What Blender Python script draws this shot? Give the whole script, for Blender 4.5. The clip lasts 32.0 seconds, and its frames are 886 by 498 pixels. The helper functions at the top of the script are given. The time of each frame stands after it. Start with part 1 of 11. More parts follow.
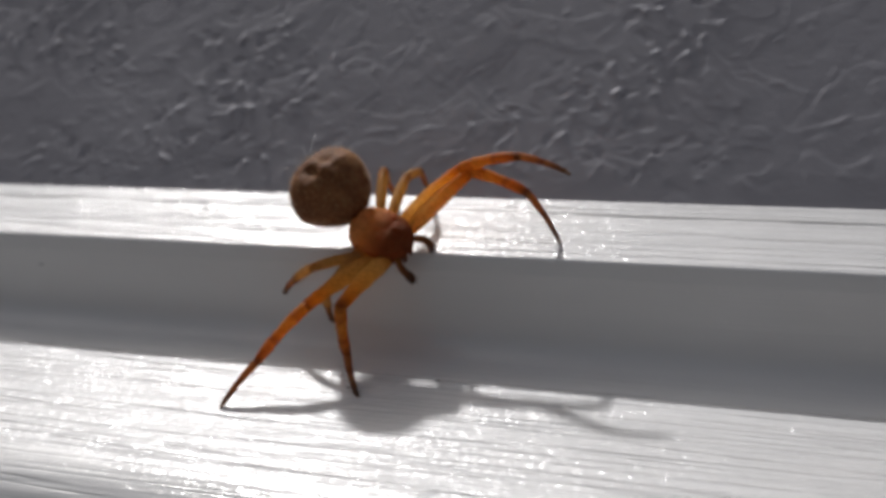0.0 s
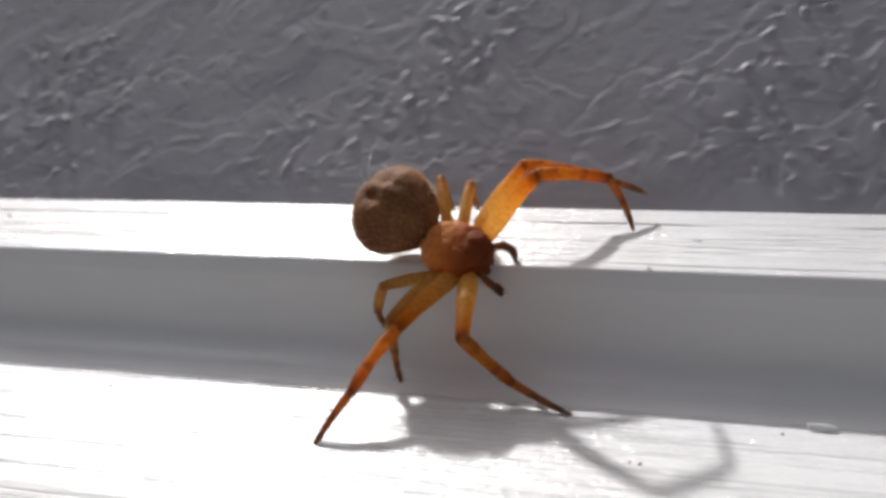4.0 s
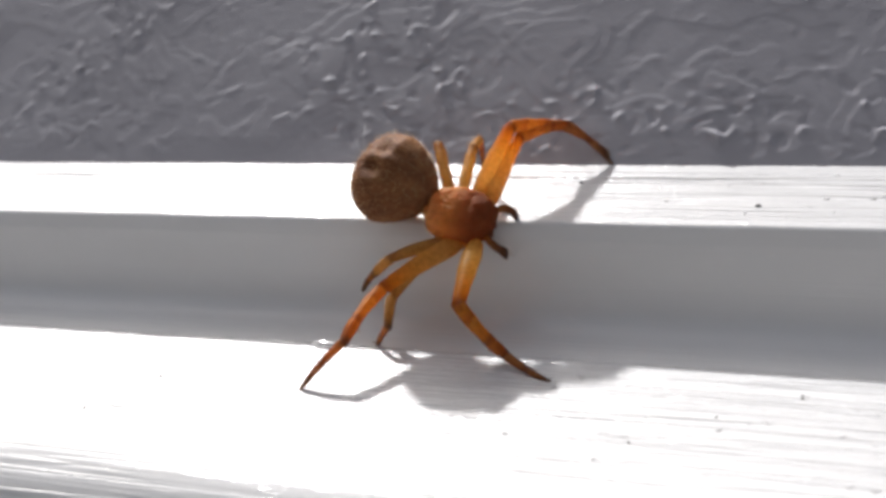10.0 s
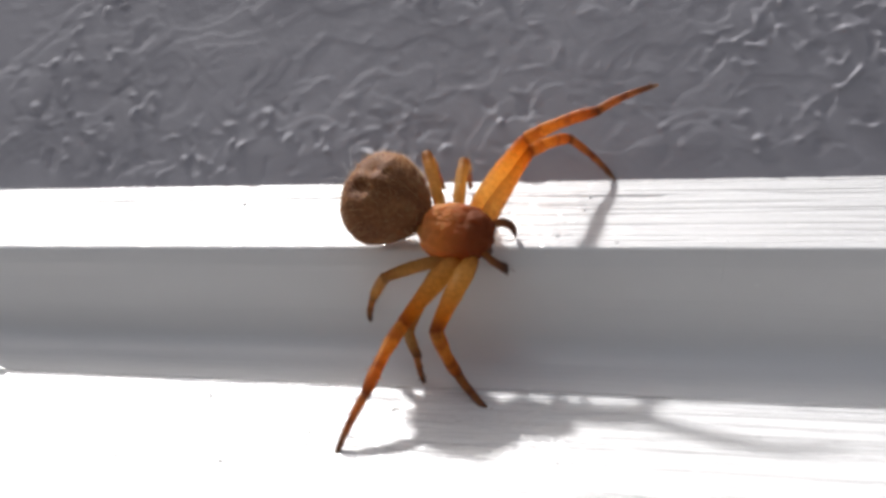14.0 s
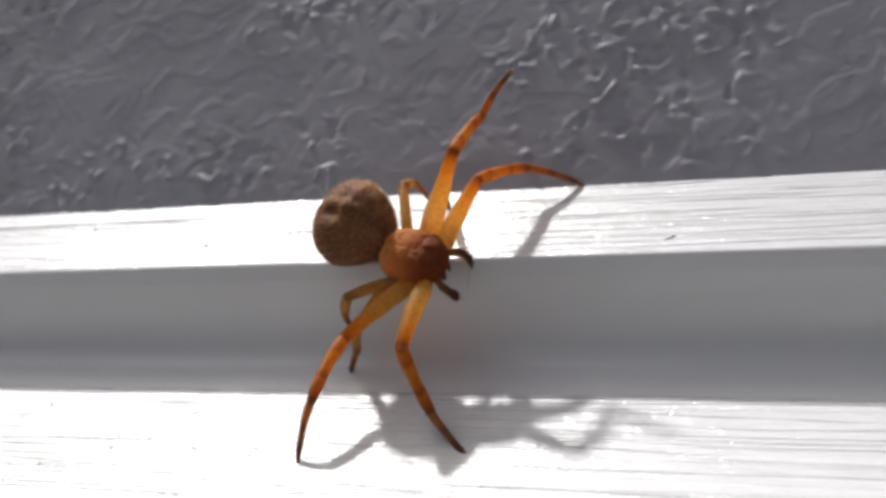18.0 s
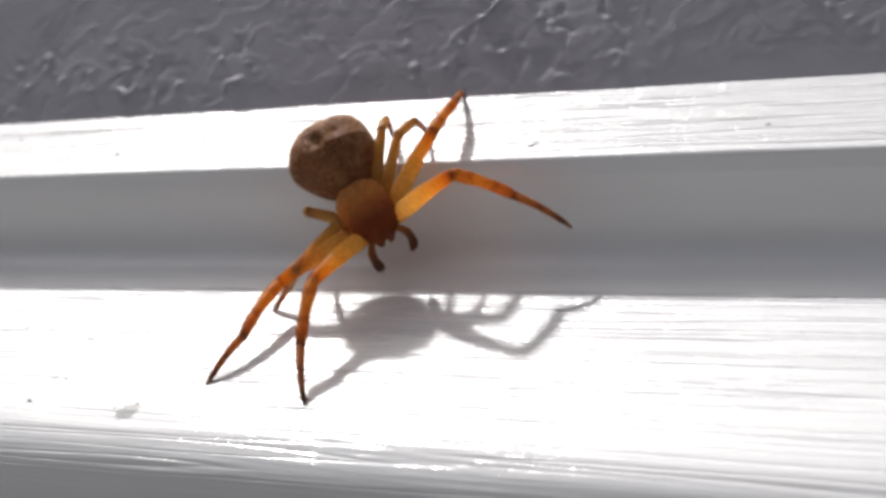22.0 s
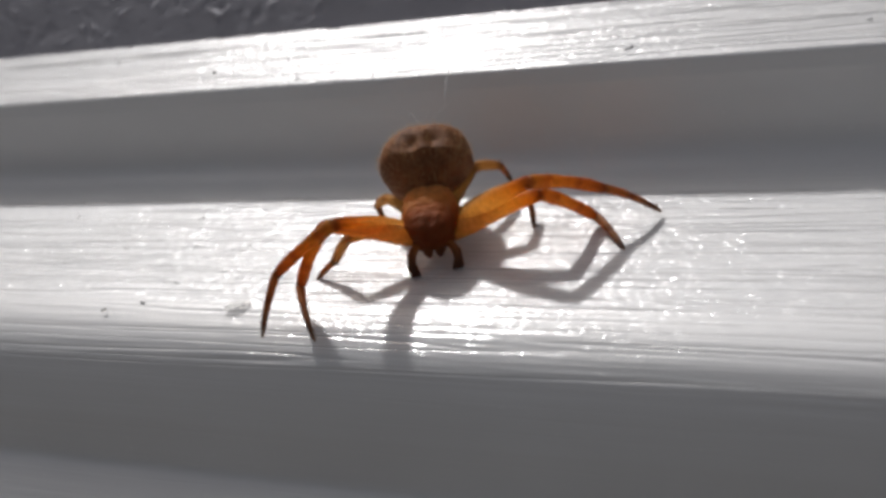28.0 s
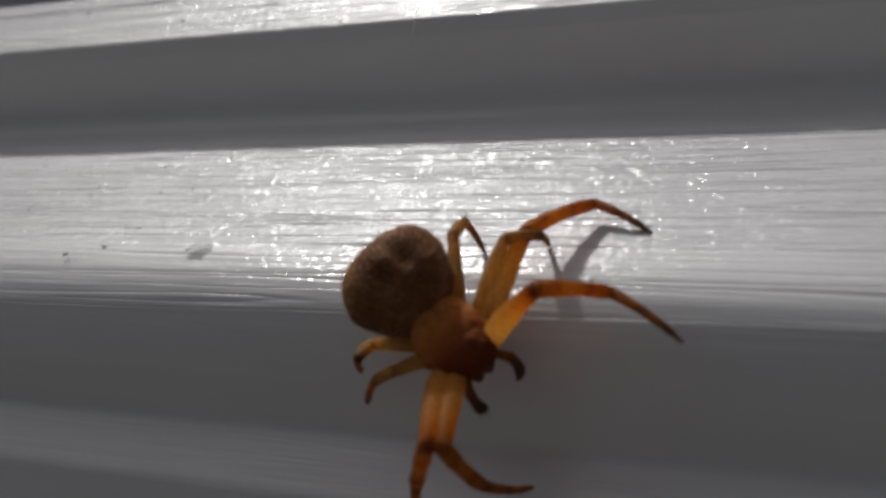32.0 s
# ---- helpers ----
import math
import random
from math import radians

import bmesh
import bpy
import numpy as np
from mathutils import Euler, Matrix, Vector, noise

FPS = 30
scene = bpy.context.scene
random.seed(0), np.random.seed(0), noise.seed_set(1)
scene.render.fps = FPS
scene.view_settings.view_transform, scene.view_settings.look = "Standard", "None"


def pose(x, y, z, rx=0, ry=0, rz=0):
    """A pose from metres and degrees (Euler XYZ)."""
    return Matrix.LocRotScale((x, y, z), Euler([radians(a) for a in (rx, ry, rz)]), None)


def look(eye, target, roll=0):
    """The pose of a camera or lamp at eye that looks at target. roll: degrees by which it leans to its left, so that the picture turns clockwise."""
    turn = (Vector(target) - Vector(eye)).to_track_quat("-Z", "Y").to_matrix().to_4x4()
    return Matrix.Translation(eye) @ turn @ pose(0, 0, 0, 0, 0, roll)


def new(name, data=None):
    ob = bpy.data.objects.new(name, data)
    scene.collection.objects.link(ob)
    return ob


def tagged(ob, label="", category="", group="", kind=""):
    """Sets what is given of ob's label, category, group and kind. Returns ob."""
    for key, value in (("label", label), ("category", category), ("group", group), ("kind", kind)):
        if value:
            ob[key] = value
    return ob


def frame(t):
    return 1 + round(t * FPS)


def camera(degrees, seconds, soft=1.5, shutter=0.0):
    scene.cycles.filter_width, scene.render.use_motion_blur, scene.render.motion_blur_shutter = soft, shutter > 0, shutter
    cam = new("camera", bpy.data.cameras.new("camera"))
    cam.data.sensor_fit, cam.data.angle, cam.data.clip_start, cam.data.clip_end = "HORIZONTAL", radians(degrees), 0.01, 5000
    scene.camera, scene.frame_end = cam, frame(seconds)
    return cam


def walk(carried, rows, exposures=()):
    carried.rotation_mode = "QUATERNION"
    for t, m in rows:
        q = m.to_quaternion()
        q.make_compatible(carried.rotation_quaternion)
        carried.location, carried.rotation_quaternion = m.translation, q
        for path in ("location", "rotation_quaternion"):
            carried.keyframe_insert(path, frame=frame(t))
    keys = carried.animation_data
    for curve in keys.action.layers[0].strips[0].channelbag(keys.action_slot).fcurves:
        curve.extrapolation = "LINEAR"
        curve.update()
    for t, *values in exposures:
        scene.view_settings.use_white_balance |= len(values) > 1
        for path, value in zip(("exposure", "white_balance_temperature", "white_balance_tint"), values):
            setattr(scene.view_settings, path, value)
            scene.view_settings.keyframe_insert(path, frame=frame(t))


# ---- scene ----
# one moulding on a rough wall, seen from about five centimetres
cam = camera(42.81, 32.0, 3.4)
cam.data.dof.use_dof, cam.data.dof.focus_distance, cam.data.dof.aperture_fstop = True, 0.049, 65
PATH = [
    (0, pose(-0.02806, -0.05363, -0.00938, 106.71, -8.68, 18.86)),
    (0.5, pose(-0.02534, -0.05313, -0.00946, 106.51, -8.6, 19.62)),
    (1, pose(-0.02534, -0.05307, -0.00993, 107.24, -8.75, 19.39)),
    (1.5, pose(-0.02278, -0.05206, -0.01016, 107.67, -8.66, 19.18)),
    (2, pose(-0.02184, -0.05214, -0.01036, 107.77, -8.57, 19.17)),
    (2.5, pose(-0.01988, -0.05149, -0.00929, 107.35, -8.25, 19.53)),
    (4.5, pose(-0.01721, -0.04956, -0.0111, 109.91, -8.63, 17.67)),
    (5, pose(-0.01608, -0.04973, -0.01181, 109.54, -8.33, 17.02)),
    (5.5, pose(-0.01513, -0.04947, -0.01162, 109.73, -8.35, 16.69)),
    (6, pose(-0.0144, -0.04947, -0.01084, 108.9, -7.99, 16.32)),
    (6.5, pose(-0.01275, -0.04923, -0.01028, 108.89, -7.87, 16.06)),
    (7, pose(-0.01153, -0.04891, -0.01039, 108.87, -7.56, 16.24)),
    (7.5, pose(-0.0083, -0.04865, -0.01009, 108.67, -7.66, 16.92)),
    (8, pose(-0.00544, -0.04932, -0.01033, 108.36, -7.62, 17)),
    (8.5, pose(-0.00173, -0.04995, -0.00968, 109.46, -7.77, 17.89)),
    (9, pose(0.00038, -0.05076, -0.01041, 107.45, -7.65, 18.39)),
    (9.5, pose(0.00227, -0.05065, -0.01033, 107.54, -7.75, 18.52)),
    (10, pose(0.00377, -0.05043, -0.01053, 107.29, -7.81, 18.38)),
    (10.5, pose(0.00521, -0.05025, -0.00997, 107.22, -7.49, 18.01)),
    (11, pose(0.00702, -0.04995, -0.00931, 107.58, -7.02, 17.5)),
    (11.5, pose(0.00759, -0.04966, -0.00972, 107.16, -6.55, 17.34)),
    (12, pose(0.00987, -0.04943, -0.0081, 106.71, -5.92, 17.1)),
    (12.5, pose(0.01203, -0.04981, -0.00751, 107.68, -5.84, 16.59)),
    (13, pose(0.01547, -0.04974, -0.00615, 106.78, -5.49, 16.66)),
    (13.5, pose(0.01813, -0.05, -0.00707, 105.22, -5.04, 16.68)),
    (14, pose(0.01836, -0.04988, -0.00716, 105.43, -4.97, 16.9)),
    (14.5, pose(0.01911, -0.05009, -0.00718, 105.9, -4.71, 16.73)),
    (15, pose(0.02279, -0.04892, -0.00688, 105.34, -4.97, 17)),
    (15.5, pose(0.02537, -0.04931, -0.00638, 104.51, -4.39, 17.25)),
    (17.5, pose(0.03181, -0.05151, -0.00467, 102.08, -2.98, 20.28)),
    (18, pose(0.03311, -0.05215, -0.00507, 102.85, -3.03, 20.97)),
    (18.5, pose(0.03445, -0.05239, -0.00714, 102.29, -3.74, 23.05)),
    (19, pose(0.03535, -0.05215, -0.00735, 101.82, -4.02, 23.71)),
    (19.5, pose(0.03599, -0.05201, -0.00694, 101.16, -3.85, 23.45)),
    (20, pose(0.03621, -0.05233, -0.00726, 101.63, -4.07, 23.46)),
    (20.5, pose(0.03701, -0.0513, -0.0067, 100.54, -3.8, 22.85)),
    (21, pose(0.03839, -0.0517, -0.00688, 100.48, -3.86, 22.42)),
    (21.5, pose(0.04025, -0.05213, -0.0058, 99.69, -3.68, 22.29)),
    (22, pose(0.04096, -0.05222, -0.00673, 99.46, -3.7, 22.24)),
    (22.5, pose(0.04084, -0.05283, -0.00705, 99.38, -3.76, 22.41)),
    (23, pose(0.04077, -0.05269, -0.0073, 99.7, -3.91, 22.72)),
    (23.5, pose(0.04117, -0.05273, -0.00596, 99.66, -3.86, 23.05)),
    (24, pose(0.04104, -0.05293, -0.00502, 100.38, -3.64, 23.09)),
    (24.5, pose(0.04062, -0.05259, -0.00606, 100.07, -3.83, 23.3)),
    (25, pose(0.0407, -0.05213, -0.00674, 99.74, -3.95, 23.68)),
    (25.5, pose(0.04073, -0.0521, -0.00661, 99.74, -3.82, 23.7)),
    (27.5, pose(0.04016, -0.05307, -0.00735, 99.54, -3.51, 24.29)),
    (28, pose(0.03968, -0.05329, -0.00946, 97.11, -3.6, 25.38)),
    (28.5, pose(0.04008, -0.05249, -0.00976, 96.57, -3.3, 26.05)),
    (29, pose(0.0404, -0.05189, -0.01054, 95.9, -2.97, 25.95)),
    (29.5, pose(0.04052, -0.05177, -0.01079, 96.77, -2.5, 26.32)),
    (30, pose(0.0404, -0.05219, -0.01026, 96.87, -3.17, 25.75)),
    (30.5, pose(0.04051, -0.05164, -0.00947, 97.72, -2.2, 26.23)),
    (31, pose(0.04043, -0.05203, -0.00967, 97.33, -3.07, 25.45)),
    (31.5, pose(0.04063, -0.0516, -0.0106, 96.82, -2.7, 26.02)),
    (32, pose(0.04081, -0.05194, -0.01107, 96.26, -3.77, 25.19)),
]
EXPOSURES = [(0, -0.9), (1, -1.08), (2, -0.73), (5, -0.32), (6, -0.41), (7, -0.8), (8, -0.45), (9, -0.1), (10, -0.03), (11, -0.12), (12, -0.26), (13, 0.25), (14, 0), (15, 0), (18, -0.3), (19, -0.25), (20, -0.3), (21, -0.18), (22, -0.18), (23, -0.55), (24, -0.3), (25, -0.11), (28, -0.87), (29, -1.3), (30, -0.6), (31, -1.5), (32, -1.52)]
walk(cam, PATH, EXPOSURES)

# ---- light ----
SUN_TO = Vector((0.44, -0.086, -0.894)).normalized()
world = bpy.data.worlds.new("World")
scene.world = world
world.use_nodes = True
wn = world.node_tree.nodes
sky = wn.new("ShaderNodeTexSky")
sky.sky_type = "NISHITA"
sky.sun_disc = False
sky.dust_density = 8.0
sky.sun_elevation = math.asin(-SUN_TO.z)
sky.sun_rotation = math.atan2(-SUN_TO.x, -SUN_TO.y)
wn["Background"].inputs["Strength"].default_value = 0.096
pale = wn.new("ShaderNodeHueSaturation")
pale.inputs["Saturation"].default_value = 0.62
world.node_tree.links.new(sky.outputs["Color"], pale.inputs["Color"])
world.node_tree.links.new(pale.outputs["Color"], wn["Background"].inputs["Color"])
sun = new("sun", bpy.data.lights.new("sun", "SUN"))
sun.data.energy, sun.data.angle, sun.data.color = 4.9, radians(3.0), (1.0, 0.985, 0.98)
sun.matrix_basis = look((0, 0, 0), SUN_TO)

# ---- materials ----


def material(name):
    m = bpy.data.materials.new(name)
    m.use_nodes = True
    return m, m.node_tree.nodes, m.node_tree.links, m.node_tree.nodes["Principled BSDF"]


def coords(n, k, scale, what="Object"):
    c = n.new("ShaderNodeTexCoord")
    mp = n.new("ShaderNodeMapping")
    mp.inputs["Scale"].default_value = scale
    k.new(c.outputs[what], mp.inputs["Vector"])
    return mp.outputs["Vector"]


def noise_tex(n, k, vec, scale, detail=3.0, rough=0.55):
    t = n.new("ShaderNodeTexNoise")
    t.inputs["Scale"].default_value = scale
    t.inputs["Detail"].default_value = detail
    t.inputs["Roughness"].default_value = rough
    k.new(vec, t.inputs["Vector"])
    return t.outputs["Fac"]


def ramp(n, k, fac, stops):
    r = n.new("ShaderNodeValToRGB")
    e = r.color_ramp.elements
    while len(e) < len(stops):
        e.new(0.5)
    for i, (p, c) in enumerate(stops):
        e[i].position = p
        e[i].color = (*c, 1)
    k.new(fac, r.inputs["Fac"])
    return r.outputs["Color"]


def bump(n, k, height, strength, dist, normal=None):
    b = n.new("ShaderNodeBump")
    b.inputs["Strength"].default_value = strength
    b.inputs["Distance"].default_value = dist
    k.new(height, b.inputs["Height"])
    if normal:
        k.new(normal, b.inputs["Normal"])
    return b.outputs["Normal"]


def gloss_paint(name, marks):
    """White gloss paint laid on with a brush along the moulding; marks is the depth of its brush marks."""
    m, n, k, p = material(name)
    drawn = noise_tex(n, k, coords(n, k, (45, 2200, 2200)), 1.0, 3.0, 0.6)
    streak = noise_tex(n, k, coords(n, k, (110, 3600, 3600)), 1.0, 2.0, 0.6)
    fine = noise_tex(n, k, coords(n, k, (2200, 7500, 7500)), 1.0, 2.0, 0.5)
    grit = noise_tex(n, k, coords(n, k, (2500, 3300, 3300)), 1.0, 1.0, 0.5)
    broad = noise_tex(n, k, coords(n, k, (70, 160, 160)), 1.0, 3.0, 0.5)
    col = ramp(n, k, broad, [(0.3, (0.74, 0.735, 0.735)), (0.7, (0.80, 0.80, 0.805))])
    k.new(col, p.inputs["Base Color"])
    long = noise_tex(n, k, coords(n, k, (30, 1500, 1500)), 1.0, 1.0, 0.5)
    groove = ramp(n, k, long, [(0.44, (1, 1, 1)), (0.475, (0, 0, 0)), (0.51, (1, 1, 1))])
    g = bump(n, k, groove, 0.6, 0.00008 * marks)
    o = bump(n, k, drawn, 0.4, 0.00010 * marks, g)
    base = bump(n, k, streak, 0.7, 0.00010 * marks, o)
    k.new(base, p.inputs["Normal"])
    peel = noise_tex(n, k, coords(n, k, (500, 2600, 2600)), 1.0, 2.0, 0.5)
    w = bump(n, k, peel, 0.9, 0.00012 * marks, o)
    a = bump(n, k, streak, 1.0, 0.00030 * marks, w)
    b = bump(n, k, fine, 0.3, 0.00006 * marks, a)
    c = bump(n, k, grit, 0.8, 0.00013 * marks, b)
    k.new(c, p.inputs["Coat Normal"])
    p.inputs["Specular IOR Level"].default_value = 0.5
    p.inputs["Roughness"].default_value = 0.5
    p.inputs["IOR"].default_value = 1.5
    p.inputs["Coat Weight"].default_value = 1.0
    p.inputs["Coat IOR"].default_value = 1.62
    r = ramp(n, k, fine, [(0.3, (0.13, 0.13, 0.13)), (0.75, (0.28, 0.28, 0.28))])
    k.new(r, p.inputs["Coat Roughness"])
    return m


def wall_paint():
    """Matt grey-white masonry paint on a rough skim."""
    m, n, k, p = material("grey_wall_paint")
    v = coords(n, k, (1, 1, 1))
    broad = noise_tex(n, k, v, 120, 4)
    col = ramp(n, k, broad, [(0.3, (0.355, 0.348, 0.385)), (0.72, (0.425, 0.418, 0.458))])
    k.new(col, p.inputs["Base Color"])
    fine = noise_tex(n, k, v, 2600, 3)
    k.new(bump(n, k, fine, 0.22, 0.00005), p.inputs["Normal"])
    p.inputs["Roughness"].default_value = 0.6
    p.inputs["Specular IOR Level"].default_value = 0.25
    return m


def plain(name, col, rough=0.7, grain=900, spread=0.12, relief=0.0002):
    m, n, k, p = material(name)
    f = noise_tex(n, k, coords(n, k, (1, 1, 1)), grain, 4)
    lo, hi = [tuple(c * s for c in col) for s in (1 - spread, 1 + spread)]
    k.new(ramp(n, k, f, [(0.3, lo), (0.7, hi)]), p.inputs["Base Color"])
    k.new(bump(n, k, f, 0.5, relief), p.inputs["Normal"])
    p.inputs["Roughness"].default_value = rough
    return m


def cuticle(name, stops, clear=0.68, rough=0.35, grain=4500, deep=0.00008):
    """Thin amber cuticle: light passes through it. stops run along the limb."""
    m, n, k, p = material(name)
    c = n.new("ShaderNodeTexCoord")
    sx = n.new("ShaderNodeSeparateXYZ")
    k.new(c.outputs["Generated"], sx.inputs[0])
    mott = noise_tex(n, k, coords(n, k, (1, 1, 1)), grain, 3)
    ad = n.new("ShaderNodeMath")
    ad.operation = "MULTIPLY_ADD"
    k.new(mott, ad.inputs[0])
    ad.inputs[1].default_value = 0.16
    k.new(sx.outputs["X"], ad.inputs[2])
    sb = n.new("ShaderNodeMath")
    sb.operation = "SUBTRACT"
    k.new(ad.outputs[0], sb.inputs[0])
    sb.inputs[1].default_value = 0.08
    col = ramp(n, k, sb.outputs[0], stops)
    mx = n.new("ShaderNodeMixRGB")
    mx.blend_type = "MULTIPLY"
    mx.inputs[0].default_value = 0.5
    k.new(col, mx.inputs[1])
    k.new(ramp(n, k, mott, [(0.35, (0.62, 0.52, 0.44)), (0.62, (1, 1, 1))]), mx.inputs[2])
    k.new(mx.outputs[0], p.inputs["Base Color"])
    p.inputs["Roughness"].default_value = rough
    p.inputs["Specular IOR Level"].default_value = 0.3
    nb = bump(n, k, mott, 0.6, deep)
    k.new(nb, p.inputs["Normal"])
    tr = n.new("ShaderNodeBsdfTranslucent")
    k.new(mx.outputs[0], tr.inputs["Color"])
    sh = n.new("ShaderNodeMixShader")
    sh.inputs[0].default_value = clear
    k.new(p.outputs[0], sh.inputs[1])
    k.new(tr.outputs[0], sh.inputs[2])
    k.new(sh.outputs[0], n["Material Output"].inputs["Surface"])
    return m


PAINT = gloss_paint("brushed_white_gloss", 1.15)
WORN = gloss_paint("worn_white_gloss", 0.42)
SMOOTH = gloss_paint("smooth_white_gloss", 0.10)
WALL = wall_paint()
# grey of the added, unseen floor; sets how much sunlight bounces up
FLOOR = plain("dull_bounce_floor", (0.10, 0.098, 0.095), 0.8, 220)
DARK = plain("dark_grime", (0.10, 0.09, 0.085), 0.8, 5000)
GREY = plain("grey_dust", (0.42, 0.42, 0.43), 0.7, 5000)
FEMUR = cuticle("amber_femur", [(0.0, (0.88, 0.56, 0.22)), (0.30, (0.97, 0.68, 0.28)), (0.62, (0.97, 0.60, 0.19)), (0.86, (0.90, 0.43, 0.08)), (1.0, (0.55, 0.20, 0.05))], 0.84, 0.45)
TIBIA = cuticle("orange_tibia", [(0.0, (0.52, 0.19, 0.05)), (0.10, (0.84, 0.40, 0.07)), (0.24, (0.66, 0.27, 0.06)), (0.30, (0.84, 0.42, 0.08)), (0.55, (0.80, 0.36, 0.07)), (0.62, (0.54, 0.21, 0.055)), (0.70, (0.76, 0.32, 0.07)), (0.86, (0.62, 0.24, 0.06)), (0.97, (0.34, 0.12, 0.045))], 0.68, 0.5)
FOOT = cuticle("brown_foot", [(0.0, (0.36, 0.13, 0.055)), (0.12, (0.64, 0.29, 0.095)), (0.34, (0.60, 0.26, 0.09)), (0.46, (0.36, 0.145, 0.065)), (0.58, (0.52, 0.24, 0.095)), (0.78, (0.28, 0.135, 0.07)), (0.90, (0.34, 0.21, 0.13)), (0.97, (0.48, 0.35, 0.25))], 0.62, 0.55)
PALE_FEMUR = cuticle("pale_femur", [(0.0, (0.82, 0.56, 0.22)), (0.6, (0.86, 0.58, 0.21)), (1.0, (0.66, 0.35, 0.11))], 0.72, 0.5)
PALE_TIBIA = cuticle("pale_tibia", [(0.0, (0.58, 0.32, 0.11)), (0.2, (0.76, 0.49, 0.19)), (0.7, (0.66, 0.40, 0.15)), (1.0, (0.30, 0.15, 0.07))], 0.65, 0.5)
CARAPACE = cuticle("orange_carapace", [(0.0, (0.92, 0.45, 0.17)), (0.35, (0.86, 0.34, 0.09)), (0.56, (0.58, 0.18, 0.052)), (0.72, (0.36, 0.102, 0.034)), (1.0, (0.27, 0.075, 0.027))], 0.46, 0.6, 2400, 0.0003)
CARAPACE.node_tree.nodes["Principled BSDF"].inputs["Subsurface Weight"].default_value = 0.2
CARAPACE.node_tree.nodes["Principled BSDF"].inputs["Specular IOR Level"].default_value = 0.12
CARAPACE.node_tree.nodes["Principled BSDF"].inputs["Subsurface Scale"].default_value = 0.0012
CARAPACE.node_tree.nodes["Principled BSDF"].inputs["Subsurface Radius"].default_value = (1.0, 0.35, 0.12)
JAW = cuticle("brown_jaw", [(0.0, (0.34, 0.10, 0.03)), (1.0, (0.22, 0.07, 0.025))], 0.25, 0.5, 2600)
PALP = cuticle("brown_palp", [(0.0, (0.62, 0.28, 0.08)), (0.5, (0.46, 0.18, 0.06)), (1.0, (0.16, 0.07, 0.04))], 0.5, 0.5)


def abdomen_skin():
    m, n, k, p = material("brown_abdomen_skin")
    v = coords(n, k, (1, 1, 1))
    big = noise_tex(n, k, v, 900, 4)
    fine = noise_tex(n, k, v, 5200, 4, 0.7)
    col = ramp(n, k, big, [(0.28, (0.155, 0.057, 0.023)), (0.52, (0.265, 0.111, 0.046)), (0.75, (0.44, 0.220, 0.096))])
    mx = n.new("ShaderNodeMixRGB")
    mx.blend_type = "MULTIPLY"
    mx.inputs[0].default_value = 0.6
    k.new(col, mx.inputs[1])
    k.new(ramp(n, k, fine, [(0.35, (0.45, 0.42, 0.4)), (0.62, (1, 1, 1))]), mx.inputs[2])
    k.new(mx.outputs[0], p.inputs["Base Color"])
    k.new(bump(n, k, fine, 0.5, 0.00014), p.inputs["Normal"])
    p.inputs["Roughness"].default_value = 0.6
    p.inputs["Specular IOR Level"].default_value = 0.12
    return m


def thin_clear(name, col, see=0.0):
    m, n, k, p = material(name)
    p.inputs["Base Color"].default_value = (*col, 1)
    p.inputs["Roughness"].default_value = 0.25
    f = noise_tex(n, k, coords(n, k, (1, 1, 1)), 4000, 3)
    k.new(bump(n, k, f, 0.5, 0.00008), p.inputs["Normal"])
    tr = n.new("ShaderNodeBsdfTranslucent")
    tr.inputs["Color"].default_value = (*col, 1)
    sh = n.new("ShaderNodeMixShader")
    sh.inputs[0].default_value = 0.5
    k.new(p.outputs[0], sh.inputs[1])
    k.new(tr.outputs[0], sh.inputs[2])
    if see:
        cl = n.new("ShaderNodeBsdfTransparent")
        both = n.new("ShaderNodeMixShader")
        both.inputs[0].default_value = see
        k.new(sh.outputs[0], both.inputs[1])
        k.new(cl.outputs[0], both.inputs[2])
        sh = both
    k.new(sh.outputs[0], n["Material Output"].inputs["Surface"])
    return m


ABDOMEN = abdomen_skin()
HAIR = thin_clear("pale_hair", (0.74, 0.52, 0.30))
FIBRE = thin_clear("white_fibre", (0.8, 0.8, 0.8), 0.3)
FLAKE = thin_clear("clear_flake", (0.84, 0.83, 0.80), 0.5)
EYE = plain("black_eye", (0.012, 0.01, 0.01), 0.1, 3000, 0.1, 0.0)


def part(name, bm, mat, parent=None, label="", smooth=True):
    me = bpy.data.meshes.new(name)
    bm.to_mesh(me)
    bm.free()
    me.materials.append(mat)
    if smooth:
        for f in me.polygons:
            f.use_smooth = True
    ob = new(name, me)
    ob.parent = parent
    if label:
        tagged(ob, label)
    return ob


# ---- the large structure ----
MM = 0.001
TOP = (0.0, 10.68)          # wall meets the upper bevel
LIP = (-3.654, 6.296)       # upper bevel meets the flat band
ROOT = (-4.15, -0.13)       # the lip's shade ends here on the lower bevel
BAND = ((-3.42, 5.50), (-1.60, 2.03))   # the band falls back under the lip into a cove
NOSE = (-13.20, -7.80)      # lower bevel turns down
STEP = -14.0                # foot of the front face
FLOOR_Z = -95.0
WALL_TOP = 38.0
WALL_LEAN = 0.128          # the wall falls back a little as it rises


def spread(lo, hi, a, b, fine, coarse):
    """Steps from lo to hi, fine between a and b."""
    out = [lo]
    while out[-1] < hi - 1e-6:
        v = out[-1]
        gap = max(a - v, v - b, 0)
        st = fine + min(gap * 0.35, coarse)
        if v < a < v + st:
            out.append(a)
        else:
            out.append(min(v + st, hi))
    return out


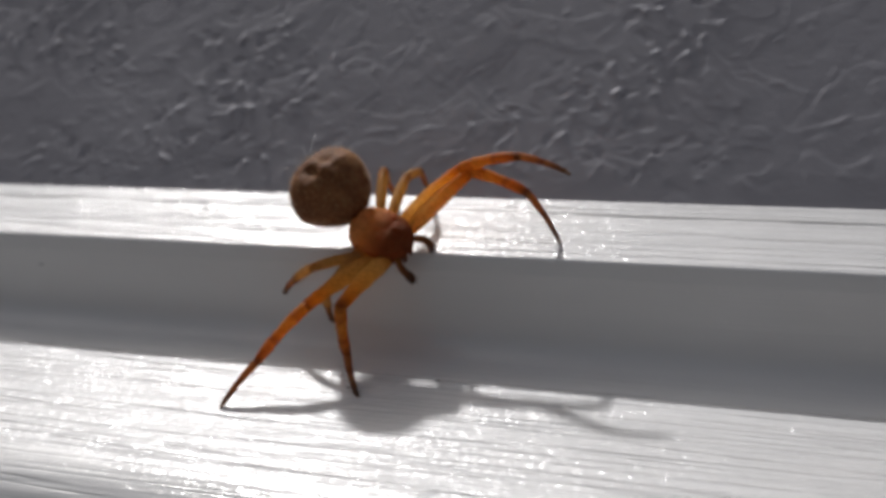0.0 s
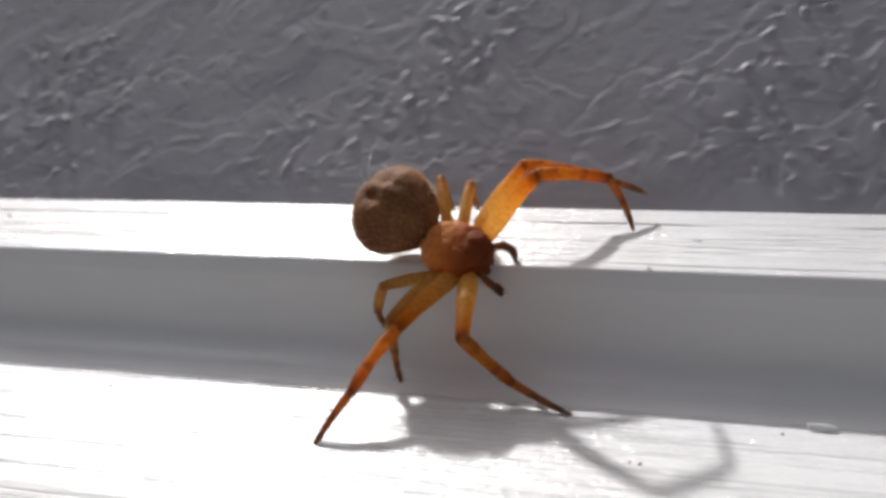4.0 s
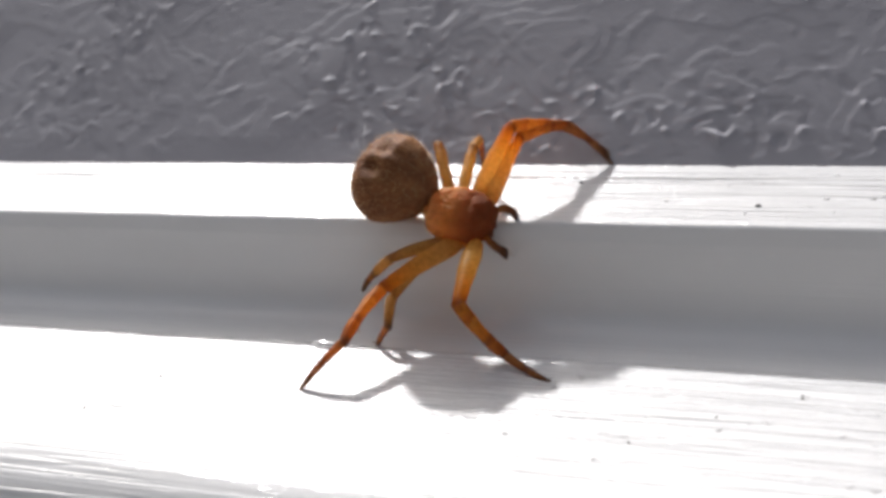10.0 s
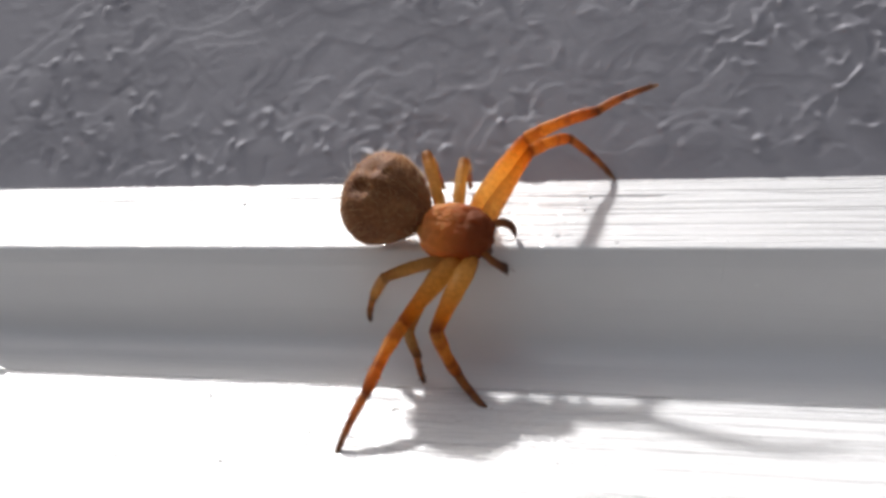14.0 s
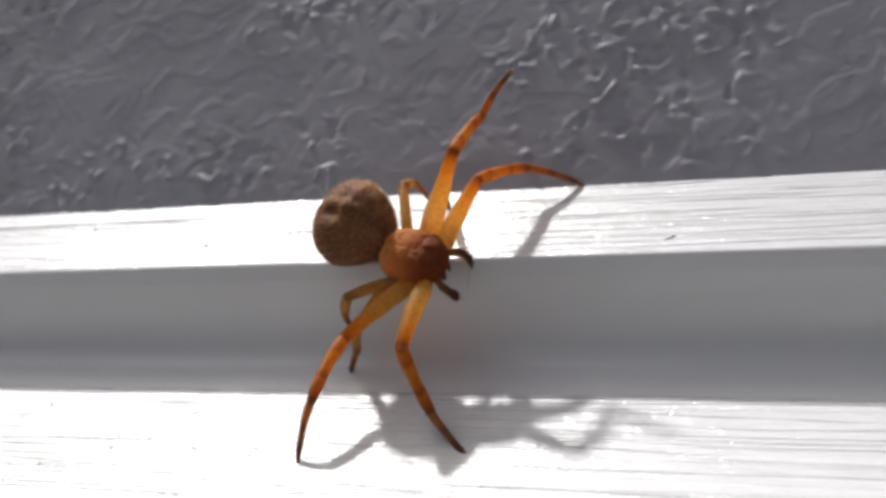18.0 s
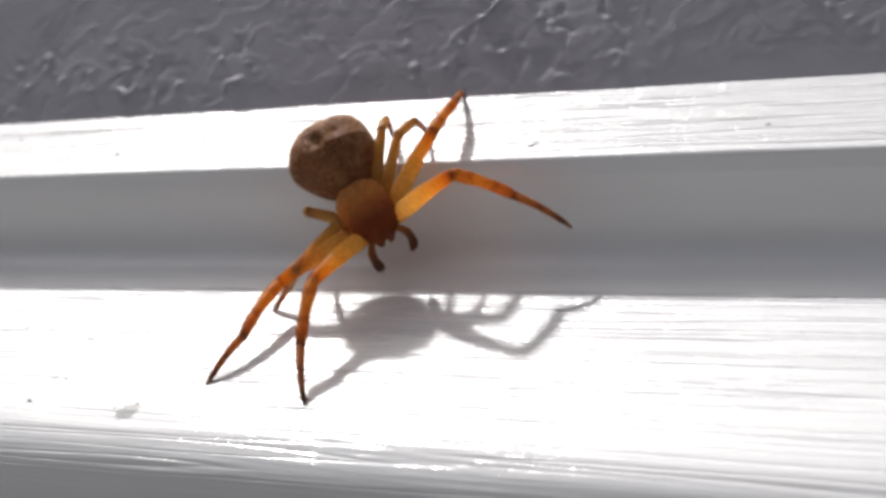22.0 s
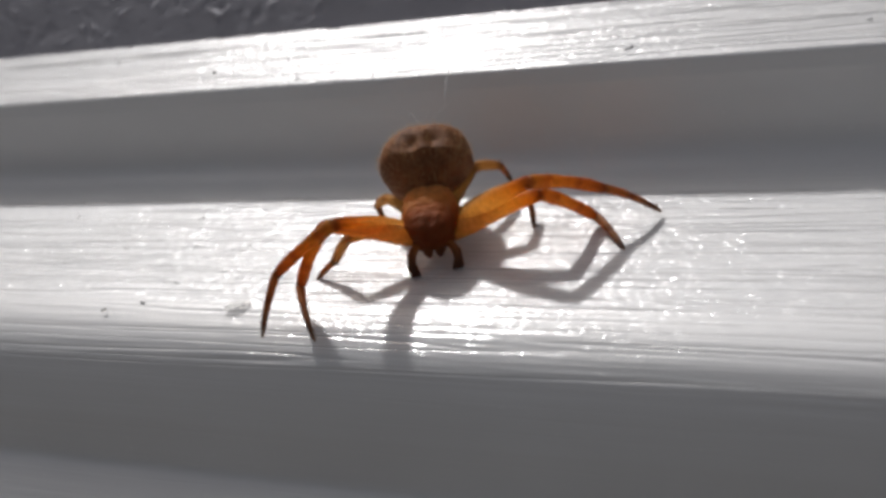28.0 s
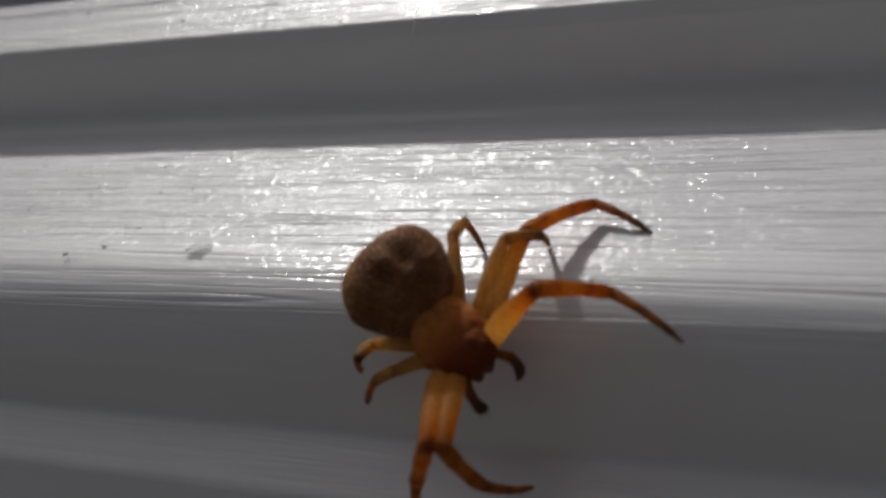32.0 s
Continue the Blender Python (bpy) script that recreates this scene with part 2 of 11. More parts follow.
def step(v, a, b):
    """A smooth step from a to b."""
    u = max(0.0, min(1.0, (v - a) / (b - a)))
    return u * u * (3 - 2 * u)


def relief(x, z):
    """Trowelled skim: smooth raised plates with crisp edges, lower plates beside them, strokes, pimples and pits; millimetres."""
    v = Vector((x, z, 3.1))
    q = v + noise.noise_vector(v * 0.45) * 0.6 + noise.noise_vector(v * 1.5) * 0.12
    busy = step(noise.noise(v * 0.11 + Vector((0, 0, 5))) + 0.4 * noise.noise(v * 0.3), -0.25, 0.30)
    broad = noise.noise(Vector((q.x * 0.19, q.y * 0.25, 0.5))) + 0.40 * noise.noise(Vector((q.x * 0.45, q.y * 0.55, 7.5)))
    small = noise.noise(Vector((q.x * 0.62, q.y * 0.74, 12.5))) + 0.22 * noise.noise(q * 1.5)
    plates = step(broad, 0.05, 0.095) + step(broad, -0.33, -0.285) + step(broad, 0.35, 0.395)
    rim = math.exp(-((broad - 0.095) / 0.016) ** 2) * step(noise.noise(v * 0.5 + Vector((0, 9, 0))), -0.1, 0.3)
    flakes = step(small, 0.29, 0.34) * (0.25 + 0.75 * busy)
    u, w = (q.x + q.y) * 0.7, (q.y - q.x) * 0.7
    stroke = noise.noise(Vector((u * 0.45, w * 1.2, 9)))
    knob = max(0.0, noise.noise(Vector((q.x * 1.5, q.y * 1.6, 6.5))) - 0.22)
    pit = max(0.0, noise.noise(Vector((q.x * 1.35, q.y * 1.5, 16.5))) - 0.25)
    near = min(1.0, max(0.0, (z - TOP[1] - 0.1) / 1.6))
    return near * (0.015 * plates + 0.006 * rim + 0.013 * flakes + 0.007 * stroke + 0.48 * knob * knob * (0.2 + busy) - 0.21 * pit * (0.15 + busy) + 0.002 * noise.noise(v * 2.9))


def build_wall():
    xs = spread(-420, 420, -84, 52, 0.11, 40)
    zs = spread(TOP[1] - 1.2, WALL_TOP, TOP[1] - 1.2, 27, 0.10, 40)
    nx, nz = len(xs), len(zs)
    verts = []
    for z in zs:
        for x in xs:
            h = 0.0
            if -110 < x < 80:
                fade = min(1, (x + 110) / 20) * min(1, (80 - x) / 20)
                h = relief(x, z) * fade
            verts.append((x * MM, (WALL_LEAN * (z - TOP[1]) - h - 0.02) * MM, z * MM))
    faces = [(j * nx + i, j * nx + i + 1, (j + 1) * nx + i + 1, (j + 1) * nx + i) for j in range(nz - 1) for i in range(nx - 1)]
    b = len(verts)
    rim = [i for i in range(nx)] + [j * nx + nx - 1 for j in range(1, nz)] + [(nz - 1) * nx + i for i in range(nx - 2, -1, -1)] + [j * nx for j in range(nz - 2, 0, -1)]
    for r in rim:
        verts.append((verts[r][0], 0.06, verts[r][2]))
    c = len(rim)
    for i in range(c):
        k = (i + 1) % c
        faces.append((rim[i], b + i, b + k, rim[k]))
    faces.append(tuple(range(b + c - 1, b - 1, -1)))
    me = bpy.data.meshes.new("wall_north")
    me.from_pydata(verts, [], faces)
    me.materials.append(WALL)
    for f in me.polygons:
        f.use_smooth = len(f.vertices) == 4 and f.index < (nx - 1) * (nz - 1)
    ob = new("wall_north", me)
    return tagged(ob, "rough-skimmed wall painted matt grey, in grazing light", "wall", kind="structure")


def rounded(points, radii, n=6):
    """The polyline with its corners rounded; (y, z) in millimetres."""
    out = [Vector(points[0])]
    for i in range(1, len(points) - 1):
        p, a, b = Vector(points[i]), Vector(points[i - 1]), Vector(points[i + 1])
        u, v = (a - p).normalized(), (b - p).normalized()
        half = math.acos(max(-1, min(1, u.dot(v)))) / 2
        cut = radii[i] / math.tan(half)
        s, e = p + u * cut, p + v * cut
        for j in range(n + 1):
            t = j / n
            out.append(s * (1 - t) ** 2 + p * 2 * t * (1 - t) + e * t * t)
    out.append(Vector(points[-1]))
    return out


def build_trim():
    corners = [(0.9, TOP[1] + 0.75), TOP, LIP, *BAND, ROOT, NOSE, (-12.3, STEP + 2.4), (-11.5, STEP + 0.3), (-13.0, STEP - 2.2), (-12.9, FLOOR_Z)]
    prof = rounded(corners, [0, 0.08, 0.36, 1.0, 2.2, 0.5, 5.0, 2.6, 0.7, 1.0, 0])
    fine = []
    for a, b in zip(prof[:-1], prof[1:]):
        m = max(1, int((b - a).length / (0.05 if 8.4 < (a.y + b.y) / 2 < 10.7 else 0.25 if b.y > -18 else 12)))
        fine += [a.lerp(b, i / m) for i in range(m)]
    fine.append(prof[-1])
    xs = spread(-420, 420, -84, 52, 0.8, 40)
    n = len(fine)
    along = (Vector(LIP) - Vector(TOP)).normalized()
    reach = (Vector(LIP) - Vector(TOP)).length
    verts, faces = [], []
    for x in xs:
        for i, p in enumerate(fine):
            a, b = fine[max(i - 1, 0)], fine[min(i + 1, n - 1)]
            d = (b - a).normalized()
            nrm = Vector((d.y, -d.x))
            if nrm.x > 0:
                nrm = -nrm
            wave = 0.035 * noise.noise(Vector((x * 0.06, p.x * 0.9, p.y * 0.9))) + 0.008 * noise.noise(Vector((x * 0.35, p.x * 1.8, p.y * 1.8)))
            d = (p - Vector(TOP)).dot(along)
            wave *= step(d, 0.0, 0.8)
            if 0 < d < reach and x < 12:
                wave -= 0.14 * math.exp(-((d - 1.45 - 0.05 * noise.noise(Vector((x * 0.08, 0, 4)))) / 0.07) ** 2) * min(1, max(0.0, 0.5 + noise.noise(Vector((x * 0.12, 2, 0)))))
            q = p + nrm * wave
            verts.append((x * MM, q.x * MM, q.y * MM))
    m = len(xs)
    faces = [(i * n + j, i * n + j + 1, (i + 1) * n + j + 1, (i + 1) * n + j) for i in range(m - 1) for j in range(n - 1)]
    k = len(verts)
    for x in xs:
        verts.append((x * MM, 0.058, FLOOR_Z * MM))
        verts.append((x * MM, 0.058, (TOP[1] + 0.75) * MM))
    for i in range(m - 1):
        a, b = k + 2 * i, k + 2 * i + 2
        faces += [(i * n + n - 1, a, b, (i + 1) * n + n - 1), (a, a + 1, b + 1, b), (a + 1, i * n, (i + 1) * n, b + 1)]
    for i, flip in ((0, 1), (m - 1, 0)):
        loop = [i * n + j for j in range(n)] + [k + 2 * i, k + 2 * i + 1]
        faces.append(tuple(loop[::-1] if flip else loop))
    me = bpy.data.meshes.new("trim")
    me.from_pydata(verts, [], faces)
    me.materials.append(PAINT)
    me.materials.append(SMOOTH)
    me.materials.append(WORN)
    for f in me.polygons:
        f.use_smooth = len(f.vertices) == 4
        zs = [me.vertices[v].co.z for v in f.vertices]
        if max(zs) < 0.00635 and min(zs) > -0.00014 or max(zs) < -0.0092:
            f.material_index = 1
        elif max(zs) < -0.0060:
            f.material_index = 2
    ob = new("trim", me)
    return tagged(ob, "white gloss-painted moulding with two bevels and brush marks", "moulding", kind="structure")


# out of view; added to throw sunlight up onto the moulding's shaded faces
def build_bounce_floor():
    bm = bmesh.new()
    bmesh.ops.create_grid(bm, x_segments=2, y_segments=2, size=1.5)
    for v in bm.verts:
        v.co.z = FLOOR_Z * MM
    ob = part("floor", bm, FLOOR, None, "", False)
    return tagged(ob, "plain dull grey floor, unseen, added below the moulding for bounce light", "floor", kind="structure")


build_wall()
build_trim()
build_bounce_floor()


# ---- the spider ----
def tube(bm, rings, sides=14):
    """A closed limb through rings (x, y, z, radius across, radius up), along x; millimetres."""
    loops = []
    for x, y, z, ra, rb in rings:
        loops.append([bm.verts.new((x * MM, (y + ra * math.cos(2 * math.pi * i / sides)) * MM, (z + rb * math.sin(2 * math.pi * i / sides)) * MM)) for i in range(sides)])
    for a, b in zip(loops[:-1], loops[1:]):
        for i in range(sides):
            j = (i + 1) % sides
            bm.faces.new((a[i], a[j], b[j], b[i]))
    bm.faces.new(loops[0][::-1])
    bm.faces.new(loops[-1])


def bristle(bm, root, way, length, thick):
    """One hair: a three-sided spike; millimetres."""
    way = way.normalized()
    side = way.orthogonal().normalized()
    other = way.cross(side)
    base = [bm.verts.new((root + (side * math.cos(a) + other * math.sin(a)) * thick) * MM) for a in (0, 2.09, 4.19)]
    tip = bm.verts.new((root + way * length) * MM)
    for i in range(3):
        bm.faces.new((base[i], base[(i + 1) % 3], tip))


def limb(name, length, radii, mat, parent, seed, hairs, label=""):
    """A limb segment, its middle at the origin, along x; radii at even steps."""
    rnd = random.Random(seed)
    bm = bmesh.new()
    n = 30
    over = 0.12
    rings = []
    for i in range(n + 1):
        s = i / n
        f = s * (len(radii) - 1)
        j = min(int(f), len(radii) - 2)
        f -= j
        f = f * f * (3 - 2 * f)
        r = radii[j] * (1 - f) + radii[j + 1] * f
        x = -length / 2 - over + s * (length + 2 * over)
        cap = min(1.0, (min(s, 1 - s) * (length + 2 * over) / max(r, 0.05) + 0.25))
        r *= math.sqrt(max(0.05, 1 - (1 - cap) ** 2))
        r *= 1 + 0.06 * noise.noise(Vector((x * 3, seed, 0))) + 0.05 * noise.noise(Vector((x * 9, seed, 4)))
        bow = 0.05 * length * (1 - (2 * s - 1) ** 2)
        rings.append((x, 0, bow - 0.025 * length, r, r * 1.04))
    tube(bm, rings)
    ob = part(name, bm, mat, parent, label)
    bm = bmesh.new()
    for i in range(hairs):
        s = rnd.uniform(0.08, 0.97)
        k = rings[int(s * n)]
        a = rnd.uniform(0, 2 * math.pi)
        out = Vector((0, math.cos(a), math.sin(a)))
        root = Vector((k[0], k[1], k[2])) + out * k[3] * 0.95
        bristle(bm, root, out + Vector((rnd.uniform(0.5, 1.4), 0, 0)), rnd.uniform(0.12, 0.30), 0.014)
    tagged(part("bristles", bm, mat, ob), kind="stuff")
    return ob


def ball(bm, centre, size, segments=28, rings=20, shape=None):
    r = bmesh.ops.create_uvsphere(bm, u_segments=segments, v_segments=rings, radius=1)
    for v in r["verts"]:
        c = v.co.copy()
        k = shape(c) if shape else 1
        v.co = (Vector(centre) + Vector((c.x * size[0], c.y * size[1], c.z * size[2])) * k) * MM


spider = new("spider")
tagged(spider, "orange-brown crab spider with a round brown abdomen, crossing the moulding", "spider")

LEG_LENGTHS = {1: (4.40, 3.20, 2.90), 2: (4.26, 3.60, 2.65), 3: (2.80, 1.40, 1.40), 4: (3.20, 1.50, 1.40)}


def abdomen_point(c):
    """Where the unit direction c meets the abdomen: broad and blunt behind, narrower in front, dented on top."""
    k = 1 + 0.05 * noise.noise(c * 1.6 + Vector((3, 0, 0))) + 0.014 * noise.noise(c * 5) + 0.008 * noise.noise(c * 11) + 0.006 * noise.noise(c * 23)
    side = math.hypot(c.y, c.z)
    if c.x < 0:
        k *= (abs(c.x) ** 2.35 + side ** 2.35) ** (-1 / 2.35)
    for x, y, deep, wide in ((-0.38, 0.25, 0.145, 0.18), (-0.30, -0.27, 0.130, 0.17), (0.02, 0.28, 0.07, 0.13), (0.06, -0.25, 0.05, 0.12), (-0.82, 0.02, 0.04, 0.14), (0.30, 0.0, 0.03, 0.2)):
        if c.z > 0:
            k -= deep * math.exp(-(math.hypot((c.x - x) * 0.8, c.y - y) / wide) ** 2)
    fold = abs(noise.noise(Vector((c.x * 4.2, c.y * 1.5, c.z * 1.8)) + noise.noise_vector(c * 2) * 0.4))
    k -= 0.020 * max(0.0, 1 - fold * 6) * step(-c.x, 0.0, 0.6)
    k += 0.025 * math.exp(-(c.y / 0.12) ** 2) * max(0, c.z)
    taper = 1.03 - 0.33 * max(0, c.x + 0.1)
    return Vector((-3.40 + c.x * 2.10 * k, c.y * 2.14 * k * taper, 0.12 + c.z * 1.80 * k * taper))


def build_body():
    bm = bmesh.new()
    r = bmesh.ops.create_uvsphere(bm, u_segments=120, v_segments=84, radius=1)
    for v in r["verts"]:
        v.co = abdomen_point(v.co.normalized()) * MM
    abd = part("abdomen", bm, ABDOMEN, spider, "round dull brown abdomen with dents and fine hairs")
    rnd = random.Random(5)
    bm = bmesh.new()
    for i in range(2000):
        d = Vector((rnd.gauss(0, 1), rnd.gauss(0, 1), rnd.gauss(0, 1) + 0.25)).normalized()
        lean = 0.35 * Vector((rnd.gauss(0, 1), rnd.gauss(0, 1), rnd.gauss(0, 1)))
        bristle(bm, abdomen_point(d), d + Vector((-0.7, 0, 0)) + lean, rnd.uniform(0.08, 0.20) if i % 5 else rnd.uniform(0.22, 0.36), 0.009)
    tagged(part("hair", bm, HAIR, abd, "short pale bristles"), kind="stuff")

    bm = bmesh.new()
    for i in range(4):
        root = abdomen_point(Vector((-0.93, 0.12 * (i - 1.5), 0.32)).normalized())
        pts = [root + Vector((-0.22 * u, 0.10 * (i - 1.5) * u * u, 0.16 * u * (1 + 0.3 * i))) + 0.06 * noise.noise_vector(Vector((i, u, 0))) for u in (0, 0.8, 1.7, 2.6)]
        for a, b in zip(pts[:-1], pts[1:]):
            bristle(bm, a, b - a, (b - a).length * 1.15, 0.018)
    part("silk", bm, FIBRE, abd, "wisp of white silk")

    def shield(c):
        """Squarish behind, a raised narrower head in front, grooves running out from the middle."""
        k = (abs(c.x) ** 3.1 + abs(c.y) ** 3.1 + abs(c.z) ** 3.1) ** (-1 / 3.1)
        k *= 1 - 0.20 * max(0, c.x) ** 2 * abs(c.y) - 0.05 * max(0, -c.x)
        if c.z > 0:
            a = math.atan2(c.y, c.x + 0.15)
            far = min(1, math.hypot(c.x, c.y) * 1.6)
            k -= 0.030 * far * max(0, math.cos(a * 8)) ** 6
            k += 0.045 * math.exp(-((abs(c.y) - 0.25) / 0.12) ** 2) * max(0, c.x)
            k -= 0.03 * math.exp(-(c.y / 0.05) ** 2 - ((c.x + 0.3) / 0.2) ** 2)
            k += 0.07 * step(c.x, 0.25, 0.5) * step(0.62 - abs(c.y), 0.0, 0.25)
        return k * (1 + 0.045 * noise.noise(c * 4) + 0.034 * noise.noise(c * 9) + 0.018 * noise.noise(c * 19)) * 0.92
    bm = bmesh.new()
    ball(bm, (0.0, 0, 0), (1.78, 1.36, 0.98), 64, 44, shield)
    car = part("carapace", bm, CARAPACE, spider, "glossy orange-brown carapace")
    for x, y, z, r in ((1.42, 0.20, 0.46, 0.05), (1.22, 0.26, 0.70, 0.04), (1.28, 0.62, 0.40, 0.065), (0.98, 0.62, 0.66, 0.05)):
        for s in (1, -1):
            bm = bmesh.new()
            ball(bm, (x, y * s, z), (r, r, r), 12, 8)
            part("eye", bm, EYE, car, "tiny black eye")
    for s in (1, -1):
        bm = bmesh.new()
        tube(bm, [(1.05, 0.30 * s, -0.10, 0.20, 0.25), (1.30, 0.30 * s, -0.25, 0.27, 0.30), (1.45, 0.28 * s, -0.55, 0.24, 0.26), (1.48, 0.24 * s, -0.85, 0.15, 0.16), (1.44, 0.2 * s, -1.02, 0.05, 0.05)], 12)
        part("chelicera", bm, JAW, car)
    bm = bmesh.new()
    tube(bm, [(-1.75, 0, -0.05, 0.30, 0.30), (-1.45, 0, -0.1, 0.36, 0.36), (-1.15, 0, -0.1, 0.5, 0.45)], 12)
    part("waist", bm, CARAPACE, spider)
    bm = bmesh.new()
    ball(bm, (-0.05, 0, -0.62), (1.15, 0.85, 0.45), 24, 14)
    part("sternum", bm, FEMUR, spider)
    for s in (1, -1):
        pts = [(1.10, 0.52, -0.35, 0.17), (1.45, 0.78, -0.32, 0.19), (1.78, 0.98, -0.40, 0.20), (2.05, 1.02, -0.62, 0.19), (2.22, 0.98, -0.90, 0.24), (2.28, 0.92, -1.18, 0.23), (2.28, 0.88, -1.40, 0.09)]
        bm = bmesh.new()
        tube(bm, [(x, y * s, z, r, r) for x, y, z, r in pts], 12)
        palp = part("palp", bm, PALP, spider, "short dark-tipped palp")
        bm = bmesh.new()
        for i in range(40):
            x, y, z, r = pts[rnd.randrange(2, 6)]
            d = Vector((rnd.gauss(0, 1), rnd.gauss(0, 1), rnd.gauss(0, 1))).normalized()
            bristle(bm, Vector((x, y * s, z)) + d * r * 0.9, d + Vector((0.3, 0, -0.5)), rnd.uniform(0.1, 0.22), 0.012)
        tagged(part("bristles", bm, PALP, palp), kind="stuff")
    for x, y, z in ((0.80, 0.82, -0.38), (0.36, 1.02, -0.36), (-0.20, 1.12, -0.34), (-0.68, 1.00, -0.36)):
        for s in (1, -1):
            bm = bmesh.new()
            ball(bm, (x * 0.92, y * s * 0.92, z), (0.40, 0.44, 0.36), 18, 12, lambda c: 1 + 0.06 * noise.noise(c * 3))
            part("coxa", bm, FEMUR, spider, "pale amber leg base")
    return abd


spider_abdomen = build_body()
SEGMENTS = {}
for pair in (1, 2, 3, 4):
    fe, ti, fo = LEG_LENGTHS[pair]
    big = pair < 3
    for side in "LR":
        seed = pair * 10 + (side == "R") * 3
        SEGMENTS[side, pair] = (
            limb("femur", fe, (0.30, 0.43, 0.41, 0.33, 0.29) if big else (0.24, 0.28, 0.27, 0.23), FEMUR if big else PALE_FEMUR, spider, seed, 26, "amber see-through femur" if big else "pale straw femur"),
            limb("tibia", ti, (0.30, 0.30, 0.25, 0.27, 0.21) if big else (0.24, 0.23, 0.19), TIBIA if big else PALE_TIBIA, spider, seed + 1, 34, "orange tibia with brown rings" if big else "pale tibia"),
            limb("tarsus", fo, (0.21, 0.18, 0.15, 0.13, 0.08) if big else (0.16, 0.13, 0.09), FOOT, spider, seed + 2, 36, "brown foot with a dark tip"))


# ---- small things on the paint ----
def lump(name, place, size, mat, label, category, group="", turn=0.0, seed=1):
    """A small uneven lump lying on a bevel; size in millimetres."""
    bm = bmesh.new()
    ball(bm, (0, 0, 0), size, 14, 8, lambda c: 1 + 0.35 * noise.noise(c * 1.7 + Vector((seed, 0, 0))))
    ob = part(name, bm, mat)
    lean = 50.2 if place[2] > 5 else (38.7 if place[2] > -8.1 else 90)
    if 0 < place[2] < 6.2:
        lean = 90
    ob.matrix_basis = pose(*[c * MM for c in place], lean, 0, 0) @ pose(0, 0, 0, 0, 0, turn)
    return tagged(ob, label, category, group)


def on_top(x, y):
    return (x, y, TOP[1] + (TOP[1] - LIP[1]) / (TOP[0] - LIP[0]) * (y - TOP[0]))


def on_low(x, y):
    return (x, y, ROOT[1] + (ROOT[1] - NOSE[1]) / (ROOT[0] - NOSE[0]) * (y - ROOT[0]))


for i, (x, y, a, b, mat) in enumerate(((-24.5, -1.85, 0.2, 0.08, 1), (-0.1, -2.49, 0.14, 0.07, 0), (35.1, -2.38, 0.14, 0.1, 1), (24.4, -2.93, 0.3, 0.08, 1), (-8.4, -1.24, 0.1, 0.08, 0), (-63.2, -1.42, 0.1, 0.06, 0), (9.0, -1.70, 0.12, 0.08, 1))):
    lump("paint_nib", on_top(x, y), (a, b, 0.05 if mat else 0.09), PAINT if mat else DARK, "small nib of dust caught in the paint", "paint nib", "nibs in the paint", 10 * i, i)
for i, (x, y, a, b, mat) in enumerate(((-26.9, -4.74, 0.05, 0.04, 0), (-46.7, -4.18, 0.1, 0.05, 0), (-50.7, -5.29, 0.09, 0.06, 0), (-25.2, -7.20, 0.12, 0.05, 0), (-27.0, -9.63, 0.09, 0.06, 0), (-20.3, -4.68, 0.1, 0.06, 0), (2.2, -5.60, 0.08, 0.06, 0), (2.0, -11.95, 0.1, 0.06, 0), (2.1, -11.88, 0.09, 0.07, 0), (-3.7, -8.86, 0.07, 0.05, 0), (-25.6, -7.16, 0.05, 0.05, 0), (2.2, -5.41, 0.06, 0.05, 0), (-0.8, -7.05, 0.06, 0.05, 0))):
    lump("dirt_speck", on_low(x, y), (a * 0.85, b * 0.85, 0.06), GREY if mat else DARK, "tiny dark speck of dirt on white paint", "speck", "specks on the bevel", 17 * i, i + 9)


def build_pimples():
    """Tiny raised pimples in the paint, where dust was painted over."""
    rnd = random.Random(21)
    for i in range(46):
        if i < 28:
            place = on_low(rnd.uniform(-8.5, 7.5), rnd.uniform(-11.4, -4.8))
        else:
            place = on_top(rnd.uniform(-5.0, 15.0), rnd.uniform(-3.4, -0.5))
        r = rnd.uniform(0.05, 0.11)
        lump("paint_nib", place, (r * rnd.uniform(1.0, 1.8), r, 0.035), PAINT, "tiny raised pimple in white gloss paint", "paint nib", "nibs in the paint", rnd.uniform(-20, 20), i + 40)


def build_drip():
    """A sag of paint hanging from the foot of the band onto the lower bevel."""
    bm = bmesh.new()
    ball(bm, (0, 0, 0), (0.70, 0.09, 0.12), 20, 12, lambda c: 1 + 0.25 * noise.noise(c * 1.5) - 0.25 * max(0, c.x))
    ob = part("paint_drip", bm, SMOOTH)
    ob.matrix_basis = pose(-18.7 * MM, -4.33 * MM, -0.10 * MM, 0, 4, 0)
    return tagged(ob, "small sagging drip of white gloss paint", "paint drip")


def build_smudge():
    bm = bmesh.new()
    ball(bm, (0, 0, 0), (0.22, 0.05, 0.09), 14, 8, lambda c: 1 + 0.3 * noise.noise(c * 1.9))
    ob = part("dirt_speck", bm, GREY)
    ob.matrix_basis = pose(-71.5 * MM, -3.79 * MM, 4.5 * MM)
    return tagged(ob, "small grey smudge of dirt on the flat band", "speck", "specks on the bevel")


